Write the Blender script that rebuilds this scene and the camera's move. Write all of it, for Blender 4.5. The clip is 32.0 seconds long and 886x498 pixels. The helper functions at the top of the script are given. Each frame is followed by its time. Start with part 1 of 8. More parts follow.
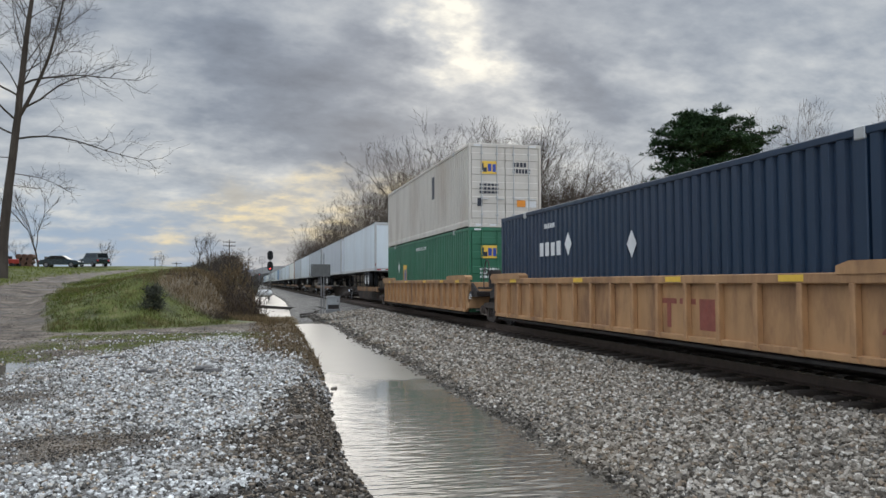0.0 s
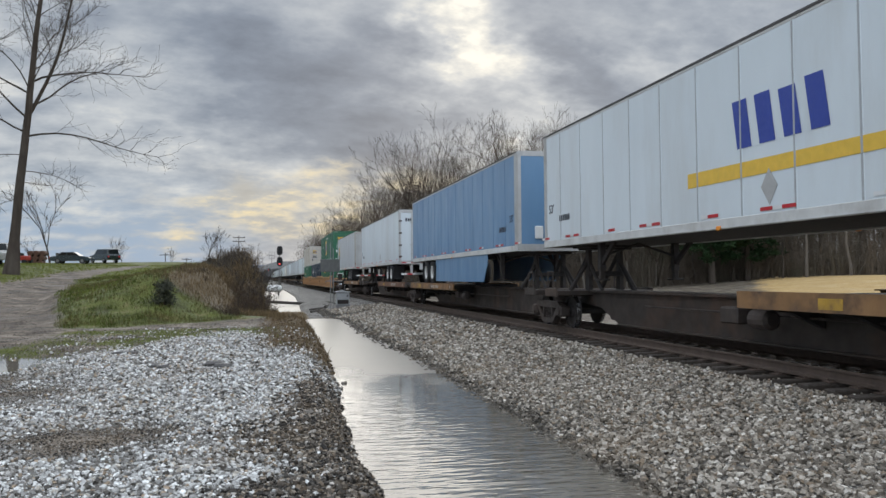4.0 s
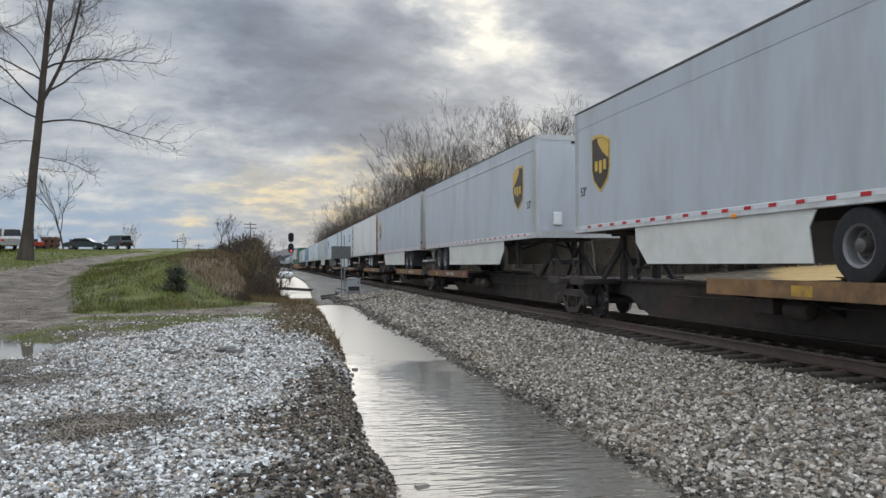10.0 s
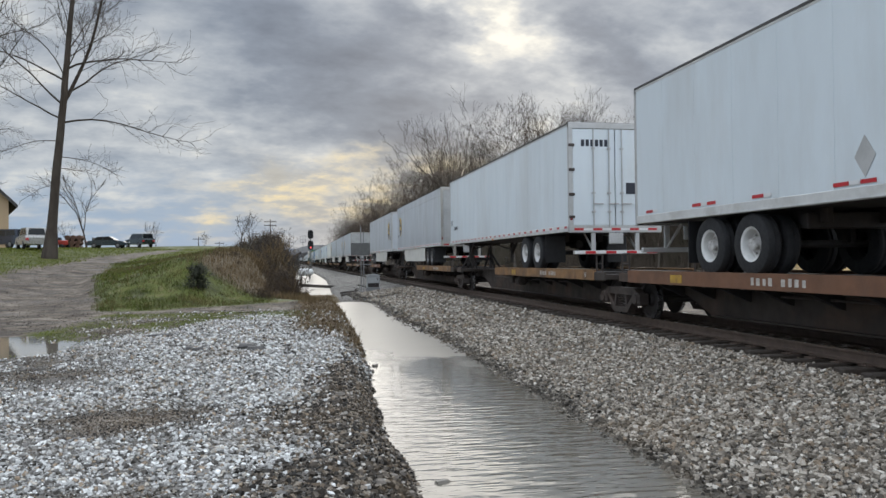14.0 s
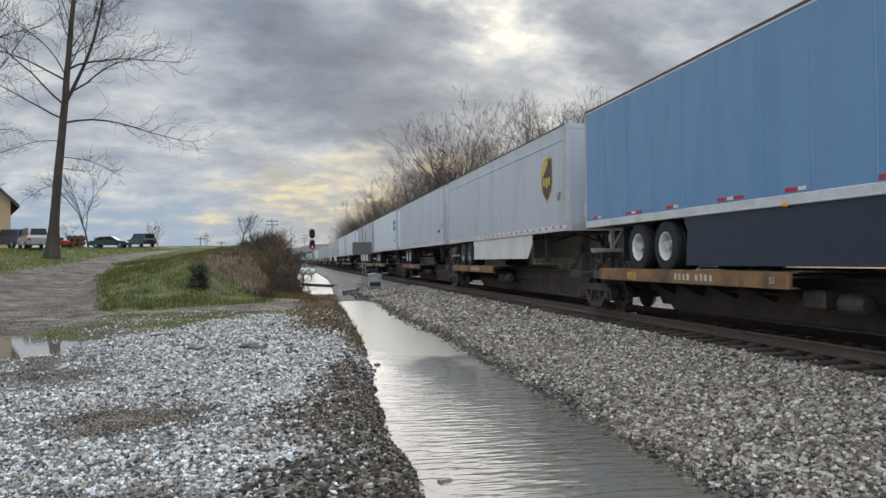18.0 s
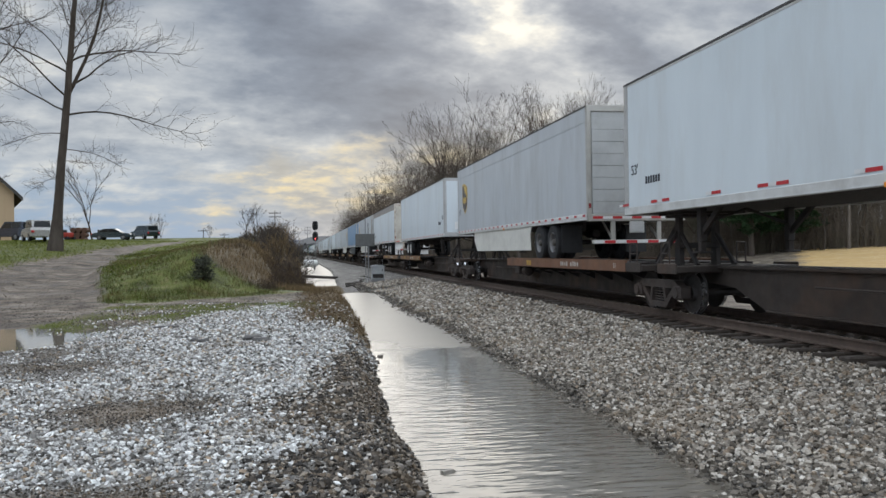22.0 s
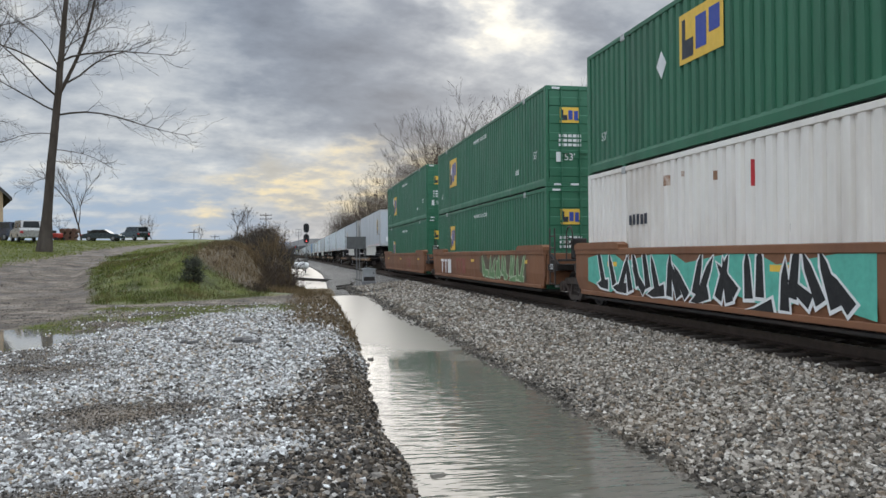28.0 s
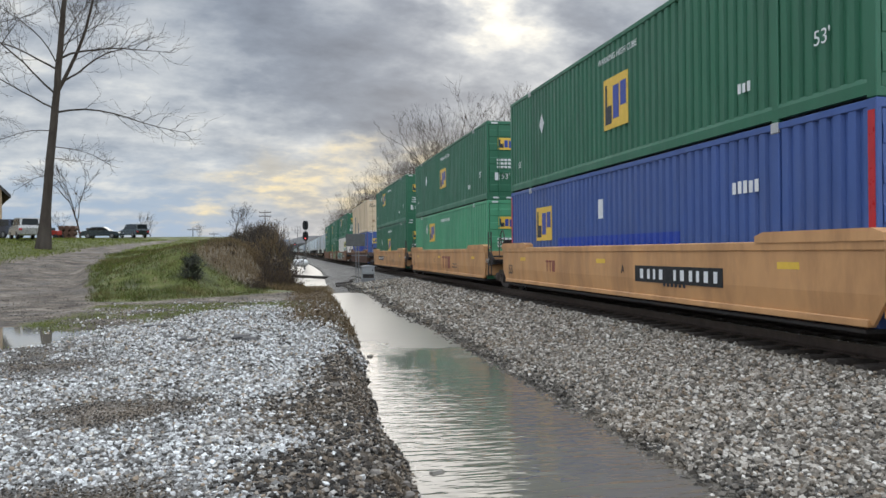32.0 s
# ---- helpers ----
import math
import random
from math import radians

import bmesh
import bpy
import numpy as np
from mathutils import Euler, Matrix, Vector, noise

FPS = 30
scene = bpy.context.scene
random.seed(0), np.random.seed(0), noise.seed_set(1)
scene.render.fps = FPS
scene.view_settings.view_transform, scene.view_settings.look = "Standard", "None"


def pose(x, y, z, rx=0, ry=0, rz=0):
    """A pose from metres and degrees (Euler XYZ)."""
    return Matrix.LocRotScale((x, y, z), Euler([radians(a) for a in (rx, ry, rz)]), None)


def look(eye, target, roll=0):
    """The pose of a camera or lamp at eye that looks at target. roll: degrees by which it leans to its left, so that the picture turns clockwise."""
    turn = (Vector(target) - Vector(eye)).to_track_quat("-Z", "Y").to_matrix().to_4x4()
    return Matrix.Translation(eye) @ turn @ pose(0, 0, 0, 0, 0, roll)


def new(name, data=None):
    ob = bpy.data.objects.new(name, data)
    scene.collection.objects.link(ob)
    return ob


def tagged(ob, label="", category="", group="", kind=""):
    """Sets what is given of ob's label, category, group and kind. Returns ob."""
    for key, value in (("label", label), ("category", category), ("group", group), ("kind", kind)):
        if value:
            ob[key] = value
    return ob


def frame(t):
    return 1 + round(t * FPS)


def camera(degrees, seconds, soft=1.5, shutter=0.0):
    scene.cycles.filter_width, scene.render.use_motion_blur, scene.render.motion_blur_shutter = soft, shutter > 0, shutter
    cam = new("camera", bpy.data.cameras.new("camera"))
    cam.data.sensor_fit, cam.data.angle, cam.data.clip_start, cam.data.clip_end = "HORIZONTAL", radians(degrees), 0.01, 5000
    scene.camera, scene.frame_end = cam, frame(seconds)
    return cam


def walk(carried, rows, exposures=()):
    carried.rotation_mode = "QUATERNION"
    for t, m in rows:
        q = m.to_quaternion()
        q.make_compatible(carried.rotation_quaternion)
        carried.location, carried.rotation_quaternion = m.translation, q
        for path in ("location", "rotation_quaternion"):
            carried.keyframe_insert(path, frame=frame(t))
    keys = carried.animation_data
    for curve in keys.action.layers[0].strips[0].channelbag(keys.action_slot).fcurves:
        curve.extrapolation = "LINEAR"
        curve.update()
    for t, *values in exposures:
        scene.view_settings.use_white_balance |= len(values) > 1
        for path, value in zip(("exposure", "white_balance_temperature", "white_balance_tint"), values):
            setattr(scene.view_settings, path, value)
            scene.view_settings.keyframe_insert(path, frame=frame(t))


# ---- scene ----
cam = camera(58.82, 32.0)
EYE = Vector((0.0, 0.0, 1.31))


def aim(yaw, pitch, roll):
    """The held camera: it stays on one spot and only turns."""
    y, p = radians(yaw), radians(pitch)
    way = Vector((math.sin(y) * math.cos(p), math.cos(y) * math.cos(p), math.sin(p)))
    return look(EYE, EYE + way, roll)


walk(cam, [
    (0.0, aim(13.73, 2.45, -0.19)), (0.5, aim(13.74, 2.42, -0.27)), (1.0, aim(13.67, 2.33, -0.42)),
    (1.5, aim(13.43, 2.31, -0.35)), (2.0, aim(13.24, 2.23, -0.40)), (2.5, aim(13.20, 2.21, -0.43)),
    (3.0, aim(13.24, 2.24, -0.45)), (3.5, aim(13.06, 2.19, -0.49)), (5.5, aim(13.61, 1.63, -0.31)),
    (6.0, aim(14.33, 1.96, -0.28)), (6.5, aim(14.60, 2.10, -0.21)), (7.0, aim(14.46, 1.84, -0.11)),
    (7.5, aim(14.17, 1.44, -0.22)), (8.0, aim(13.67, 1.22, -0.38)), (8.5, aim(13.01, 0.93, -0.49)),
    (9.0, aim(12.58, 0.73, -0.45)), (9.5, aim(12.53, 1.05, -0.19)), (10.0, aim(12.27, 1.12, -0.27)),
    (10.5, aim(12.12, 0.96, -0.20)), (11.0, aim(11.66, 1.00, -0.40)), (11.5, aim(11.01, 1.24, -0.35)),
    (12.0, aim(10.74, 1.37, -0.28)), (12.5, aim(10.71, 1.36, -0.35)), (13.0, aim(10.81, 1.18, -0.40)),
    (13.5, aim(10.74, 1.08, -0.53)), (14.0, aim(10.88, 0.85, -0.60)), (14.5, aim(10.98, 0.77, -0.55)),
    (16.5, aim(10.93, 1.25, -0.42)), (17.0, aim(10.97, 1.21, -0.51)), (17.5, aim(10.96, 1.03, -0.61)),
    (18.0, aim(10.76, 0.77, -0.77)), (18.5, aim(10.44, 0.52, -0.88)), (19.0, aim(10.52, 0.43, -1.01)),
    (19.5, aim(11.15, 0.49, -0.78)), (20.0, aim(11.30, 0.59, -0.59)), (20.5, aim(10.80, 0.69, -0.66)),
    (21.0, aim(10.76, 0.58, -0.63)), (21.5, aim(10.79, 0.33, -0.63)), (22.0, aim(10.54, 0.17, -0.84)),
    (22.5, aim(10.36, 0.29, -0.93)), (23.0, aim(10.28, 0.48, -1.04)), (23.5, aim(10.52, 0.52, -1.07)),
    (24.0, aim(10.91, 0.33, -1.01)), (24.5, aim(11.00, 0.34, -0.89)), (25.0, aim(10.88, 0.39, -0.86)),
    (25.5, aim(10.71, 0.45, -0.81)), (27.5, aim(11.12, 0.49, -0.39)), (28.0, aim(11.18, 0.40, -0.47)),
    (28.5, aim(11.33, 0.34, -0.50)), (29.0, aim(11.37, 0.30, -0.59)), (29.5, aim(11.41, 0.16, -0.49)),
    (30.0, aim(11.46, 0.06, -0.51)), (30.5, aim(11.45, 0.12, -0.31)), (31.0, aim(11.30, 0.22, -0.38)),
    (31.5, aim(11.23, 0.30, -0.25)), (32.0, aim(11.24, 0.20, -0.49)),
], exposures=[(0.0, -0.04), (6.0, 0.0), (25.5, 0.0), (28.0, 0.09), (32.0, 0.13)])

# ---- light: a bright overcast evening sky with gaps towards the low sun ----
SUN_AZ, SUN_EL = 15.0, 17.0


def sky_way(az, el):
    a, e = radians(az), radians(el)
    return (math.sin(a) * math.cos(e), math.cos(a) * math.cos(e), math.sin(e))


def build_world():
    world = bpy.data.worlds.new("overcast_sky")
    scene.world = world
    world.use_nodes = True
    nt = world.node_tree
    nt.nodes.clear()
    N, K = nt.nodes.new, nt.links.new

    def math_node(op, a, b=None, clamp=False):
        n = N("ShaderNodeMath")
        n.operation, n.use_clamp = op, clamp
        for i, v in enumerate((a, b)):
            if v is None:
                continue
            if isinstance(v, (int, float)):
                n.inputs[i].default_value = v
            else:
                K(v, n.inputs[i])
        return n.outputs[0]

    def mix(fac, a, b):
        n = N("ShaderNodeMix")
        n.data_type = "RGBA"
        for sock, v in ((n.inputs[0], fac), (n.inputs[6], a), (n.inputs[7], b)):
            if isinstance(v, (int, float, tuple)):
                sock.default_value = v if not isinstance(v, tuple) else (*v, 1)
            else:
                K(v, sock)
        return n.outputs[2]

    co = N("ShaderNodeTexCoord").outputs["Generated"]
    sep = N("ShaderNodeSeparateXYZ")
    K(co, sep.inputs[0])
    up = math_node("MAXIMUM", sep.outputs[2], 0.0)
    # the cloud deck as a flat sheet overhead, so that it closes up towards the horizon
    den = math_node("ADD", up, 0.30)
    flat = N("ShaderNodeCombineXYZ")
    K(math_node("DIVIDE", sep.outputs[0], den), flat.inputs[0])
    K(math_node("DIVIDE", sep.outputs[1], den), flat.inputs[1])

    def clouds(scale, detail, rough, shift, turn=-16.0, long=1.0):
        m = N("ShaderNodeMapping")
        m.inputs["Location"].default_value = shift
        m.inputs["Rotation"].default_value = (0, 0, radians(turn))
        m.inputs["Scale"].default_value = (1.0, long, 1.0)
        K(flat.outputs[0], m.inputs[0])
        n = N("ShaderNodeTexNoise")
        n.inputs["Scale"].default_value, n.inputs["Detail"].default_value = scale, detail
        n.inputs["Roughness"].default_value = rough
        K(m.outputs[0], n.inputs["Vector"])
        return n.outputs["Fac"]

    def ramp(v, lo, hi):
        n = N("ShaderNodeMapRange")
        n.interpolation_type = "SMOOTHSTEP"
        n.inputs["From Min"].default_value, n.inputs["From Max"].default_value = lo, hi
        K(v, n.inputs["Value"])
        return n.outputs[0]

    def vec(op, a, b):
        n = N("ShaderNodeVectorMath")
        n.operation = op
        for i, v in enumerate((a, b)):
            if isinstance(v, tuple):
                n.inputs[i].default_value = v
            else:
                K(v, n.inputs[i])
        return n

    # every bank and break of cloud has a torn outline
    tear = N("ShaderNodeTexNoise")
    tear.inputs["Scale"].default_value, tear.inputs["Detail"].default_value, tear.inputs["Roughness"].default_value = 7.0, 5, 0.58
    K(vec("MULTIPLY", co, (1.0, 1.0, 1.9)).outputs[0], tear.inputs["Vector"])
    torn_way = vec("ADD", co, vec("MULTIPLY", vec("SUBTRACT", tear.outputs["Color"], (0.5, 0.5, 0.5)).outputs[0], (0.30, 0.30, 0.20)).outputs[0]).outputs[0]

    def lobe(az, el, width, flatness=1.0):
        """A soft bank in the sky round a direction; a flatness over one makes it wider than high."""
        d = vec("MULTIPLY", vec("SUBTRACT", torn_way, sky_way(az, el)).outputs[0], (1, 1, flatness))
        ln = N("ShaderNodeVectorMath")
        ln.operation = "LENGTH"
        K(d.outputs[0], ln.inputs[0])
        g = math_node("DIVIDE", ln.outputs["Value"], width)
        return math_node("POWER", 2.718, math_node("MULTIPLY", math_node("MULTIPLY", g, g), -1.0))

    broad = clouds(1.7, 4, 0.5, (2.6, 1.9, 0))
    fine = clouds(4.6, 7, 0.56, (5.1, 3.2, 0), -22, 1.25)
    wisp = clouds(13.0, 6, 0.60, (1.3, 7.7, 0), -22, 1.35)
    grain = math_node("ADD", math_node("MULTIPLY", broad, 0.55), math_node("ADD", math_node("MULTIPLY", fine, 1.0), math_node("MULTIPLY", wisp, 0.30)))
    lum = math_node("ADD", math_node("MULTIPLY", grain, 0.98), -0.425)
    for az, el, width, flatness, amount in (
            (-1.0, 14.5, 0.14, 1.3, -0.20), (5.7, 11.0, 0.11, 1.4, -0.28), (11.5, 8.4, 0.07, 1.6, -0.15), (22.5, 14.8, 0.07, 1.3, -0.26),
            (33, 16.5, 0.12, 1.8, -0.06), (27, 11.5, 0.05, 2.0, -0.10), (8.5, 17.5, 0.08, 1.3, -0.12),
            (-14.0, 11.0, 0.17, 1.1, 0.20), (-6.5, 8.8, 0.08, 1.6, 0.12), (16.6, 15.0, 0.060, 0.8, 0.34), (14.2, 18.2, 0.045, 1.0, 0.34),
            (19.5, 11.3, 0.09, 1.3, 0.20), (28.3, 15.2, 0.05, 1.6, 0.22), (39, 12.5, 0.10, 1.6, 0.18), (31, 10.0, 0.09, 2.0, 0.14), (0.5, 6.6, 0.10, 3.0, 0.14)):
        lum = math_node("ADD", lum, math_node("MULTIPLY", math_node("MULTIPLY", lobe(az, el, width, flatness), amount), math_node("ADD", math_node("MULTIPLY", fine, 1.4), 0.3)))
    tone = N("ShaderNodeValToRGB")
    stops = ((0.05, (0.150, 0.178, 0.230)), (0.30, (0.240, 0.280, 0.345)), (0.50, (0.370, 0.410, 0.465)), (0.70, (0.530, 0.560, 0.590)), (0.85, (0.720, 0.720, 0.690)), (1.0, (0.97, 0.94, 0.84)))
    e = tone.color_ramp.elements
    while len(e) < len(stops):
        e.new(0.5)
    for el_, (pos, col) in zip(e, stops):
        el_.position, el_.color = pos, (*col, 1)
    K(lum, tone.inputs[0])
    cloud = tone.outputs[0]
    # clear blue low on the left, with pale streaks across it
    streak = ramp(math_node("ADD", math_node("MULTIPLY", fine, 0.6), math_node("MULTIPLY", wisp, 0.4)), 0.44, 0.60)
    blue = math_node("MULTIPLY", ramp(up, 0.15, 0.02), ramp(sep.outputs[0], 0.06, -0.12))
    cloud = mix(math_node("MULTIPLY", blue, math_node("SUBTRACT", 0.95, math_node("MULTIPLY", streak, 0.65))), cloud, (0.300, 0.415, 0.570))
    # the low sun's yellow between the clouds over the line
    for az, el, width, flatness, amount in ((3.9, 5.6, 0.050, 1.5, 1.0), (-2.0, 4.4, 0.075, 4.0, 0.9), (6.0, 7.2, 0.05, 2.5, 0.6), (11.5, 5.0, 0.08, 1.6, 0.7), (1.0, 3.2, 0.06, 3.0, 0.6)):
        cloud = mix(math_node("MULTIPLY", math_node("MULTIPLY", lobe(az, el, width, flatness), amount), math_node("ADD", math_node("MULTIPLY", streak, 0.75), 0.25)), cloud, (0.90, 0.735, 0.430))
    # the deck is thinner and brighter overhead and behind
    over = ramp(up, 0.34, 0.80)
    back = math_node("MULTIPLY", ramp(sep.outputs[1], 0.55, -0.5), 1.6)
    gain = math_node("ADD", 1.0, math_node("ADD", math_node("MULTIPLY", over, 2.0), back))
    lift = N("ShaderNodeVectorMath")
    lift.operation = "SCALE"
    K(cloud, lift.inputs[0])
    K(gain, lift.inputs["Scale"])
    cloud = lift.outputs[0]
    sky = N("ShaderNodeTexSky")
    sky.sky_type, sky.sun_disc = "NISHITA", False
    sky.sun_elevation, sky.sun_rotation = radians(SUN_EL), radians(SUN_AZ)
    b1, b2, add = N("ShaderNodeBackground"), N("ShaderNodeBackground"), N("ShaderNodeAddShader")
    K(sky.outputs[0], b1.inputs[0])
    b1.inputs[1].default_value = 0.004
    K(cloud, b2.inputs[0])
    b2.inputs[1].default_value = 1.0
    K(b1.outputs[0], add.inputs[0])
    K(b2.outputs[0], add.inputs[1])
    out = N("ShaderNodeOutputWorld")
    K(add.outputs[0], out.inputs[0])


build_world()
sun = new("sun", bpy.data.lights.new("sun", "SUN"))
sun.data.energy, sun.data.angle, sun.data.color = 0.8, radians(42), (1.0, 0.95, 0.87)
sun.matrix_world = look(Vector(sky_way(SUN_AZ, SUN_EL + 4)) * 50, (0, 0, 0))
scene.view_settings.exposure = 0.0

# ---- materials ----
MATS = {}


def surface(name, base, rough=0.6, metal=0.0, vary=0.12, grain=6.0, stain=None, stain_scale=0.6, stain_amount=0.5,
            bump=0.15, bump_scale=40.0, stretch=(1, 1, 1), island=0.0, coat=0.0, spec=0.5):
    """A procedural surface: base colour with fine grain, larger stains, and relief."""
    if name in MATS:
        return MATS[name]
    m = bpy.data.materials.new(name)
    m.use_nodes = True
    nt = m.node_tree
    b = nt.nodes["Principled BSDF"]
    N, K = nt.nodes.new, nt.links.new
    b.inputs["Metallic"].default_value = metal
    b.inputs["Specular IOR Level"].default_value = spec
    b.inputs["Coat Weight"].default_value = coat
    co = N("ShaderNodeTexCoord").outputs["Object"]
    mp = N("ShaderNodeMapping")
    mp.inputs["Scale"].default_value = stretch
    K(co, mp.inputs[0])

    def tex(scale, detail=5, rough_=0.6):
        n = N("ShaderNodeTexNoise")
        n.inputs["Scale"].default_value, n.inputs["Detail"].default_value, n.inputs["Roughness"].default_value = scale, detail, rough_
        K(mp.outputs[0], n.inputs["Vector"])
        return n.outputs["Fac"]

    def rng(v, a, b_, c, d):
        n = N("ShaderNodeMapRange")
        for k, x in zip(("From Min", "From Max", "To Min", "To Max"), (a, b_, c, d)):
            n.inputs[k].default_value = x
        K(v, n.inputs["Value"])
        return n.outputs[0]

    hsv = N("ShaderNodeHueSaturation")
    hsv.inputs["Color"].default_value = (*base, 1)
    val = rng(tex(grain), 0.3, 0.7, 1 - vary, 1 + vary)
    if island:
        geo = N("ShaderNodeNewGeometry")
        mul = N("ShaderNodeMath")
        mul.operation = "MULTIPLY"
        K(val, mul.inputs[0])
        K(rng(geo.outputs["Random Per Island"], 0, 1, 1 - island, 1 + island), mul.inputs[1])
        val = mul.outputs[0]
    K(val, hsv.inputs["Value"])
    col = hsv.outputs[0]
    st = None
    if stain:
        st = rng(tex(stain_scale, 6, 0.65), 0.48, 0.68, 0, stain_amount)
        mx = N("ShaderNodeMix")
        mx.data_type = "RGBA"
        K(st, mx.inputs[0])
        K(col, mx.inputs[6])
        mx.inputs[7].default_value = (*stain, 1)
        col = mx.outputs[2]
    K(col, b.inputs["Base Color"])
    K(rng(tex(grain * 1.7), 0.3, 0.7, max(rough - 0.1, 0.02), min(rough + 0.1, 1)), b.inputs["Roughness"])
    if bump:
        bp = N("ShaderNodeBump")
        bp.inputs["Strength"].default_value, bp.inputs["Distance"].default_value = bump, 0.02
        K(tex(bump_scale, 4), bp.inputs["Height"])
        K(bp.outputs[0], b.inputs["Normal"])
    MATS[name] = m
    return m

# ---- mesh tools ----
class Shape:
    """Collects simple solids into one mesh."""

    def __init__(self):
        self.v, self.f = [], []

    def add(self, verts, faces):
        n = len(self.v)
        self.v.extend(verts)
        self.f.extend([tuple(i + n for i in f) for f in faces])
        return self

    def box(self, lo, hi, c=0.0):
        """A box between two corners, its edges cut off by c."""
        (x0, y0, z0), (x1, y1, z1) = lo, hi
        if c <= 0:
            vs = [(x, y, z) for x in (x0, x1) for y in (y0, y1) for z in (z0, z1)]
            return self.add(vs, [(0, 1, 3, 2), (4, 6, 7, 5), (0, 4, 5, 1), (2, 3, 7, 6), (0, 2, 6, 4), (1, 5, 7, 3)])
        c = min(c, (x1 - x0) * 0.45, (y1 - y0) * 0.45, (z1 - z0) * 0.45)
        vs, idx = [], {}
        for i, (x, sx) in enumerate(((x0, 1), (x1, -1))):
            for j, (y, sy) in enumerate(((y0, 1), (y1, -1))):
                for k, (z, sz) in enumerate(((z0, 1), (z1, -1))):
                    for a in range(3):
                        p = [x + sx * c, y + sy * c, z + sz * c]
                        p[a] = (x, y, z)[a]
                        idx[i, j, k, a] = len(vs)
                        vs.append(tuple(p))
        fs = []
        for i in (0, 1):
            fs.append([idx[i, j, k, 0] for j, k in ((0, 0), (1, 0), (1, 1), (0, 1))][::(-1 if i == 0 else 1)])
            fs.append([idx[j, i, k, 1] for j, k in ((0, 0), (1, 0), (1, 1), (0, 1))][::(1 if i == 0 else -1)])
            fs.append([idx[j, k, i, 2] for j, k in ((0, 0), (1, 0), (1, 1), (0, 1))][::(-1 if i == 0 else 1)])
        for a in (0, 1):
            for b in (0, 1):
                fs.append([idx[a, b, 0, 0], idx[a, b, 0, 1], idx[a, b, 1, 1], idx[a, b, 1, 0]])
                fs.append([idx[a, 0, b, 0], idx[a, 0, b, 2], idx[a, 1, b, 2], idx[a, 1, b, 0]])
                fs.append([idx[0, a, b, 1], idx[0, a, b, 2], idx[1, a, b, 2], idx[1, a, b, 1]])
        for i in (0, 1):
            for j in (0, 1):
                for k in (0, 1):
                    fs.append([idx[i, j, k, a] for a in range(3)])
        return self.add(vs, fs)

    def prism(self, poly, axis, lo, hi):
        """A polygon (pairs in the two other axes, in order) drawn out along an axis."""
        n, vs = len(poly), []
        for d in (lo, hi):
            for p, q in poly:
                vs.append({"x": (d, p, q), "y": (p, d, q), "z": (p, q, d)}[axis])
        fs = [tuple(range(n))[::-1], tuple(range(n, 2 * n))]
        fs += [(i, (i + 1) % n, n + (i + 1) % n, n + i) for i in range(n)]
        return self.add(vs, fs)

    def lathe(self, profile, axis, centre, n=20, caps=True):
        """A profile of (along, radius) turned round an axis through a centre."""
        vs, fs = [], []
        for d, r in profile:
            for k in range(n):
                a = 2 * math.pi * k / n
                u, w = r * math.cos(a), r * math.sin(a)
                p = {"x": (d, u, w), "y": (u, d, w), "z": (u, w, d)}[axis]
                vs.append((p[0] + centre[0], p[1] + centre[1], p[2] + centre[2]))
        for i in range(len(profile) - 1):
            for k in range(n):
                k2 = (k + 1) % n
                fs.append((i * n + k, i * n + k2, (i + 1) * n + k2, (i + 1) * n + k))
        if caps:
            fs.append(tuple(range(n)))
            fs.append(tuple((len(profile) - 1) * n + k for k in range(n)))
        return self.add(vs, fs)

    def bar(self, a, b, r0, r1=None, n=6):
        """A round bar from a to b."""
        a, b = Vector(a), Vector(b)
        r1 = r0 if r1 is None else r1
        d = (b - a).normalized()
        u = d.orthogonal().normalized()
        w = d.cross(u)
        vs = []
        for p, r in ((a, r0), (b, r1)):
            for k in range(n):
                t = 2 * math.pi * k / n
                vs.append(tuple(p + (u * math.cos(t) + w * math.sin(t)) * r))
        fs = [(k, (k + 1) % n, n + (k + 1) % n, n + k) for k in range(n)] + [tuple(range(n))[::-1], tuple(range(n, 2 * n))]
        return self.add(vs, fs)

    def mesh(self, name, material, smooth=False):
        me = bpy.data.meshes.new(name)
        me.from_pydata(self.v, [], self.f)
        bm = bmesh.new()
        bm.from_mesh(me)
        bmesh.ops.recalc_face_normals(bm, faces=bm.faces)
        bm.to_mesh(me)
        bm.free()
        if smooth:
            me.shade_smooth()
            me.set_sharp_from_angle(angle=radians(35))
        me.materials.append(material)
        return me


CACHE = {}
JOINED = {"red_tape", "white_tape", "lettering", "number_marking", "door_tape", "graffiti_stroke", "load_stencil", "wheel_tread", "spring", "emblem_block", "emblem_shape", "tie_plate", "paint_mark", "panel_joint", "notice", "emblem_sweep"}


def part(name, shape, material, parent, label="", smooth=False, at=None):
    """Links a shape (or a ready mesh) as one mesh object under a thing or a part."""
    me = shape.mesh(name, material, smooth) if isinstance(shape, Shape) else shape
    ob = new(name, me)
    ob.parent = parent
    if at is not None:
        ob.matrix_basis = at
    if label:
        tagged(ob, label)
    if name in JOINED:
        tagged(ob, kind="stuff")
    return ob


def cached(key, make, name, material, smooth=False):
    """One mesh for all the parts that are alike."""
    k = (key, name, material.name)
    if k not in CACHE:
        CACHE[k] = make().mesh(name, material, smooth)
    return CACHE[k]


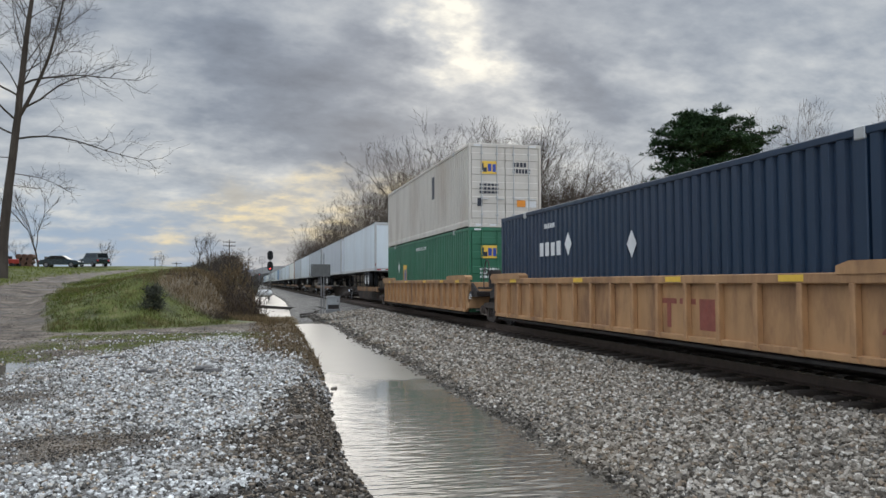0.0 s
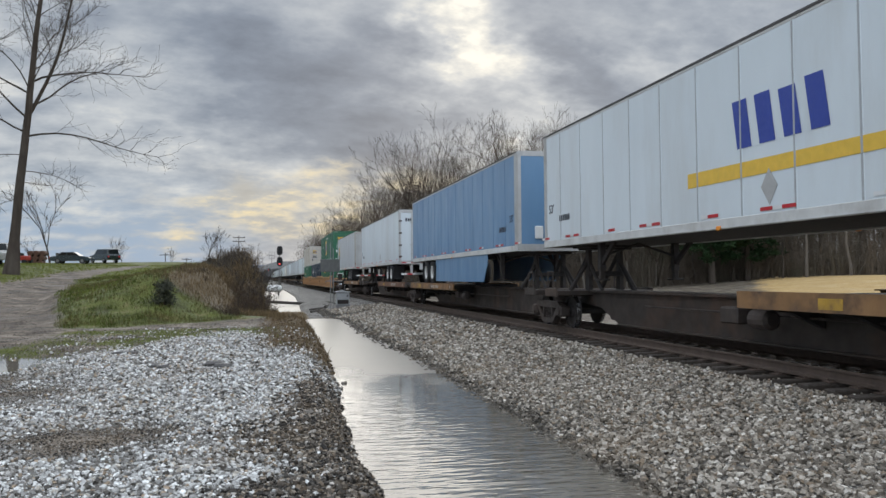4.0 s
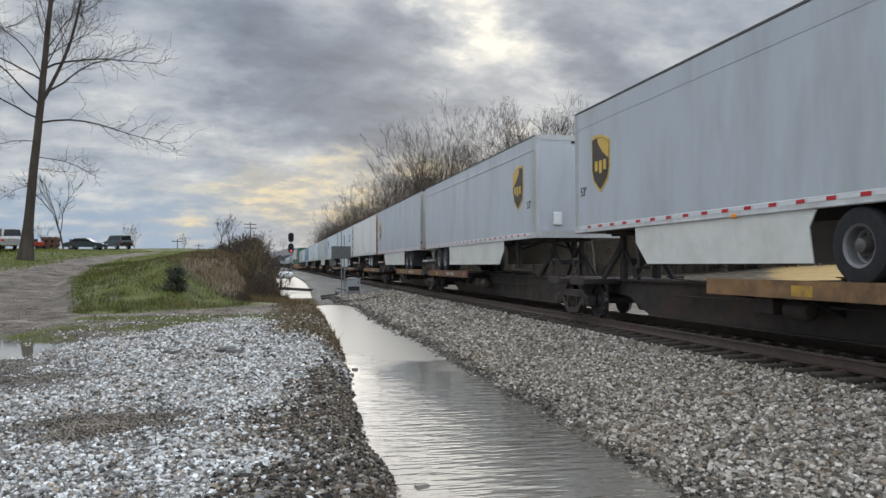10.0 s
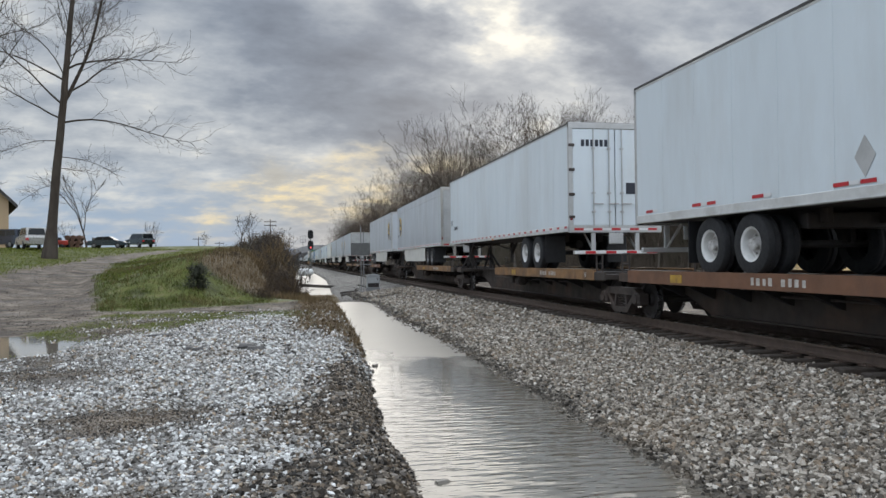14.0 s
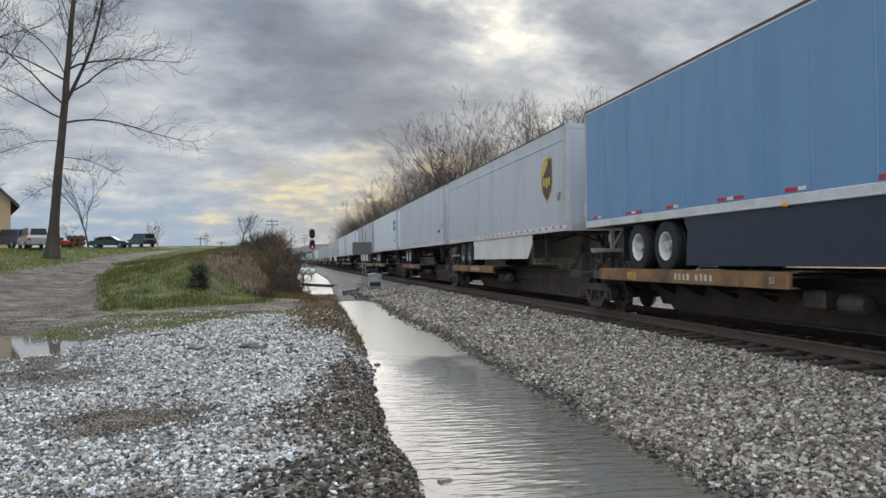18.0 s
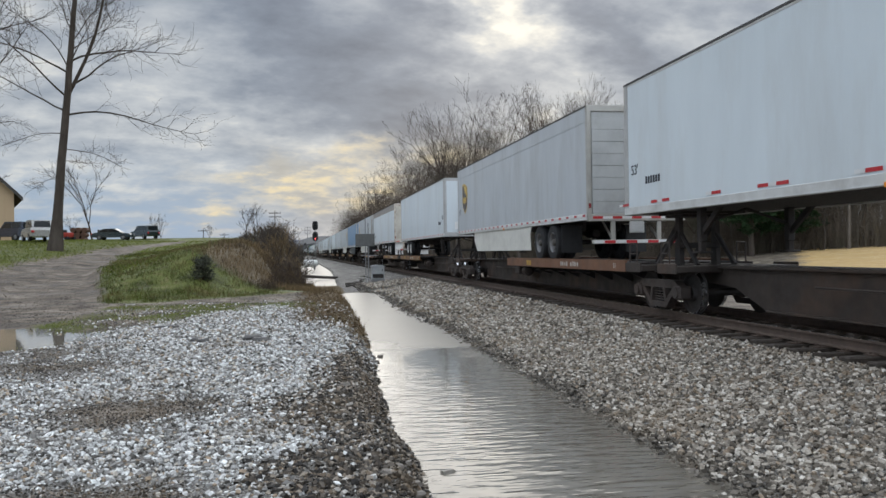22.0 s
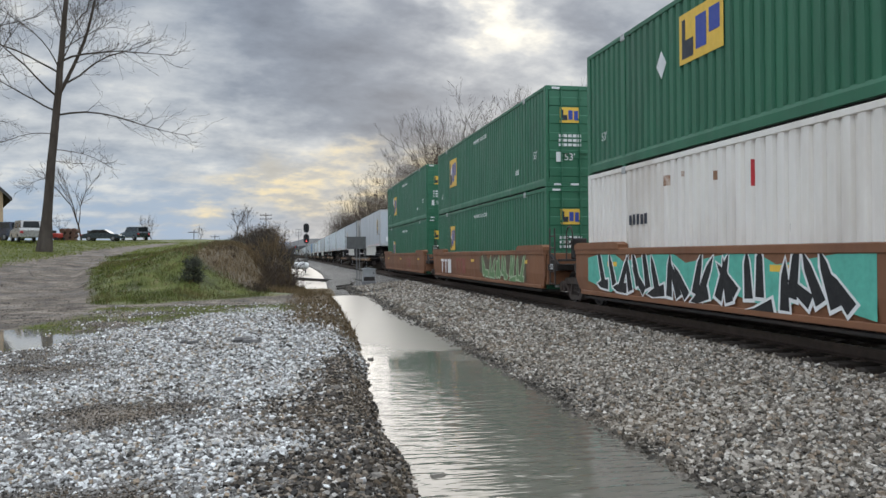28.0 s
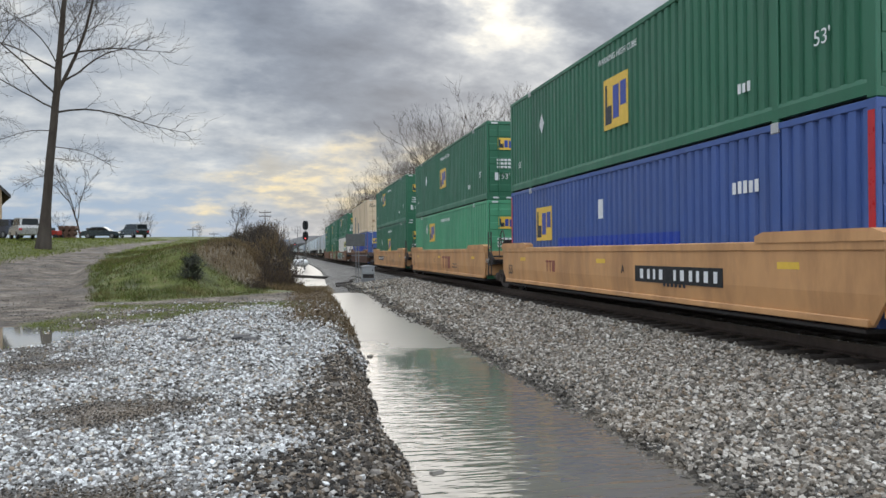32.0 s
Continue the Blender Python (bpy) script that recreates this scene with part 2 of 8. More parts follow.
def thing(name, m, label, category, group="", kind=""):
    ob = new(name)
    ob.matrix_basis = m
    return tagged(ob, label, category, group, kind)


def text(name, words, size, material, parent, at):
    """Lettering with the built-in font, standing on its surface."""
    cu = bpy.data.curves.new(name, "FONT")
    cu.body, cu.size, cu.align_x, cu.align_y, cu.extrude = words, size, "CENTER", "CENTER", 0.002
    cu.materials.append(material)
    ob = new(name, cu)
    ob.parent = parent
    ob.matrix_basis = at
    return ob


def smooth(a, b, x):
    t = min(max((x - a) / (b - a), 0.0), 1.0)
    return t * t * (3 - 2 * t)


def along(pairs, y):
    """A value that runs straight between given (y, value) pairs."""
    return float(np.interp(y, [p[0] for p in pairs], [p[1] for p in pairs]))

# ---- ground ----
TRACK_X, WATER_Z, PAD_Z = 8.48, -0.79, -0.34
BANK_L = [(-20, 1.2), (7, 1.2), (8.7, 1.24), (11.5, 1.31), (16, 1.6), (22, 1.9), (28.5, 2.05), (39.7, 2.34), (42, 2.6)]
BANK_R = [(-20, 3.4), (6.7, 3.39), (12, 3.5), (21.5, 3.7), (28, 3.6), (39, 3.9), (42, 3.4)]
POOL_L = [(45, 0.9), (46.7, 0.41), (69, 0.5), (120, 0.3), (170, 0.5)]
POOL_R = [(45, 1.6), (48, 2.28), (68, 3.0), (89, 3.6), (170, 4.3)]


def lumps(x, y, s, seed=0.0):
    return noise.noise(Vector((x * s + seed, y * s - seed, seed * 0.37)))


ROAD_WIDE = [(28, 12.0), (36, 7.5), (42, 4.3), (52, 2.6), (64, 1.9), (76, 1.3), (90, 0.8)]


def mound(x, y):
    """The grassy bank beside the cutting."""
    left = along([(28, -6.8), (31, -7.2), (40, -9.6), (54, -12.0), (67, -12.9), (88, -12.6), (120, -12.0)], y) + lumps(x, y, 0.3, 2.0) * 0.5
    base = along([(-12, 28.6), (-7, 28.8), (-4, 29.4), (-1.9, 33.0), (0, 38.0), (2, 42)], x) + 0.8 * lumps(x, 0.0, 0.5, 6.0)
    front = smooth(base - 0.8, base + 7.2, y)
    side = 0.22 * smooth(left - 0.5, left + 0.4, x) * (1 - smooth(38, 52, y)) + 0.78 * smooth(left - 0.5, left + 6.5, x)
    right = 1 - smooth(-2.6, 0.6, x)
    return 0.036 * max(86 - y, 0.0) * front * min(side, 1.0) * right + (0.16 * lumps(x, y, 0.45, 11.0) + 0.07 * lumps(x, y, 1.5, 12.0)) * front * side * right


def ruts(x, y):
    """Wheel ruts of the dirt road that climbs beside the bank."""
    left = along([(28, -6.8), (31, -7.2), (40, -9.6), (54, -12.0), (67, -12.9), (88, -12.6), (120, -12.0)], y)
    across = (left - x) / along(ROAD_WIDE, y)
    if not 0 < across < 1:
        return 0.0
    return (0.045 * math.cos(across * 4 * math.pi + 0.6 * lumps(x, y, 0.2, 3.0)) + 0.03 * lumps(x, y, 1.2, 4.0)) * math.sin(across * math.pi)


def height(x, y):
    # the field that climbs away on the left
    left_field = PAD_Z + 0.047 * (min(y, 112) - 28) * smooth(26, 34, y) if y > 26 else PAD_Z
    left_field += 0.08 * min(max(0.0, -9 - x), 12) * smooth(28, 50, y) * (1 - smooth(72, 104, y))
    left_field += lumps(x, y, 0.15, 1.0) * 0.12 * smooth(28, 60, y)
    if y < 30 and x < 2:
        left_field += 0.035 * lumps(x, y, 0.7, 5.0) + 0.02 * lumps(x, y, 2.1, 6.0)
        left_field -= 0.13 * math.exp(-((x + 6.2) / 1.6) ** 2 - ((y - 17.0) / 1.5) ** 2)
    z = left_field + mound(x, y) + (ruts(x, y) if 28 < y < 95 and x < -6 else 0.0)
    # the ditch
    if y > 30:
        side = 1 - smooth(-2.6, 0.9, x) * smooth(30, 38, y)
        z = z * side + (-0.60) * (1 - side)
    if y < 46:
        l, r = along(BANK_L, y), along(BANK_R, y)
        w = 1 - smooth(39.5, 42.5, y)
        l += lumps(0.0, y, 1.3, 4.0) * 0.12
        if x > l - 1.2:
            d = smooth(l - 0.75, l + 0.35, x)
            z = z * (1 - d) + (WATER_Z - 0.3 * w + 0.15 * (1 - w)) * d
    else:
        l, r = along(POOL_L, y), along(POOL_R, y)
        if l - 0.5 < x < r + 0.5:
            d = smooth(l - 0.5, l + 0.2, x) * (1 - smooth(r - 0.3, r + 0.5, x)) * smooth(45.5, 47.5, y) * (1 - smooth(150, 170, y))
            z = z * (1 - d) + (WATER_Z - 0.2) * d
    # ballast shoulder on both sides of the track
    r = along(BANK_R, y) if y < 42 else 4.2 if y < 60 else 4.6
    foot = WATER_Z - 0.1 if y < 42 else -0.62
    if x > r - 0.6:
        if x < TRACK_X:
            k = min(max((x - (r - 0.25)) / (7.15 - (r - 0.25)), 0), 1)
            zz = foot + (-0.275 - foot) * k
            z = max(z, zz) if x < r + 0.2 else zz
        else:
            k = min(max((x - 10.1) / 3.0, 0), 1)
            z = -0.29 - 0.52 * k
            # the straw field and the wood beyond
            z += 2.0 * smooth(20, 62, x) + lumps(x, y, 0.05, 3.0) * 0.35 * smooth(15, 40, x)
    # far land falls back under the hills
    return z


def grid_mesh(name, xs, ys, f):
    nx, ny = len(xs), len(ys)
    v = [(x, y, f(x, y)) for y in ys for x in xs]
    fc = [(j * nx + i, j * nx + i + 1, (j + 1) * nx + i + 1, (j + 1) * nx + i) for j in range(ny - 1) for i in range(nx - 1)]
    me = bpy.data.meshes.new(name)
    me.from_pydata(v, [], fc)
    me.shade_smooth()
    return me


def steps(*spans):
    out = []
    for a, b, d in spans:
        n = max(1, round((b - a) / d))
        out += [a + (b - a) * i / n for i in range(n)]
    return out + [spans[-1][1]]


XS = steps((-2500, -300, 550), (-300, -60, 40), (-60, -14, 2.5), (-14, -6, 0.45), (-6, 0.4, 0.30), (0.4, 5, 0.12), (5, 7.1, 0.3), (7.1, 10.1, 0.6),
           (10.1, 14, 0.7), (14, 70, 4), (70, 300, 46), (300, 2500, 550))
YS = steps((-600, -40, 140), (-40, 0, 5), (0, 24, 0.3), (24, 50, 0.45), (50, 120, 1.4), (120, 200, 8), (200, 600, 80), (600, 3500, 700))


def bare(x, y):
    """Muddy places where the gravel of the pad has been pressed in."""
    s = 1.15 * math.exp(-((x + 1.75) / 0.80) ** 2 - ((y - 8.8) / 0.75) ** 2) + 0.45 * math.exp(-((x + 3.4) / 0.9) ** 2 - ((y - 12.4) / 1.0) ** 2)
    s += 1.1 * math.exp(-((x + 1.65) / 0.7) ** 2 - ((y - 5.5) / 0.5) ** 2)
    s += 0.4 * math.exp(-((x + 4.6) / 1.6) ** 2 - ((y - 14) / 2.2) ** 2)
    return s + 0.55 * lumps(x, y, 1.6, 14.0) * min(1.0, s * 2) + 0.3 * lumps(x, y, 4.5, 15.0) * min(1.0, s * 2)


def zone(x, y):
    """How much grass, gravel and dry brown cover lies at a place; the rest is mud."""
    wob = lumps(x, y, 0.35, 7.0) * 1.2 + lumps(x, y, 1.4, 8.0) * 0.5
    grass = gravel = dry = 0.0
    if x > 2.4:
        return 0.35 * smooth(15, 20, x), (1 - smooth(10.6, 11.6, x)) * 0.9, smooth(27 + wob, 30 + wob, x) * smooth(-2.0, 3.0, x - 0.69 * y)
    edge = along([(-9, 13), (-5, 16.5), (-3.4, 20.5), (-2.2, 24.0), (-0.8, 26.0), (0.3, 24.0), (1.2, 19)], x) + wob * 0.7
    gravel = (1 - smooth(edge - 1.5, edge + 0.6, y)) * smooth(-9.5, -4.5, x + wob)
    strip = smooth(edge - 3.5, edge + 0.3, y) * (1 - smooth(26.6, 29.0, y + wob * 0.5))
    grass = strip * smooth(-7.5, -4.5, x + wob * 0.8) * (0.60 + 0.7 * lumps(x, y, 0.6, 3.0))
    litter = smooth(-0.45, 0.35, x - 0.03 * (y - 20) + 0.4 * lumps(x, y, 0.9, 41.0)) * smooth(16.5, 20.5, y + 2.5 * (x - 0.5)) * (1 - smooth(31, 36, y))
    dry = max(dry, litter * 0.9)
    gravel *= 1 - litter * 0.75
    gravel *= 1 - 0.8 * min(1.0, max(0.0, bare(x, y)))
    if y > 27:
        left = along([(28, -6.8), (31, -7.2), (40, -9.6), (54, -12.0), (67, -12.9), (88, -12.6), (120, -12.0)], y)
        wide = along(ROAD_WIDE, y)
        road = smooth(left - wide - 0.5 + wob * 0.4, left - wide + 0.5 + wob * 0.4, x) * (1 - smooth(left - 0.3, left + 1.1, x + wob * 0.5))
        road *= 1 - smooth(92, 104, y)
        base = along([(-12, 28.4), (-7, 28.6), (-4, 29.2), (-1.9, 30.2), (0, 32.0), (2, 34)], x)
        flat = (1 - smooth(base - 0.6, base + 0.7, y + wob * 0.4)) if x > left - 6 else (1 - smooth(31, 35, y + wob))
        g = (1 - road) * (1 - flat)
        grass = max(grass, g)
        brown = smooth(-5.2, -3.0, x + wob * 0.7 + 0.05 * (38 - y)) * g * smooth(32, 36, y)
        dry = max(dry, brown * 0.85)
        grass *= 1 - brown * 0.8
    return max(grass, 0.0), max(gravel, 0.0), max(dry, 0.0)


def ground_material():
    m = bpy.data.materials.new("ground_cover")
    m.use_nodes = True
    nt = m.node_tree
    b = nt.nodes["Principled BSDF"]
    N, K = nt.nodes.new, nt.links.new
    co = N("ShaderNodeTexCoord").outputs["Object"]

    def tex(scale, detail=6, rough=0.65):
        n = N("ShaderNodeTexNoise")
        n.inputs["Scale"].default_value, n.inputs["Detail"].default_value, n.inputs["Roughness"].default_value = scale, detail, rough
        K(co, n.inputs["Vector"])
        return n.outputs["Fac"]

    def ramp(v, *stops):
        n = N("ShaderNodeValToRGB")
        e = n.color_ramp.elements
        while len(e) < len(stops):
            e.new(0.5)
        for el, (pos, col) in zip(e, stops):
            el.position, el.color = pos, (*col, 1)
        K(v, n.inputs[0])
        return n.outputs[0]

    def mix(f, a, c):
        n = N("ShaderNodeMix")
        n.data_type = "RGBA"
        K(f, n.inputs[0])
        K(a, n.inputs[6])
        K(c, n.inputs[7])
        return n.outputs[2]

    def sharpen(v, noise_, amount=0.5):
        """Breaks a soft edge up into patches."""
        a = N("ShaderNodeMath")
        a.operation = "SUBTRACT"
        K(noise_, a.inputs[0])
        a.inputs[1].default_value = 0.5
        c = N("ShaderNodeMath")
        c.operation = "MULTIPLY_ADD"
        K(a.outputs[0], c.inputs[0])
        c.inputs[1].default_value = amount * 2
        K(v, c.inputs[2])
        r = N("ShaderNodeMapRange")
        r.inputs["From Min"].default_value, r.inputs["From Max"].default_value = 0.35, 0.65
        K(c.outputs[0], r.inputs["Value"])
        return r.outputs[0]

    at = N("ShaderNodeAttribute")
    at.attribute_name = "zone"
    sp = N("ShaderNodeSeparateColor")
    K(at.outputs["Color"], sp.inputs[0])
    big, mid, fine, grit = tex(0.5), tex(2.2), tex(9.0), tex(52.0, 4)
    patch, churn = tex(1.1, 8, 0.75), tex(1.0, 9, 0.72)
    mud = ramp(churn, (0.38, (0.045, 0.035, 0.027)), (0.46, (0.095, 0.076, 0.059)), (0.54, (0.165, 0.135, 0.106)), (0.64, (0.28, 0.24, 0.195)))
    stone = ramp(grit, (0.34, (0.035, 0.031, 0.027)), (0.50, (0.125, 0.115, 0.102)), (0.66, (0.36, 0.345, 0.315)))
    grass = ramp(patch, (0.32, (0.040, 0.034, 0.014)), (0.43, (0.060, 0.070, 0.015)), (0.54, (0.098, 0.112, 0.022)), (0.68, (0.15, 0.112, 0.052)))
    dry = ramp(fine, (0.3, (0.055, 0.040, 0.022)), (0.55, (0.125, 0.090, 0.048)), (0.75, (0.20, 0.145, 0.08)))
    straw = ramp(mid, (0.3, (0.40, 0.26, 0.11)), (0.7, (0.52, 0.37, 0.17)))
    # the field over the line is straw-coloured
    px = N("ShaderNodeSeparateXYZ")
    K(co, px.inputs[0])
    far = N("ShaderNodeMapRange")
    far.inputs["From Min"].default_value, far.inputs["From Max"].default_value = 20.0, 24.0
    K(px.outputs[0], far.inputs["Value"])
    dry = mix(far.outputs[0], dry, straw)
    col = mix(sharpen(sp.outputs[1], fine, 0.35), mud, stone)
    col = mix(sharpen(sp.outputs[0], mid, 0.45), col, grass)
    col = mix(sharpen(sp.outputs[2], mid, 0.45), col, dry)
    K(col, b.inputs["Base Color"])
    r = N("ShaderNodeMapRange")
    r.inputs["From Min"].default_value, r.inputs["From Max"].default_value = 0.35, 0.65
    b.inputs["Specular IOR Level"].default_value = 0.2
    r.inputs["To Min"].default_value, r.inputs["To Max"].default_value = 0.45, 0.95
    K(big, r.inputs["Value"])
    K(r.outputs[0], b.inputs["Roughness"])
    bp = N("ShaderNodeBump")
    bp.inputs["Strength"].default_value, bp.inputs["Distance"].default_value = 0.7, 0.04
    both = N("ShaderNodeMath")
    both.operation = "MULTIPLY_ADD"
    K(churn, both.inputs[0])
    both.inputs[1].default_value = 2.0
    K(grit, both.inputs[2])
    K(both.outputs[0], bp.inputs["Height"])
    K(bp.outputs[0], b.inputs["Normal"])
    return m


ground = new("ground", grid_mesh("ground", XS, YS, height))
tagged(ground, "wet grass, mud and gravel ground beside the railway", "ground", kind="structure")
cover = ground.data.color_attributes.new("zone", "FLOAT_COLOR", "POINT")
flat_list = []
for v in ground.data.vertices:
    flat_list.extend((*zone(v.co.x, v.co.y), 1.0))
cover.data.foreach_set("color", flat_list)
ground.data.materials.append(ground_material())


def water_material(name, still=False):
    m = bpy.data.materials.new(name)
    m.use_nodes = True
    nt = m.node_tree
    b = nt.nodes["Principled BSDF"]
    N, K = nt.nodes.new, nt.links.new
    b.inputs["Roughness"].default_value = 0.04
    b.inputs["IOR"].default_value = 1.40
    b.inputs["Specular IOR Level"].default_value = 0.6
    co = N("ShaderNodeTexCoord").outputs["Object"]
    n0 = N("ShaderNodeTexNoise")
    n0.inputs["Scale"].default_value = 0.8
    K(co, n0.inputs["Vector"])
    rp = N("ShaderNodeValToRGB")
    rp.color_ramp.elements[0].color, rp.color_ramp.elements[1].color = (0.120, 0.107, 0.087, 1), (0.165, 0.148, 0.121, 1)
    K(n0.outputs["Fac"], rp.inputs[0])
    K(rp.outputs[0], b.inputs["Base Color"])
    mp = N("ShaderNodeMapping")
    mp.inputs["Rotation"].default_value = (0, 0, radians(14))
    mp.inputs["Scale"].default_value = (0.8, 3.0, 1.0)
    K(co, mp.inputs[0])
    wv = N("ShaderNodeTexNoise")
    wv.inputs["Scale"].default_value, wv.inputs["Detail"].default_value = 2.7, 2
    K(mp.outputs[0], wv.inputs["Vector"])
    # wind ripples near by, calm water further up the ditch
    px = N("ShaderNodeSeparateXYZ")
    K(co, px.inputs[0])
    calm = N("ShaderNodeMapRange")
    calm.inputs["From Min"].default_value, calm.inputs["From Max"].default_value = 10.5, 14.5
    calm.inputs["To Min"].default_value, calm.inputs["To Max"].default_value = 1.0, 0.28
    K(px.outputs[1], calm.inputs["Value"])
    ml = N("ShaderNodeMath")
    ml.operation = "MULTIPLY"
    K(wv.outputs["Fac"], ml.inputs[0])
    K(calm.outputs[0], ml.inputs[1])
    rg = N("ShaderNodeValToRGB")
    e = rg.color_ramp.elements
    e.new(0.5), e.new(0.6), e.new(0.7)
    for el, (pos, v) in zip(e, ((0.0, 0.05), (0.58, 0.07), (0.66, 0.07), (0.74, 0.09), (0.85, 0.30))):
        el.position, el.color = pos, (v, v, v, 1)
    yy = N("ShaderNodeMapRange")
    yy.inputs["From Min"].default_value, yy.inputs["From Max"].default_value = 0.0, 26.0
    wob = N("ShaderNodeMath")
    wob.operation = "MULTIPLY_ADD"
    K(n0.outputs["Fac"], wob.inputs[0])
    wob.inputs[1].default_value = 9.0
    K(px.outputs[1], wob.inputs[2])
    K(wob.outputs[0], yy.inputs["Value"])
    K(yy.outputs[0], rg.inputs[0])
    if not still:
        K(rg.outputs[0], b.inputs["Roughness"])
    bp = N("ShaderNodeBump")
    bp.inputs["Strength"].default_value, bp.inputs["Distance"].default_value = 0.1 if still else 0.85, 0.018
    K(ml.outputs[0], bp.inputs["Height"])
    K(bp.outputs[0], b.inputs["Normal"])
    return m


WATER = water_material("muddy_water")
water = new("water", grid_mesh("water", steps((0.6, 4.2, 0.6)), steps((-20, 44, 4)), lambda x, y: WATER_Z))
tagged(water, "brown rain water standing in the trackside ditch", "water", kind="structure")
pool = new("pool_water", grid_mesh("pool_water", steps((-0.5, 5, 1.1)), steps((45, 175, 10)), lambda x, y: WATER_Z - 0.005))
tagged(pool, "grey flood water in the ditch past the culvert", "water", kind="structure")
puddle = new("puddle", grid_mesh("puddle", steps((-9.0, -4.0, 0.5)), steps((14.6, 19.8, 0.5)), lambda x, y: PAD_Z - 0.012))
tagged(puddle, "shallow brown puddle on the muddy pad", "water", kind="structure")
for w_ in (water, pool):
    w_.data.materials.append(WATER)
puddle.data.materials.append(water_material("still_water", True))

# ---- the train: parts that all its cars share ----
SPEED = 23.35
MOVING = []
# the blue sky mirrored in the white sides is tinted into this base colour
WHITE = surface("trailer_white", (0.63, 0.685, 0.71), 0.38, 0, 0.04, 1.2, (0.45, 0.44, 0.41), 0.7, 0.35, 0.04, 25, (1, 1, 0.25), coat=0.1)
GREY = surface("trailer_grey", (0.45, 0.475, 0.495), 0.40, 0, 0.05, 1.2, (0.34, 0.345, 0.34), 1.3, 0.6, 0.04, 25, (1, 1, 0.25), coat=0.1)
SILVER = surface("weathered_aluminium", (0.74, 0.73, 0.68), 0.45, 0.0, 0.08, 2.0, (0.52, 0.50, 0.44), 0.8, 0.6, 0.06, 30, (1, 1, 0.2))
BLUE = surface("trailer_blue", (0.13, 0.25, 0.40), 0.42, 0, 0.06, 1.5, (0.09, 0.20, 0.37), 0.7, 0.5, 0.04, 25, (1, 1, 0.25), coat=0.1)
GREEN = surface("container_green", (0.024, 0.130, 0.067), 0.5, 0, 0.10, 1.5, (0.035, 0.10, 0.06), 0.5, 0.5, 0.05, 30, (1, 1, 0.3))
GREEN2 = surface("container_light_green", (0.075, 0.30, 0.155), 0.5, 0, 0.10, 1.5, (0.05, 0.16, 0.09), 0.5, 0.5, 0.05, 30, (1, 1, 0.3))
TAN = surface("container_tan", (0.66, 0.52, 0.345), 0.55, 0, 0.08, 1.5, (0.38, 0.26, 0.14), 0.9, 0.6, 0.05, 30, (1, 1, 0.3))
CREAM = surface("container_white", (0.76, 0.72, 0.655), 0.5, 0, 0.06, 1.5, (0.42, 0.34, 0.26), 0.5, 0.4, 0.05, 30, (1, 1, 0.3))
BEIGE = surface("container_beige", (0.56, 0.515, 0.45), 0.55, 0, 0.08, 1.5, (0.34, 0.26, 0.19), 0.7, 0.5, 0.05, 30, (1, 1, 0.3))
COBALT = surface("container_blue", (0.050, 0.095, 0.27), 0.5, 0, 0.12, 1.5, (0.075, 0.105, 0.22), 0.5, 0.5, 0.05, 30, (1, 1, 0.3))
COBALT2 = surface("fresh_blue_paint", (0.012, 0.05, 0.33), 0.45, 0, 0.05)
NAVY = surface("container_navy", (0.009, 0.026, 0.055), 0.45, 0, 0.10, 1.5, (0.02, 0.03, 0.06), 0.5, 0.5, 0.05, 30, (1, 1, 0.3))
ORANGE = surface("car_orange", (0.56, 0.295, 0.125), 0.5, 0, 0.10, 1.6, (0.30, 0.15, 0.065), 1.0, 0.65, 0.06, 30, (1, 1, 0.35))
FADED = surface("car_faded_orange", (0.40, 0.225, 0.105), 0.6, 0, 0.16, 1.8, (0.15, 0.072, 0.038), 1.2, 0.85, 0.1, 30, (1, 1, 0.4))
BROWN = surface("car_brown", (0.215, 0.092, 0.042), 0.6, 0, 0.14, 1.4, (0.11, 0.05, 0.03), 0.7, 0.6, 0.1, 30, (1, 1, 0.4))
MAROON = surface("car_maroon", (0.125, 0.072, 0.053), 0.65, 0, 0.15, 1.4, (0.06, 0.03, 0.022), 0.7, 0.6, 0.1, 30, (1, 1, 0.4))
DECK = surface("deck_ochre", (0.215, 0.115, 0.047), 0.65, 0, 0.28, 2.5, (0.070, 0.043, 0.030), 1.4, 1.0, 0.15, 25)
JOINT = surface("grey_joint", (0.37, 0.39, 0.40), 0.45, 0, 0.12, 4, (0.26, 0.24, 0.22), 1.5, 0.6)
BLUEJOINT = surface("blue_joint", (0.11, 0.22, 0.37), 0.4, 0, 0.12, 4, (0.20, 0.30, 0.42), 1.5, 0.5)
STEEL = surface("dark_steel", (0.030, 0.026, 0.024), 0.7, 0.2, 0.25, 3.0, (0.06, 0.04, 0.03), 1.2, 0.6, 0.15, 30)
SILLPAINT = surface("sill_brown", (0.040, 0.030, 0.024), 0.75, 0, 0.3, 2.0, (0.085, 0.048, 0.030), 0.9, 0.7, 0.12, 25)
# dark roof colour that paints the thin shadow line along the trailers' top edge
ROOFSHADE = surface("roof_edge_shade", (0.055, 0.053, 0.05), 0.6, 0.2, 0.15, 3)
PALERAIL = surface("pale_side_rail", (0.58, 0.58, 0.56), 0.5, 0.1, 0.08, 4, (0.36, 0.34, 0.31), 1.5, 0.6)
STAINLESS = surface("dull_stainless", (0.40, 0.385, 0.35), 0.42, 0.35, 0.08, 3, (0.27, 0.25, 0.22), 1.2, 0.6)
DOORRUST = surface("door_rust", (0.30, 0.17, 0.075), 0.7, 0, 0.25, 6, (0.60, 0.46, 0.29), 5, 0.8)
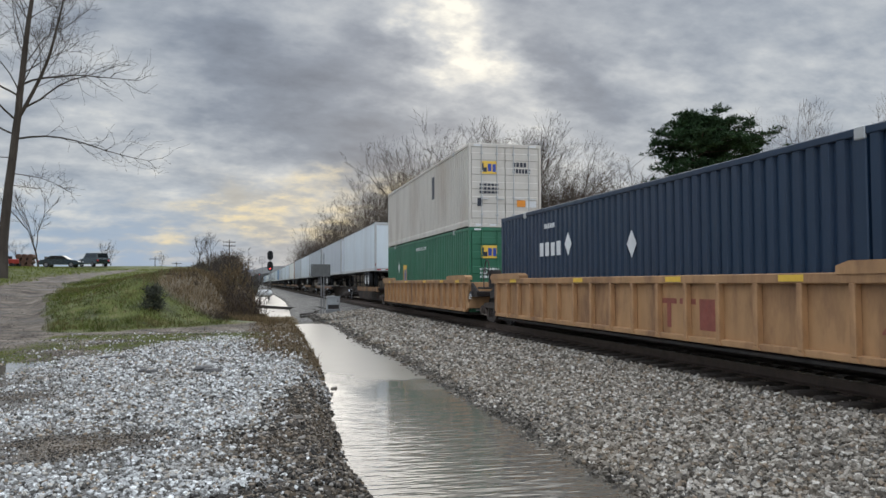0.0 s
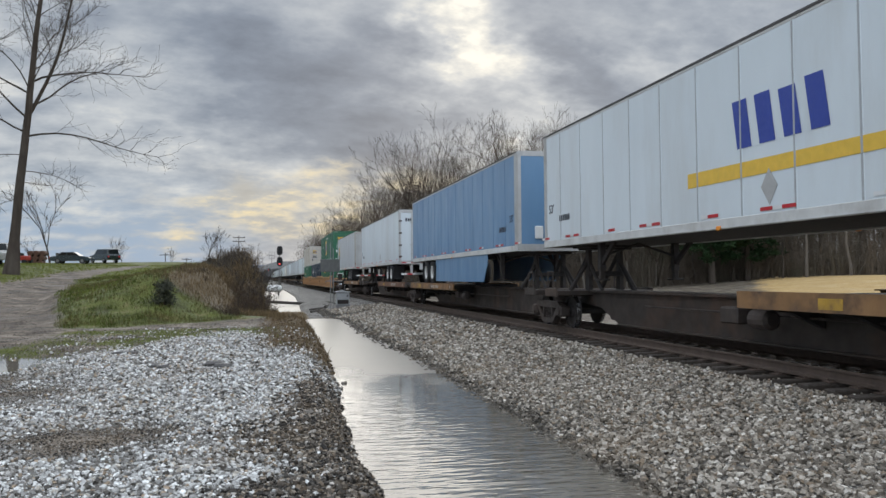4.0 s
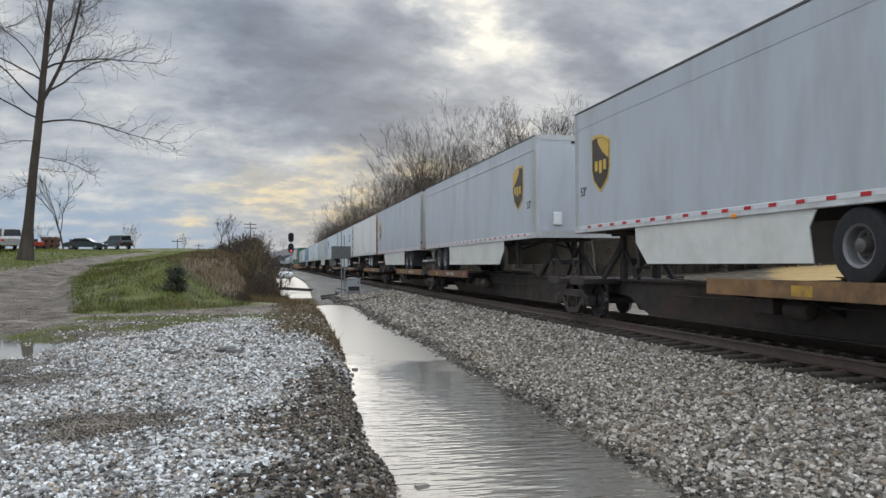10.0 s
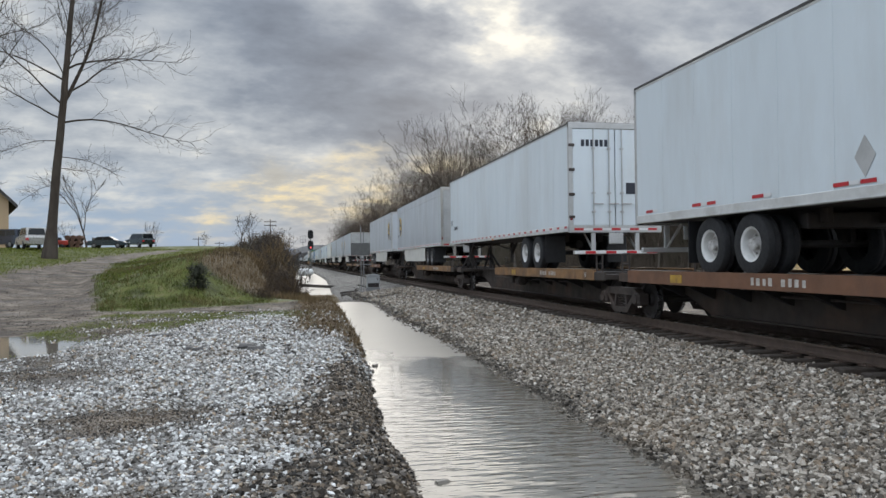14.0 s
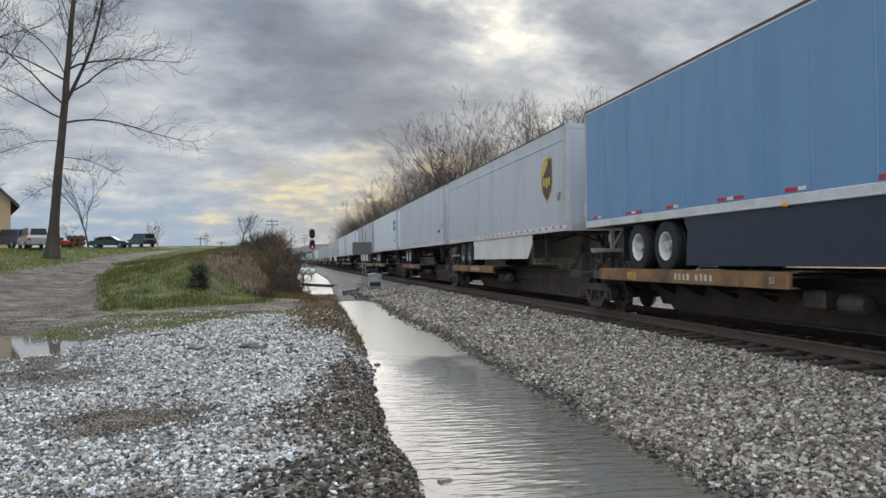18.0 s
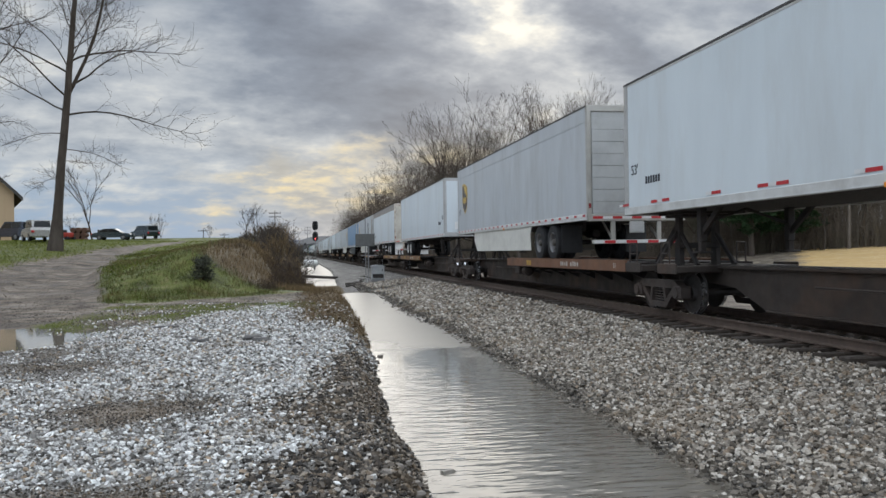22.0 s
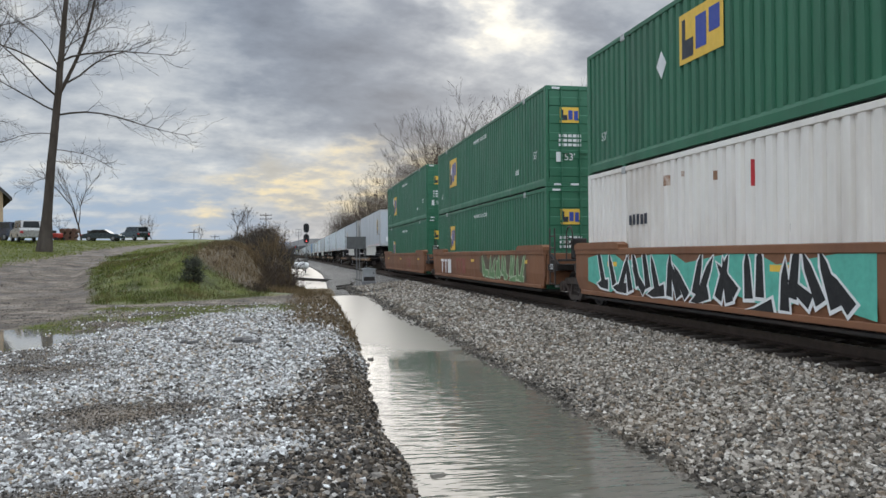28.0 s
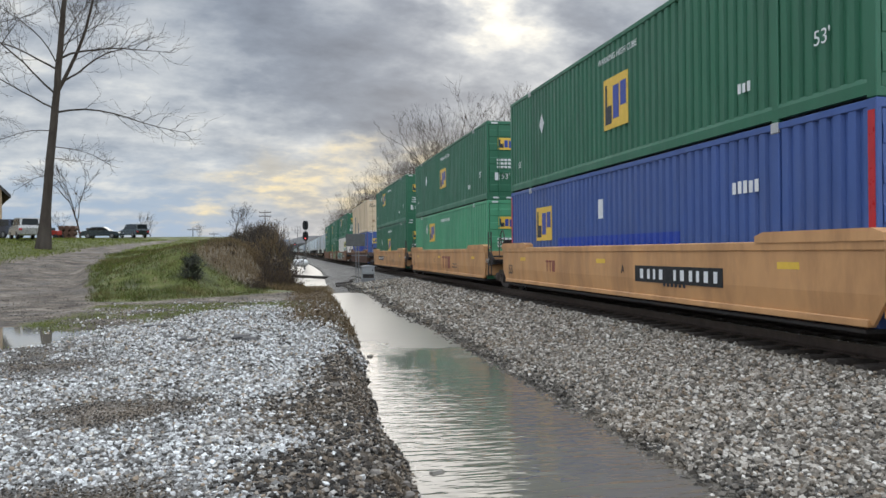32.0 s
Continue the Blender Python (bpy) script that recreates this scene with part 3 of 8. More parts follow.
STENCIL = surface("worn_stencil", (0.45, 0.42, 0.38), 0.6, 0, 0.25, 8)
CASTING = surface("cast_steel", (0.058, 0.046, 0.040), 0.65, 0.3, 0.25, 4.0, (0.09, 0.06, 0.045), 1.5, 0.6, 0.2, 30)
TREAD = surface("polished_tread", (0.55, 0.55, 0.56), 0.25, 1.0, 0.05)
BLACK = surface("black_paint", (0.012, 0.012, 0.013), 0.55, 0, 0.2)
GALV = surface("galvanised_rail", (0.46, 0.46, 0.45), 0.5, 0.3, 0.08, 4, (0.33, 0.31, 0.28), 0.8, 0.5)
TYRE = surface("tyre_rubber", (0.016, 0.016, 0.017), 0.85, 0, 0.2, 8)
RIM = surface("white_rim", (0.62, 0.62, 0.60), 0.45, 0, 0.1, 6, (0.3, 0.26, 0.22), 3, 0.5)
HUB = surface("hub_white", (0.50, 0.49, 0.47), 0.5, 0, 0.12, 6, (0.10, 0.08, 0.065), 7, 0.9)
HUB2 = surface("hub_grey", (0.10, 0.09, 0.08), 0.55, 0.3, 0.2, 6, (0.20, 0.19, 0.18), 4, 0.5)
RIM2 = surface("steel_rim", (0.20, 0.20, 0.20), 0.45, 0.5, 0.1, 6, (0.12, 0.09, 0.07), 3, 0.5)
LENS = surface("dark_red_lens", (0.22, 0.012, 0.014), 0.2, 0, 0.1)
RED = surface("red_tape", (0.46, 0.016, 0.022), 0.35, 0, 0.1)
TAPE = surface("white_tape", (0.66, 0.66, 0.65), 0.35, 0, 0.04)
YELLOW = surface("yellow_paint", (0.74, 0.47, 0.06), 0.5, 0, 0.08)
DULLYELLOW = surface("worn_yellow", (0.50, 0.30, 0.04), 0.6, 0, 0.2, 6, (0.16, 0.09, 0.04), 3, 0.8)
GOLD = surface("gold_emblem", (0.62, 0.40, 0.06), 0.4, 0, 0.05)
UMBER = surface("brown_emblem", (0.032, 0.016, 0.008), 0.4, 0, 0.05)
INK = surface("lettering_dark", (0.018, 0.022, 0.035), 0.5, 0, 0.05)
PALE = surface("lettering_white", (0.72, 0.72, 0.70), 0.5, 0, 0.05)
ROYAL = surface("lettering_blue", (0.025, 0.055, 0.30), 0.45, 0, 0.05)
AZURE = surface("stripe_blue", (0.012, 0.20, 0.42), 0.45, 0, 0.05)
TEAL = surface("lettering_teal", (0.05, 0.26, 0.21), 0.5, 0, 0.05)
SPRAY = surface("spray_red", (0.24, 0.07, 0.05), 0.6, 0, 0.2)
FLOORWOOD = surface("trailer_underside", (0.035, 0.033, 0.03), 0.8, 0, 0.2)
SIGNORANGE = surface("warning_orange", (0.75, 0.26, 0.02), 0.45, 0, 0.06)


def truck(parent, y):
    """A two-axle railway truck: side frames, springs, wheelsets."""
    def frame_side():
        s = Shape()
        x0, x1 = -0.09, 0.09
        s.prism([(-0.98, 0.50), (-0.72, 0.66), (0.72, 0.66), (0.98, 0.50), (0.98, 0.38), (0.70, 0.50), (-0.70, 0.50), (-0.98, 0.38)], "x", x0, x1)
        s.prism([(-0.80, 0.52), (-0.66, 0.52), (-0.30, 0.22), (0.30, 0.22), (0.66, 0.52), (0.80, 0.52), (0.36, 0.10), (-0.36, 0.10)], "x", x0, x1)
        for sy in (-1, 1):
            s.prism([(sy * 0.30, 0.2), (sy * 0.38, 0.2), (sy * 0.30, 0.52), (sy * 0.22, 0.52)], "x", x0, x1)
            s.box((-0.14, sy * 0.89 - 0.14, 0.28), (0.14, sy * 0.89 + 0.14, 0.56), 0.04)
            s.lathe([(-0.17, 0.06), (-0.17, 0.11), (0.1, 0.12)], "x", (0, sy * 0.89, 0.42), 12)
        return s

    def springs():
        s = Shape()
        for yy in (-0.17, 0.0, 0.17):
            for k in range(5):
                z = 0.235 + 0.055 * k
                s.lathe([(z, 0.045), (z + 0.012, 0.07), (z + 0.028, 0.07), (z + 0.04, 0.045)], "z", (0, yy, 0), 10)
        return s

    def wheels():
        s = Shape()
        for sx in (-1, 1):
            s.lathe([(sx * 0.64, 0.10), (sx * 0.66, 0.38), (sx * 0.68, 0.445), (sx * 0.705, 0.445), (sx * 0.71, 0.42), (sx * 0.80, 0.415),
                     (sx * 0.805, 0.36), (sx * 0.765, 0.33), (sx * 0.755, 0.16), (sx * 0.83, 0.13), (sx * 0.83, 0.05)], "x", (0, 0, 0.42), 28)
        s.lathe([(-0.9, 0.075), (0.9, 0.075)], "x", (0, 0, 0.42), 12)
        return s

    def shine():
        s = Shape()
        for sx in (-1, 1):
            s.lathe([(sx * 0.712, 0.38), (sx * 0.712, 0.4225), (sx * 0.798, 0.4175), (sx * 0.798, 0.38)], "x", (0, 0, 0.42), 28, False)
        return s

    tr = part("truck", cached("bolster", lambda: Shape().box((-0.95, -0.2, 0.40), (0.95, 0.2, 0.62), 0.04).box((-0.3, -0.3, 0.55), (0.3, 0.3, 0.74), 0.04), "truck", STEEL),
              None, parent, at=pose(0, y, 0))
    for sx in (-1, 1):
        part("side_frame", cached("sf", frame_side, "side_frame", CASTING), None, tr, at=pose(sx * 1.0, 0, 0))
        part("spring", cached("sp", springs, "spring", CASTING, True), None, tr, at=pose(sx * 1.0, 0, 0))
    for sy in (-0.89, 0.89):
        part("wheelset", cached("ws", wheels, "wheelset", STEEL, True), None, tr, at=pose(0, sy, 0))
        part("wheel_tread", cached("wt", shine, "wheel_tread", TREAD, True), None, tr, "bright worn wheel tread", at=pose(0, sy, 0))
    return tr


def grab(parent, x, y, z0, z1, w=0.36):
    def loop():
        s = Shape()
        for yy in (-w / 2, w / 2):
            s.bar((0, yy, 0), (0, yy, z1 - z0), 0.018)
        s.bar((0, -w / 2, z1 - z0), (0, w / 2, z1 - z0), 0.018)
        s.bar((0, -w / 2, (z1 - z0) * 0.5), (0, w / 2, (z1 - z0) * 0.5), 0.014)
        return s
    part("grab_iron", cached(("grab", round(z1 - z0, 2), w), loop, "grab_iron", CASTING), None, parent, at=pose(x, y, z0))


def spine_car(y, pitch, deck_near, deck_far, nose_low, far_truck, paint, near_truck_off, empty=False, lite=False):
    """One flat platform of a spine car. Its own space starts at its near end; y grows to its far end."""
    t = thing("spine_car", pose(TRACK_X, y, 0), "rusty dark steel spine flatcar platform with ochre wheel decks", "rail car", "spine cars of the train")
    dk = paint

    def sill():
        s = Shape()
        s.prism([(0.5, 0.62), (1.7, 0.54), (2.7, 0.17), (pitch - 2.7, 0.17), (pitch - 1.7, 0.54), (pitch - 0.5, 0.62), (pitch - 0.5, 0.94), (0.5, 0.94)], "x", -0.34, 0.34)
        s.box((-0.46, 0.6, 0.90), (0.46, pitch - 0.6, 0.955), 0.01)
        s.box((-0.44, 2.8, 0.155), (0.44, pitch - 2.8, 0.195), 0.01)
        return s

    part("center_sill", cached(("sill", round(pitch, 1)), sill, "center_sill", SILLPAINT), None, t)
    n = max(2, round((deck_far - deck_near) / 1.3))
    for sx in (-1, 1):
        span = round(deck_far - deck_near, 1)

        def deck():
            s = Shape()
            a, b = (0.40, 1.28)
            x0, x1 = (a, b) if sx > 0 else (-b, -a)
            s.box((x0, 0, 0.955), (x1, span, 1.0), 0.006)
            return s

        def lip():
            poly = [(1.33, 0.80), (1.33, 1.058), (1.17, 1.058), (1.17, 1.035), (1.28, 1.035), (1.28, 0.825), (1.17, 0.825), (1.17, 0.80)]
            return Shape().prism([(sx * a, b) for a, b in poly], "y", 0, span)
        d = part("wheel_deck", cached(("deck", span, sx), deck, "wheel_deck", STEEL), None, t, at=pose(0, deck_near, 0))
        part("side_channel", cached(("lip", span, sx), lip, "side_channel", dk), None, d)
        if lite:
            continue
        part("yellow_marking", cached(("ymark", sx), lambda: Shape().box((sx * 1.332 - 0.004, 0, 0.84), (sx * 1.332 + 0.004, 0.45, 0.99)), "yellow_marking", DULLYELLOW), None, d, at=pose(0, span * 0.72, 0))
        lettering = Shape()
        yy = span * 0.30
        for k in range(9):
            if k == 4:
                continue
            lettering.box((sx * 1.333 - 0.004, yy + 0.16 * k, 0.868), (sx * 1.333 + 0.004, yy + 0.16 * k + 0.07 + 0.016 * (k % 2), 0.975 + 0.008 * (k % 3)))
        part("lettering", cached(("mark", span, sx), lambda: lettering, "lettering", STENCIL), None, d)
        text("size_mark", "53", 0.15, STENCIL, d, pose(sx * 1.334, span * 0.06, 0.92, 90, 0, 90 if sx > 0 else -90))
        for k in range(n):
            yk = deck_near + (deck_far - deck_near) * (k + 0.5) / n

            def bearer():
                s = Shape()
                s.prism([(sx * 0.36, 0.50), (sx * 0.36, 0.955), (sx * 1.26, 0.955), (sx * 1.26, 0.78), (sx * 0.9, 0.74)], "y", -0.06, 0.06)
                return s
            part("cross_bearer", cached(("bearer", sx), bearer, "cross_bearer", STEEL), None, t, at=pose(0, yk, 0))
    # hitch stand that holds the trailer's nose
    hy = nose_low
    hitch_up = not empty

    at_h = pose(0, hy, 0)
    if hitch_up:
        ht = part("hitch", cached("hitch_head", lambda: Shape().box((-0.55, -0.42, 1.96), (0.55, 0.42, 2.04), 0.02), "hitch", STEEL), None, t, at=at_h)
        part("crossbar", cached("hitch_bar", lambda: Shape().box((-0.45, -0.15, 1.3), (0.45, 0.05, 1.42), 0.02), "crossbar", STEEL), None, ht)
        for sx in (-1, 1):
            part("upright", cached(("hitch_up", sx), lambda: Shape().prism([(-0.10, 0.9), (0.14, 0.9), (0.10, 1.98), (-0.06, 1.98)], "x", sx * 0.42 - 0.05, sx * 0.42 + 0.05), "upright", STEEL), None, ht)
            if not lite:
                part("strut", cached(("hitch_a", sx), lambda: Shape().bar((sx * 0.42, 1.15, 0.95), (sx * 0.40, 0.08, 1.85), 0.055), "strut", STEEL), None, ht)
                part("strut", cached(("hitch_b", sx), lambda: Shape().bar((sx * 0.42, -0.75, 0.95), (sx * 0.40, -0.04, 1.6), 0.05), "strut", STEEL), None, ht)
                part("brace", cached(("hitch_c", sx), lambda: Shape().bar((sx * 0.9, 0.1, 0.95), (sx * 0.42, 0.05, 1.7), 0.05), "brace", STEEL), None, ht)
    else:
        ht = part("hitch", cached("hitch_low", lambda: Shape().box((-0.5, -0.7, 0.95), (0.5, 0.5, 1.12), 0.05), "hitch", STEEL), None, t, at=at_h)
        part("hitch_head", cached("hitch_fold", lambda: Shape().prism([(-0.6, 1.1), (0.9, 1.1), (0.7, 1.28), (-0.3, 1.34)], "x", -0.42, 0.42), "hitch_head", STEEL), None, ht)

    def end_step(yc):
        s = Shape()
        s.box((-1.30, yc - 0.42, 0.82), (1.30, yc + 0.42, 0.95), 0.015)
        s.box((-1.32, yc - 0.40, 0.80), (-1.28, yc + 0.40, 1.0), 0.01)
        s.box((1.28, yc - 0.40, 0.80), (1.32, yc + 0.40, 1.0), 0.01)
        return s
    if lite:
        truck(t, near_truck_off)
        MOVING.append((t, y, 0))
        return t
    e = part("end_platform", end_step(0.75), SILLPAINT, t)
    grab(e, -1.28, 0.75, 0.98, 1.42)
    grab(e, 1.28, 0.75, 0.98, 1.42)
    e2 = part("end_platform", end_step(pitch - 0.85), SILLPAINT, t)
    grab(e2, -1.28, pitch - 0.75, 0.98, 1.42)

    def brake():
        s = Shape()
        s.lathe([(0, 0.10), (0.05, 0.16), (0.45, 0.16), (0.5, 0.10)], "y", (-0.78, pitch * 0.5, 0.60), 14)
        s.bar((-0.6, pitch * 0.25, 0.66), (-0.6, pitch * 0.75, 0.66), 0.022)
        s.box((-0.95, pitch * 0.5 + 0.7, 0.5), (-0.5, pitch * 0.5 + 1.2, 0.78), 0.03)
        return s
    part("brake_gear", cached(("brake", round(pitch, 1)), brake, "brake_gear", CASTING), None, t)
    truck(t, near_truck_off)
    if far_truck is not None:
        truck(t, far_truck)
    part("coupler", cached("coupler", lambda: Shape().box((-0.16, -0.9, 0.62), (0.16, 0.6, 0.88), 0.04), "coupler", CASTING), None, t, at=pose(0, 0, 0))
    MOVING.append((t, y, 0))
    return t


def emblem_shield(parent, sx, yc, zc, w=0.98, h=1.32):
    """A brown shield with a gold border, with no lettering."""
    def outline(k):
        a, b = w / 2 * k, h / 2 * k
        return [(-a, b * 0.72), (-a * 0.35, b * 0.92), (a * 0.35, b), (a, b * 0.95), (a, -b * 0.2), (a * 0.8, -b * 0.6), (0, -b), (-a * 0.8, -b * 0.6), (-a, -b * 0.2)]

    def poly(k, d):
        s = Shape()
        s.prism([(p, q) for p, q in outline(k)], "x", sx * (1.300 + d) - 0.002, sx * (1.300 + d) + 0.002)
        return s
    e = part("emblem", cached(("sh", sx, w), lambda: poly(1, 0.006), "emblem", GOLD), None, parent, "gold bordered brown shield emblem", at=pose(0, yc, zc))

    def inner():
        s = Shape()
        o = outline(0.90)
        s.prism(o, "x", sx * 1.310 - 0.002, sx * 1.310 + 0.002)
        return s

    def sweep():
        s = Shape()
        a, b = w / 2 * 0.9, h / 2 * 0.9
        s.prism([(-a, b * 0.70), (-a * 0.35, b * 0.90), (a * 0.35, b * 0.97), (a * 0.2, b * 0.72), (-a * 0.4, b * 0.35), (-a, b * 0.1)], "x", sx * 1.314 - 0.002, sx * 1.314 + 0.002)
        for k in range(3):
            y0 = -a * 0.72 + k * a * 0.52
            s.box((sx * 1.314 - 0.002, y0, -b * (0.38 if k == 1 else 0.28)), (sx * 1.314 + 0.002, y0 + a * 0.34, b * 0.10))
        return s
    part("emblem_field", cached(("shi", sx, w), inner, "emblem_field", UMBER), None, e)
    part("emblem_sweep", cached(("shs", sx, w), sweep, "emblem_sweep", GOLD), None, e)


def bars(sx, y0, z0, n, w, h, gap, slant=0.0, out=1.304):
    """A row of upright blocks that stand for unreadable lettering."""
    s = Shape()
    for k in range(n):
        y = y0 + k * (w + gap)
        hh = h * (1.0 if k % 3 != 1 else 0.94)
        s.prism([(y, z0), (y + w * 0.86, z0), (y + w * 0.86 + slant, z0 + hh), (y + slant, z0 + hh)], "x", sx * out - 0.002, sx * out + 0.002)
    return s


def wheel(parent, sx, y, z, rim):
    def tyres():
        s = Shape()
        for o in (0.0, 0.33):
            xo = sx * (1.27 - o)
            s.lathe([(-sx * 0.26, 0.27), (-sx * 0.27, 0.42), (-sx * 0.24, 0.485), (-sx * 0.20, 0.505), (-sx * 0.14, 0.49), (-sx * 0.12, 0.507), (-sx * 0.06, 0.505),
                     (-sx * 0.02, 0.485), (0, 0.42), (-sx * 0.01, 0.29), (-sx * 0.10, 0.28)], "x", (xo, 0, 0), 30, False)
        return s

    def hub():
        s = Shape()
        s.lathe([(-sx * 0.04, 0.29), (-sx * 0.01, 0.285), (-sx * 0.03, 0.25), (-sx * 0.07, 0.235), (-sx * 0.16, 0.225), (-sx * 0.18, 0.19)], "x", (sx * 1.27, 0, 0), 26, False)
        return s

    def centre():
        s = Shape()
        s.lathe([(-sx * 0.20, 0.23), (-sx * 0.172, 0.225), (-sx * 0.165, 0.10)], "x", (sx * 1.27, 0, 0), 22)
        s.lathe([(-sx * 0.16, 0.10), (-sx * 0.03, 0.095), (-sx * 0.01, 0.06)], "x", (sx * 1.27, 0, 0), 16)
        for k in range(10):
            a = 2 * math.pi * k / 10
            s.lathe([(-sx * 0.16, 0.016), (-sx * 0.125, 0.014)], "x", (sx * 1.27, 0.15 * math.cos(a), 0.15 * math.sin(a)), 6)
        return s
    w = part("wheel", cached(("tyre", sx), tyres, "wheel", TYRE, True), None, parent, at=pose(0, y, z))
    part("rim", cached(("rim", sx), hub, "rim", rim, True), None, w)
    part("hub", cached(("hub", sx), centre, "hub", HUB if rim is RIM else HUB2, True), None, w)


def trailer(y0, y1, style, nose_near, lite=False):
    """A road trailer riding on a platform. In its own space the doors are at y = 0 and the nose at y = length."""
    length = y1 - y0
    zf, zt = style.get("floor", 2.04), style.get("top", 4.92)
    body, wall, doors = style["paint"], style.get("wall", "panel"), style.get("doors", "swing")
    m = pose(TRACK_X, y1, 0, 0, 0, 180) if nose_near else pose(TRACK_X, y0, 0)
    t = thing("semi_trailer", m, style["label"], "trailer", "trailers on the train")
    ln = round(length, 2)
    key = (ln, zf, zt, wall)
    band = style.get("band", 0.0)

    def side(sx):
        def make():
            prof = [(sx * 1.25, 0.06), (sx * 1.297, 0.06)]
            if wall in ("panel", "post", "seam"):
                pitch, half, out = {"panel": (1.22, 0.030, 0.008), "post": (0.61, 0.035, 0.016), "seam": (1.22, 0.010, -0.006)}[wall]
                n = round(ln / pitch)
                for k in range(1, n):
                    y = ln * k / n
                    prof += [(sx * 1.297, y - half), (sx * (1.297 + out), y - half * 0.7), (sx * (1.297 + out), y + half * 0.7), (sx * 1.297, y + half)]
            prof += [(sx * 1.297, ln - 0.12), (sx * 1.25, ln - 0.12)]
            return Shape().prism(prof, "z", zf + 0.16, zt - 0.08 - band)
        return cached(("side", key, sx, band), make, "side_wall", body)

    def rails(sx):
        def low():
            s = Shape()
            x0, x1 = sorted((sx * 1.22, sx * 1.308))
            s.box((x0, 0.05, zf), (x1, ln - 0.08, zf + 0.165), 0.008)
            xl = sx * 1.310
            s.box((xl - 0.004, 0.05, zf + 0.01), (xl + 0.004, ln - 0.08, zf + 0.03), 0.002)
            return s

        def high():
            s = Shape()
            x0, x1 = sorted((sx * 1.22, sx * 1.304))
            s.box((x0, 0.05, zt - 0.085 - band), (x1, ln - 0.08, zt - 0.035), 0.01)
            if band:
                s.box((x0, 0.05, zt - 0.12 - band), (x1 + (0.008 if sx > 0 else 0.0), ln - 0.08, zt - 0.075 - band), 0.006)
            return s
        part("bottom_rail", cached(("lowr", key, sx), low, "bottom_rail", style.get("rail", PALERAIL)), None, t)
        part("top_rail", cached(("hir", key, sx, band), high, "top_rail", style.get("top_paint", PALERAIL)), None, t)

    def joints(sx):
        s = Shape()
        n = round(ln / 1.22)
        for k in range(1, n):
            x0, x1 = sorted((sx * 1.298, sx * 1.3075))
            s.box((x0, ln * k / n - 0.022, zf + 0.165), (x1, ln * k / n + 0.022, zt - 0.09 - band), 0.004)
        return s

    for sx in (-1, 1):
        part("side_wall", side(sx), None, t)
        if wall == "panel" and not lite:
            part("panel_joint", cached(("joint", key, sx, band), lambda: joints(sx), "panel_joint", BLUEJOINT if body is BLUE else JOINT), None, t)
        rails(sx)
        if lite:
            continue
        # reflective tape
        red, wht = Shape(), Shape()
        if style.get("tape", "dense") == "dense":
            step = 0.62
            for k in range(int(ln / step)):
                y = 0.15 + k * step
                red.box((sx * 1.312 - 0.002, y, zf + 0.09), (sx * 1.312 + 0.002, y + 0.18, zf + 0.145))
                wht.box((sx * 1.312 - 0.002, y + 0.184, zf + 0.09), (sx * 1.312 + 0.002, y + step - 0.06, zf + 0.145))
        else:
            step = 1.9
            for k in range(int(ln / step) + 1):
                y = 0.5 + k * step
                red.box((sx * 1.306 - 0.003, y, zf + 0.20), (sx * 1.306 + 0.003, y + 0.30, zf + 0.255))
                if k % 2:
                    red.box((sx * 1.306 - 0.003, y + 0.52, zf + 0.20), (sx * 1.306 + 0.003, y + 0.80, zf + 0.255))
                wht.box((sx * 1.306 - 0.003, y + 0.31, zf + 0.20), (sx * 1.306 + 0.003, y + 0.50, zf + 0.255))
        tk = (key, sx, style.get("tape", "dense"))
        part("red_tape", cached(("rt", tk), lambda: red, "red_tape", RED), None, t)
        part("white_tape", cached(("wt2", tk), lambda: wht, "white_tape", TAPE), None, t)
    # the roof's dark rim stands in for shade above the top rail
    part("roof", cached(("roof", key), lambda: Shape().prism([(-1.309, zt - 0.035), (-1.305, zt + 0.010), (0, zt + 0.03), (1.305, zt + 0.010), (1.309, zt - 0.035)], "y", 0.02, ln - 0.1), "roof", ROOFSHADE), None, t)
    part("floor", cached(("floor", key), lambda: Shape().box((-1.22, 0.05, zf + 0.02), (1.22, ln - 0.1, zf + 0.14), 0.01), "floor", FLOORWOOD), None, t)

    def nose():
        s = Shape()
        s.prism([(-1.30, ln - 0.16), (-1.27, ln - 0.05), (-1.15, ln), (1.15, ln), (1.27, ln - 0.05), (1.30, ln - 0.16), (1.22, ln - 0.2), (-1.22, ln - 0.2)], "z", zf + 0.15, zt - 0.02)
        return s

    def nose_frame():
        s = Shape()
        for z0, z1 in ((zf, zf + 0.2), (zt - 0.14, zt + 0.005)):
            s.prism([(-1.31, ln - 0.18), (-1.28, ln - 0.04), (-1.15, ln + 0.012), (1.15, ln + 0.012), (1.28, ln - 0.04), (1.31, ln - 0.18), (1.2, ln - 0.22), (-1.2, ln - 0.22)], "z", z0, z1)
        for sx in (-1, 1):
            s.prism([(sx * 1.307, ln - 0.30), (sx * 1.307, ln - 0.14), (sx * 1.275, ln - 0.035), (sx * 1.20, ln - 0.0), (sx * 1.18, ln - 0.05), (sx * 1.23, ln - 0.30)], "z", zf + 0.1, zt - 0.02)
        return s
    fr = part("nose_wall", cached(("nose", key), nose, "nose_wall", body, True), None, t)
    part("nose_frame", cached(("nosef", key), nose_frame, "nose_frame", style.get("rail", GALV)), None, fr)
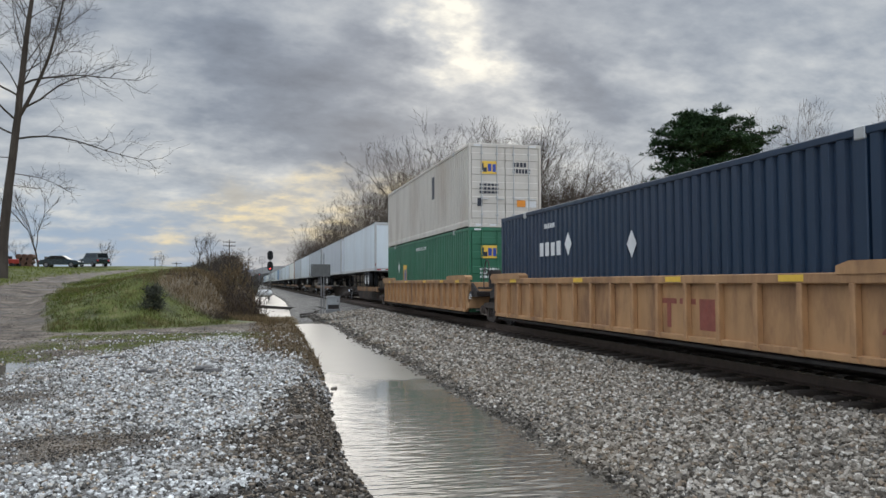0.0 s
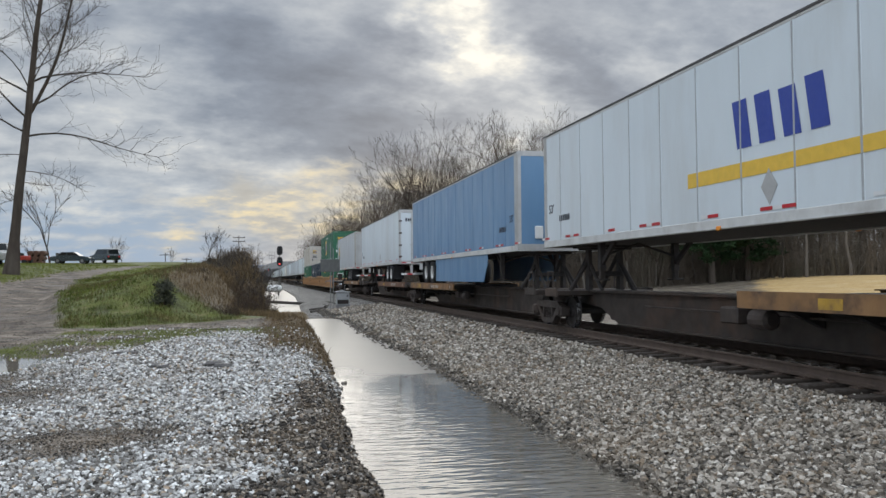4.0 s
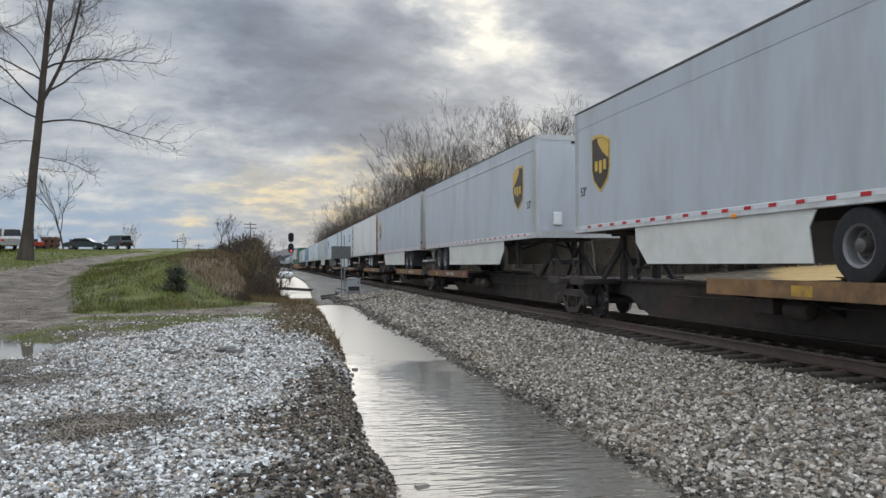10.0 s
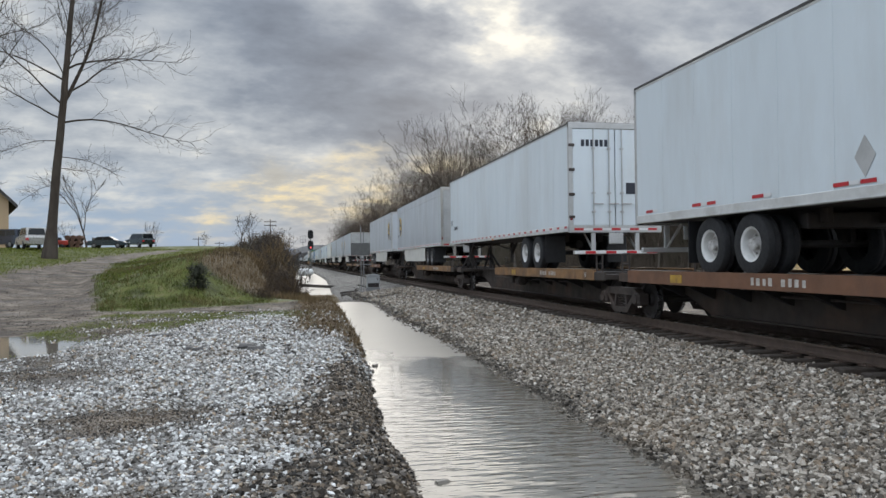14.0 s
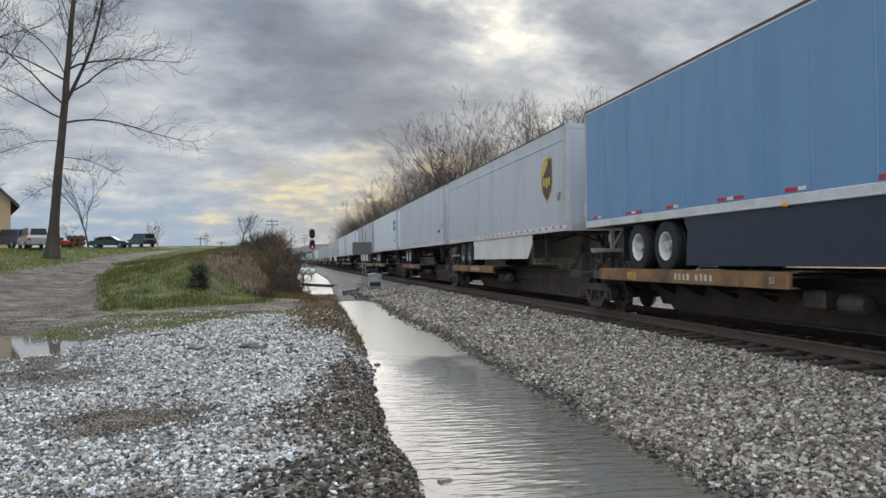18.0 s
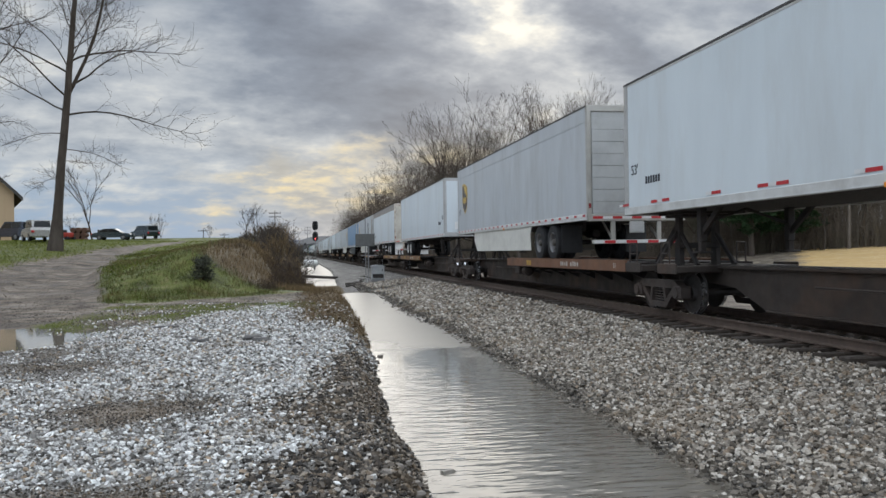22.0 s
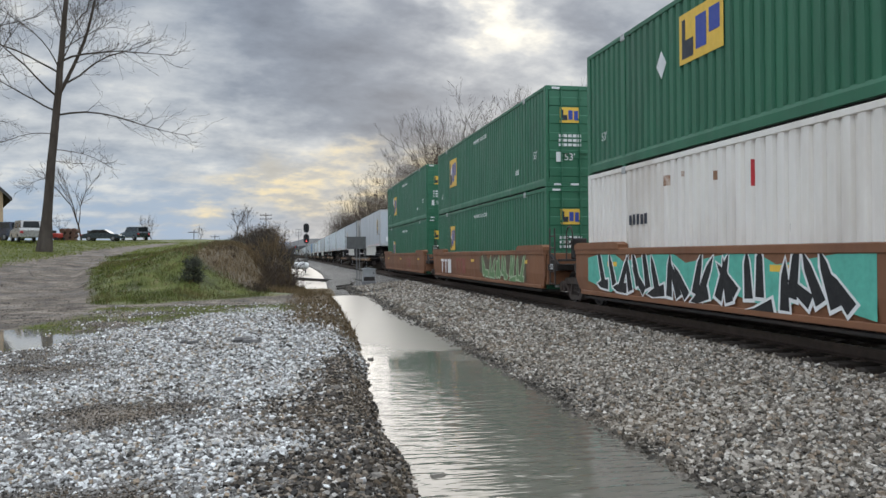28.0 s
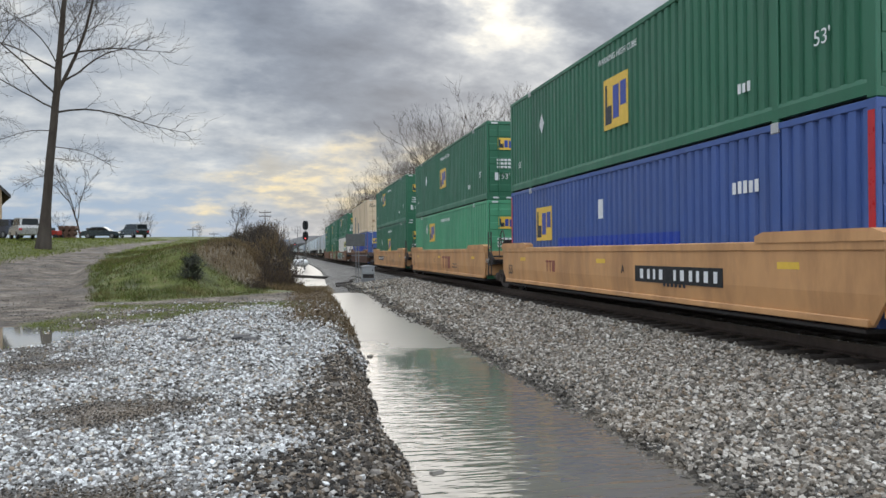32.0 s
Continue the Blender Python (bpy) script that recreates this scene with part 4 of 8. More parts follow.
    if not lite:
        part("document_box", cached(("dbox", key), lambda: Shape().box((0.55, ln, zf + 0.35), (0.80, ln + 0.05, zf + 0.72), 0.02), "document_box", PALE), None, fr)
        part("air_connector", cached(("air", key), lambda: Shape().box((-0.35, ln, zf + 0.42), (-0.05, ln + 0.05, zf + 0.56), 0.02), "air_connector", BLACK), None, fr)
        part("marker_light", cached(("mk", key), lambda: Shape().box((-0.25, ln, zt - 0.22), (0.25, ln + 0.04, zt - 0.16), 0.01), "marker_light", BLACK), None, fr)

    def rear_frame():
        s = Shape()
        for sx in (-1, 1):
            x0, x1 = sorted((sx * 1.19, sx * 1.305))
            s.box((x0, -0.03, zf), (x1, 0.08, zt), 0.012)
        s.box((-1.305, -0.032, zt - 0.15), (1.305, 0.08, zt + 0.01), 0.012)
        s.box((-1.305, -0.034, zf - 0.03), (1.305, 0.08, zf + 0.16), 0.012)
        return s
    rf = part("rear_frame", cached(("rf", key, style.get("rframe", GALV).name), rear_frame, "rear_frame", style.get("rframe", GALV)), None, t)
    tape, tape2 = Shape(), Shape()
    for k in range(9):
        x = -1.17 + 0.26 * k
        (tape if k % 2 == 0 else tape2).box((x, -0.038, zf + 0.03), (x + 0.26, -0.034, zf + 0.09))
    part("red_tape", cached(("rft", key), lambda: tape, "red_tape", RED), None, rf)
    part("white_tape", cached(("rfw", key), lambda: tape2, "white_tape", TAPE), None, rf)
    for sx in (-1, 1):
        part("tail_lamp", cached(("tl", key, sx), lambda: Shape().box((sx * 1.25 - 0.030, -0.05, zf + 0.30), (sx * 1.25 + 0.030, -0.03, zf + 0.42), 0.01), "tail_lamp", LENS), None, rf)
    if lite:
        part("door", cached(("ldoor", key), lambda: Shape().box((-1.19, -0.015, zf + 0.165), (1.19, 0.045, zt - 0.155), 0.012), "door", body), None, t)
    elif doors == "swing":
        for sx in (-1, 1):
            x0, x1 = sorted((sx * 0.012, sx * 1.19))
            d = part("door", cached(("door", key, sx), lambda: Shape().box((x0, -0.015, zf + 0.165), (x1, 0.045, zt - 0.155), 0.012), "door", body), None, t)
            for xb in (0.18, 0.62):
                def rod():
                    s = Shape()
                    s.bar((sx * xb, -0.045, zf + 0.12), (sx * xb, -0.045, zt - 0.14), 0.017)
                    for z in (zf + 0.5, zf + 1.0, zt - 0.7):
                        s.box((sx * xb - 0.05, -0.05, z), (sx * xb + 0.05, -0.012, z + 0.05), 0.008)
                    s.box((sx * xb - 0.03, -0.075, zf + 0.72), (sx * xb + 0.26, -0.045, zf + 0.755), 0.006)
                    return s
                part("lock_rod", cached(("rod", key, sx, xb), rod, "lock_rod", GALV), None, d)
            for z in (zf + 0.35, zf + 0.95, zf + 1.6, zf + 2.25):
                part("hinge", cached(("hinge", sx), lambda: Shape().box((sx * 1.22 - 0.09, -0.055, 0), (sx * 1.22 + 0.075, -0.02, 0.075), 0.01), "hinge", style.get("hinge", CASTING)), None, d, at=pose(0, 0, z))
    else:
        def roll():
            s = Shape()
            n, z0, z1 = 8, zf + 0.165, zt - 0.30
            prof = [(0.04, z0)]
            for k in range(n):
                a_, b_ = z0 + (z1 - z0) * k / n, z0 + (z1 - z0) * (k + 1) / n
                o = -0.008 if k % 2 else -0.012
                prof += [(0.004, a_ + 0.002), (o, a_ + 0.008), (o, b_ - 0.007), (0.004, b_ - 0.001)]
            prof += [(0.0, z1 + 0.004), (0.0, zt - 0.155), (0.04, zt - 0.155)]
            s.prism(prof, "x", -1.17, 1.17)
            return s
        d = part("door", cached(("roll", key), roll, "door", style.get("door_paint", body)), None, t, "sectional roll-up door")
        part("latch", cached(("latch", key), lambda: Shape().box((-0.12, -0.06, zf + 0.20), (0.12, -0.008, zf + 0.32), 0.015), "latch", CASTING), None, d)

    # running gear
    wa = style.get("axle", 2.9)
    wz = 1.52 + 0.0
    rim = RIM if style.get("rim", "steel") == "white" else RIM2

    def bogie():
        s = Shape()
        for sx in (-1, 1):
            s.box((sx * 0.52 - 0.06, wa - 0.6, zf - 0.22), (sx * 0.52 + 0.06, wa + 2.2, zf + 0.03), 0.015)
            for k in (0, 1.26):
                s.prism([(wa + k - 0.35, zf - 0.2), (wa + k - 0.1, wz + 0.02), (wa + k + 0.12, wz + 0.02), (wa + k + 0.1, zf - 0.2)], "x", sx * 0.52 - 0.05, sx * 0.52 + 0.05)
        for k in (0, 1.26):
            s.lathe([(-1.12, 0.065), (1.12, 0.065)], "x", (0, wa + k, wz), 10)
        s.lathe([(0, 0.12), (0.6, 0.12)], "y", (0, wa - 0.2, zf - 0.28), 12)
        s.box((-0.8, wa + 1.9, zf - 0.3), (0.8, wa + 2.05, zf - 0.05), 0.02)
        return s
    bg = part("suspension", cached(("bogie", key, wa), bogie, "suspension", STEEL), None, t)
    for k in (0, 1.26):
        for sx in (-1, 1):
            wheel(bg, sx, wa + k, wz, rim)

    if lite:
        MOVING.append((t, y1 if nose_near else y0, 180 if nose_near else 0))
        return t

    fy, fz = style.get("flap_at", wa - 0.77), 1.22 if "flap_at" not in style else 1.12

    def flap(sx):
        return lambda: Shape().box((sx * 0.95 - 0.3, fy - 0.008, fz), (sx * 0.95 + 0.3, fy + 0.008, zf - 0.05), 0.004)
    for sx in (-1, 1):
        part("mud_flap", cached(("flap", key, fy, sx), flap(sx), "mud_flap", style.get("flap", BLACK)), None, t)

    def bumper():
        s = Shape()
        s.box((-1.18, -0.03, zf - 0.60), (1.18, 0.07, zf - 0.50), 0.012)
        for sx in (-1, 1):
            s.box((sx * 0.62 - 0.06, -0.0, zf - 0.52), (sx * 0.62 + 0.06, 0.06, zf - 0.02), 0.012)
            s.bar((sx * 0.62, 0.05, zf - 0.5), (sx * 0.62, 0.7, zf - 0.02), 0.03)
        return s
    bp = part("rear_bumper", cached(("bump", key), bumper, "rear_bumper", style.get("rframe", GALV)), None, t)
    b1, b2 = Shape(), Shape()
    for k in range(8):
        x = -1.16 + 0.29 * k
        (b1 if k % 2 else b2).box((x, -0.036, zf - 0.585), (x + 0.29, -0.031, zf - 0.515))
    part("red_tape", cached(("bpr", key), lambda: b1, "red_tape", RED), None, bp)
    part("white_tape", cached(("bpw", key), lambda: b2, "white_tape", TAPE), None, bp)
    part("plate", cached(("plate", key), lambda: Shape().box((-0.15, -0.05, zf - 0.30), (0.15, -0.038, zf - 0.15), 0.004).box((-0.2, -0.04, zf - 0.33), (0.2, 0.0, zf - 0.04), 0.01), "plate", GALV), None, bp)
    # landing legs
    lg = ln - 2.75

    def legs(sx):
        def make():
            s = Shape()
            s.box((sx * 0.92 - 0.07, lg - 0.07, 1.42), (sx * 0.92 + 0.07, lg + 0.07, zf + 0.02), 0.01)
            s.box((sx * 0.92 - 0.055, lg - 0.055, 1.24), (sx * 0.92 + 0.055, lg + 0.055, 1.45), 0.008)
            s.box((sx * 0.92 - 0.14, lg - 0.14, 1.20), (sx * 0.92 + 0.14, lg + 0.14, 1.24), 0.008)
            s.prism([(lg - 0.75, zf), (lg - 0.55, zf), (lg, 1.62), (lg, 1.5)], "x", sx * 0.92 - 0.03, sx * 0.92 + 0.03)
            s.bar((sx * 0.92, lg, 1.75), (0, lg, zf), 0.03)
            return s
        return make
    for sx in (-1, 1):
        part("landing_leg", cached(("leg", key, sx), legs(sx), "landing_leg", STEEL), None, t)
    part("kingpin_plate", cached(("kp", key), lambda: Shape().box((-0.7, ln - 1.6, zf - 0.03), (0.7, ln - 0.5, zf + 0.03), 0.01), "kingpin_plate", STEEL), None, t)
    if style.get("skirt"):
        a, b = wa + 2.0, style.get("skirt_to", lg - 0.5)
        zb = 1.14 if style.get("skirt_low", True) else 1.3
        for sx in (-1, 1):
            def panel():
                s = Shape()
                x0 = sx * 1.26
                s.prism([(a, zf + 0.02), (a + 0.18, zf - 0.25), (a + 0.10, zb), (b - 0.5, zb), (b, zf - 0.3), (b, zf + 0.02)], "x", x0 - 0.012, x0 + 0.012)
                return s
            part("side_skirt", cached(("skirt", key, sx, wa, b, zb), panel, "side_skirt", style["skirt"]), None, t)
    # markings
    for sx in (-1, 1):
        if style.get("emblem") == "shield":
            emblem_shield(t, sx, ln - 1.62, zf + 1.52)
        if style.get("emblem") == "slant":
            e = part("lettering", cached(("mt", sx), lambda: bars(sx, -1.55 if sx < 0 else -1.2, zf + 1.72, 6, 0.30, 0.62, 0.11, -0.10 if sx > 0 else 0.10), "lettering", ROYAL), None, t, at=pose(0, ln - 1.75, 0))
            sw = Shape()
            sw.prism([(-1.3, zf + 1.36), (1.15, zf + 1.36), (1.25, zf + 1.62), (-1.2, zf + 1.62)], "x", sx * 1.304 - 0.002, sx * 1.304 + 0.002)
            part("stripe", cached(("sw", sx), lambda: sw, "stripe", AZURE), None, t, "blue stripe", at=pose(0, ln - 1.85, 0))
        if style.get("emblem") == "words":
            part("lettering", cached(("wd", sx, style["ink"].name), lambda: bars(sx, 0, zf + 1.85, 5, 0.20, 0.30, 0.05).add(*(lambda q: (q.v, q.f))(bars(sx, 0.05, zf + 1.42, 6, 0.15, 0.30, 0.05))), "lettering", style["ink"]), None, t, at=pose(0, style.get("word_at", 1.6), 0))
        if style.get("emblem") == "stripe":
            part("lettering", cached(("wd5", sx), lambda: bars(sx, 0, zf + 1.2, 4, 0.42, 0.75, 0.14, 0.12), "lettering", ROYAL), None, t, at=pose(0, 5.5, 0))
            part("stripe", cached(("st5", sx), lambda: Shape().prism([(0.3, zf + 0.75), (9.0, zf + 0.75), (9.0, zf + 1.0), (0.3, zf + 0.92)], "x", sx * 1.303 - 0.002, sx * 1.303 + 0.002), "stripe", YELLOW), None, t, "yellow stripe")
        n = style.get("number", 6)
        ny = ln - 1.3 if style.get("num_nose", True) else 1.0
        if n:
            part("number_marking", cached(("nb", sx, n), lambda: bars(sx, -0.5, zf + 0.62, n, 0.085, 0.15, 0.03), "number_marking", INK), None, t, at=pose(0, ny, 0))
        if style.get("size", True):
            text("size_mark", "53'", 0.30, INK, t, pose(sx * 1.304, ln - 0.62, zf + 0.95, 90, 0, 90 if sx > 0 else -90))
        part("placard", cached(("pl", sx), lambda: Shape().prism([(0, -0.27), (0.19, 0), (0, 0.27), (-0.19, 0)], "x", sx * 1.304 - 0.003, sx * 1.304 + 0.003), "placard", GALV), None, t, at=pose(0, ln * 0.42, zf + 0.55)) if style.get("placard") else None
        part("side_lamp", cached(("sl", sx), lambda: Shape().box((sx * 1.315 - 0.02, -0.06, zf - 0.02), (sx * 1.315 + 0.012, 0.06, zf + 0.05), 0.01), "side_lamp", SIGNORANGE), None, t, at=pose(0, ln * 0.5, 0))
    if style.get("nose_bars"):
        part("number_marking", cached(("nnb", key), lambda: Shape().add(*(lambda q: ([(b, ln + 0.004 if a > 0 else ln - 0.002, c) for a, b, c in q.v], q.f))(bars(1, -0.45, zt - 0.55, 6, 0.10, 0.17, 0.035, 0, 0.0))), "number_marking", INK), None, fr)
    if style.get("door_bars"):
        q = Shape()
        for k in range(6):
            q.box((-0.95 + 0.13 * k, -0.022, zt - 0.62), (-0.95 + 0.13 * k + 0.09, -0.016, zt - 0.44))
        q.box((0.3, -0.022, zf + 1.0), (0.75, -0.016, zf + 1.3))
        part("number_marking", cached(("dnb", key), lambda: q, "number_marking", INK), None, t)
    MOVING.append((t, y1 if nose_near else y0, 180 if nose_near else 0))
    return t


# ---- containers and the well cars that carry them ----
def container(y0, z0, paint, label, deco=(), length=16.15, lock=None):
    """A 53-foot corrugated container; its doors are at y = 0, near the camera."""
    h, ln = 2.885, length
    t = thing("container", pose(TRACK_X, y0, z0), label, "container", "containers on the train")
    key = (ln,)
    lock = lock or (paint if paint.name.endswith("green") else GALV)

    def corrugated(sx):
        def make():
            v, f = [], []
            n, a, b = 57, 0.10, ln - 0.10
            p = (b - a) / n
            xs = []
            for k in range(n):
                y = a + k * p
                xs += [(y, 0.0), (y + p * 0.50, 0.0), (y + p * 0.59, 0.056), (y + p * 0.91, 0.056)]
            xs.append((b, 0.0))
            for y, d in xs:
                x = sx * (1.288 - d)
                v += [(x, y, 0.16), (x, y, h - 0.10)]
            for k in range(len(xs) - 1):
                f.append((2 * k, 2 * k + 2, 2 * k + 3, 2 * k + 1))
            m = len(v)
            v += [(sx * 1.215, p_[1], p_[2]) for p_ in v]
            for k in range(len(xs) - 1):
                f.append((m + 2 * k, m + 2 * k + 1, m + 2 * k + 3, m + 2 * k + 2))
            s = Shape()
            return s.add(v, f)
        return make
    posts = (0.0, 1.98, ln - 1.98 - 0.16, ln - 0.16)
    for sx in (-1, 1):
        part("side_wall", cached(("csw", key, sx), corrugated(sx), "side_wall", paint), None, t)
        x0, x1 = sorted((sx * 1.22, sx * 1.302))
        part("bottom_rail", cached(("cbr", key, sx), lambda: Shape().prism([(sx * 1.20, 0.045), (sx * 1.304, 0.045), (sx * 1.304, 0.20), (sx * 1.282, 0.27), (sx * 1.20, 0.27)], "y", 0.02, ln - 0.02), "bottom_rail", paint), None, t)
        part("top_rail", cached(("ctr", key, sx), lambda: Shape().box((x0, 0.02, h - 0.11), (x1, ln - 0.02, h - 0.005), 0.012), "top_rail", paint), None, t)
        for yp in posts:
            c = part("corner_post", cached(("cpost", sx), lambda: Shape().box((x0 - 0.001, -0.008, 0.0), (x1 + 0.001, 0.168, h), 0.014), "corner_post", paint), None, t, at=pose(0, yp, 0))
            if yp in posts[1:3]:
                part("casting", cached(("cast", sx), lambda: Shape().box((sx * 1.29 - 0.03, -0.01, h - 0.16), (sx * 1.29 + 0.018, 0.17, h + 0.002), 0.012), "casting", GALV), None, c)
    part("roof", cached(("croof", key), lambda: Shape().box((-1.25, 0.03, h - 0.06), (1.25, ln - 0.03, h - 0.015), 0.01), "roof", paint), None, t)
    part("floor", cached(("cfloor", key), lambda: Shape().box((-1.22, 0.05, 0.03), (1.22, ln - 0.05, 0.15), 0.01), "floor", FLOORWOOD), None, t)
    part("front_wall", cached(("cfw", key), lambda: Shape().box((-1.2, ln - 0.07, 0.1), (1.2, ln - 0.01, h - 0.1), 0.01), "front_wall", paint), None, t)

    part("door_sill", cached(("cds", key), lambda: Shape().box((-1.25, -0.004, 0.0), (1.25, 0.06, 0.13), 0.012), "door_sill", paint), None, t)
    part("door_header", cached(("cdh", key), lambda: Shape().box((-1.25, -0.004, h - 0.13), (1.25, 0.06, h), 0.012), "door_header", paint), None, t)
    for sx in (-1, 1):
        def leaf():
            s = Shape()
            a, b = sorted((sx * 0.012, sx * 1.20))
            prof = [(0.05, 0.135), (0.014, 0.135)]
            for k in range(5):
                z = 0.30 + k * 0.5
                prof += [(0.014, z), (0.0, z + 0.02), (0.0, z + 0.24), (0.014, z + 0.26)]
            prof += [(0.014, h - 0.135), (0.05, h - 0.135)]
            return s.prism(prof, "x", a, b)
        d = part("door", cached(("cleaf", key, sx), leaf, "door", paint), None, t)
        for xb in (0.30, 0.85):
            def rod():
                s = Shape()
                s.bar((sx * xb, -0.022, 0.06), (sx * xb, -0.022, h - 0.06), 0.018)
                for z in (0.4, 1.0, 1.9, 2.5):
                    s.box((sx * xb - 0.05, -0.03, z), (sx * xb + 0.05, 0.0, z + 0.06), 0.008)
                s.box((sx * xb - 0.02, -0.055, 0.95), (sx * xb + 0.24, -0.025, 0.985), 0.006)
                return s
            part("lock_rod", cached(("crod", sx, xb), rod, "lock_rod", lock), None, d)
        part("door_tape", cached(("dtp", sx), lambda: Shape().box((sx * 0.45 - 0.12, -0.008, 0.05), (sx * 0.45 + 0.12, -0.005, 0.11)).box((sx * 0.95 - 0.12, -0.008, 0.05), (sx * 0.95 + 0.12, -0.005, 0.11)).box((sx * 1.0 - 0.12, -0.008, h - 0.1), (sx * 1.0 + 0.12, -0.005, h - 0.04)), "door_tape", TAPE), None, d)
    for item in deco:
        kind = item[0]
        if kind == "panel":                         # a yellow panel with dark blocks, on both sides
            _, yp, zp, w, hh = item
            for sx in (-1, 1):
                pn = part("emblem_panel", cached(("epn", sx, w, hh), lambda: Shape().box((sx * 1.296 - 0.004, 0, 0), (sx * 1.296 + 0.004, w, hh)), "emblem_panel", YELLOW), None, t, "yellow emblem panel", at=pose(0, yp, zp))
                q = Shape()
                # a dark block and two blue ones
                def bx(a, b, z0_, z1_):
                    aa, bb = (a, b) if sx > 0 else (w - b, w - a)
                    q.box((sx * 1.303 - 0.002, aa, z0_), (sx * 1.303 + 0.002, bb, z1_))
                bx(w * 0.07, w * 0.15, hh * 0.1, hh * 0.88)
                bx(w * 0.15, w * 0.34, hh * 0.1, hh * 0.46)
                q2 = Shape()

                def bx2(a_, b_, z0_, z1_):
                    aa, bb = (a_, b_) if sx > 0 else (w - b_, w - a_)
                    q2.box((sx * 1.303 - 0.002, aa, z0_), (sx * 1.303 + 0.002, bb, z1_))
                bx2(w * 0.40, w * 0.64, hh * 0.18, hh * 0.82)
                bx2(w * 0.70, w * 0.93, hh * 0.38, hh * 0.84)
                part("emblem_block", cached(("epb", sx, w, hh), lambda: q, "emblem_block", INK), None, pn)
                part("emblem_shape", cached(("eps", sx, w, hh), lambda: q2, "emblem_shape", ROYAL), None, pn)
        elif kind == "doorpanel":
            for xc in ((-0.58,) if len(item) < 2 else (-0.58, 0.58)):
                pn = part("emblem_panel", cached("dpn", lambda: Shape().box((-0.30, -0.012, -0.22), (0.30, -0.003, 0.22), 0.002), "emblem_panel", YELLOW), None, t, "yellow emblem panel", at=pose(xc, 0, 2.05))
                q = Shape()
                q.box((-0.25, -0.016, -0.15), (-0.20, -0.013, 0.15))
                q.box((-0.20, -0.016, -0.15), (-0.08, -0.013, 0.0))
                part("emblem_block", cached("dpb", lambda: q, "emblem_block", INK), None, pn)
                part("emblem_shape", cached("dps", lambda: Shape().box((-0.05, -0.016, -0.13), (0.08, -0.013, 0.13)).box((0.12, -0.016, -0.15), (0.24, -0.013, 0.12)), "emblem_shape", ROYAL), None, pn)
        elif kind == "diamond":
            for sx in (-1, 1):
                part("placard", cached(("dia", sx), lambda: Shape().prism([(0, -0.27), (0.2, 0), (0, 0.27), (-0.2, 0)], "x", sx * 1.297 - 0.004, sx * 1.297 + 0.004), "placard", item[3]), None, t, at=pose(0, item[1], item[2]))
        elif kind == "doordiamond":
            part("placard", cached("ddia", lambda: Shape().prism([(0, -0.24), (0.22, 0), (0, 0.24), (-0.22, 0)], "y", -0.012, -0.004), "placard", TAPE), None, t, at=pose(0.88, 0, 1.65))
        elif kind == "size":
            col = item[1]
            for sx in (-1, 1):
                text("size_mark", "53'", 0.30, col, t, pose(sx * 1.297, 1.0, 1.0, 90, 0, 90 if sx > 0 else -90))
                text("size_mark", "53'", 0.26, col, t, pose(sx * 1.297, ln - 1.0, 0.8, 90, 0, 90 if sx > 0 else -90))
            text("size_mark", "53'", 0.28, col, t, pose(-0.6, -0.012, 0.85, 90, 0, 0))
        elif kind == "bars":                        # unreadable side lettering: y, z, count, width, height, material
            _, yb, zb, n, w, hh, mt = item
            for sx in (-1, 1):
                part("lettering", cached(("cb", sx, n, w, hh), lambda: bars(sx, 0, 0, n, w, hh, w * 0.3, 0, 1.294), "lettering", mt), None, t, at=pose(0, yb, zb))
        elif kind == "doorcode":
            q = Shape()
            for r_, n_ in ((0, 4), (1, 6)):
                for k in range(n_):
                    q.box((-1.08 + 0.085 * k, -0.008, 2.42 - 0.17 * r_), (-1.03 + 0.085 * k, -0.003, 2.54 - 0.17 * r_))
            part("lettering", q, item[1], t)
            for k, (xr, zr, wr, hr) in enumerate(((-0.72, 0.98, 0.26, 0.30), (0.62, 0.86, 0.34, 0.40), (-0.30, 1.12, 0.12, 0.34), (0.18, 1.0, 0.14, 0.26), (-0.8, 0.5, 0.5, 0.10), (0.5, 1.72, 0.30, 0.10))):
                ring = [(xr + wr / 2 * (0.75 + 0.25 * math.sin(3.1 * j + k)) * math.cos(j * 0.524), zr + hr / 2 * (0.75 + 0.25 * math.cos(2.3 * j + k)) * math.sin(j * 0.524)) for j in range(12)]
                part("rust_patch", Shape().prism(ring, "y", -0.0045, -0.002), DOORRUST, t, "brown rust patch on the door")
        elif kind == "words":
            _, words, yw, zw, size, mt = item
            for sx in (-1, 1):
                text("warning_text", words, size, mt, t, pose(sx * 1.292, yw, zw, 90, 0, 90 if sx > 0 else -90))
        elif kind == "doorbars":
            q = Shape()
            for k in range(4):
                q.box((0.28 + 0.13 * k, -0.008, 2.10), (0.37 + 0.13 * k, -0.003, 2.25))
            for k in range(6):
                q.box((0.28 + 0.11 * k, -0.008, 1.88), (0.36 + 0.11 * k, -0.003, 2.03))
            for r_ in range(3):
                for k in range(5):
                    q.box((-0.92 + 0.14 * k, -0.008, 1.42 - 0.13 * r_), (-0.81 + 0.14 * k, -0.003, 1.50 - 0.13 * r_))
            q.box((-1.0, -0.008, 0.72), (-0.82, -0.003, 1.0))
            part("lettering", cached(("cdb", item[1].name), lambda: q, "lettering", item[1]), None, t)
            part("notice", cached("cnot", lambda: Shape().box((0.42, -0.01, 0.72), (0.72, -0.004, 0.95)), "notice", SIGNORANGE), None, t, "orange notice")
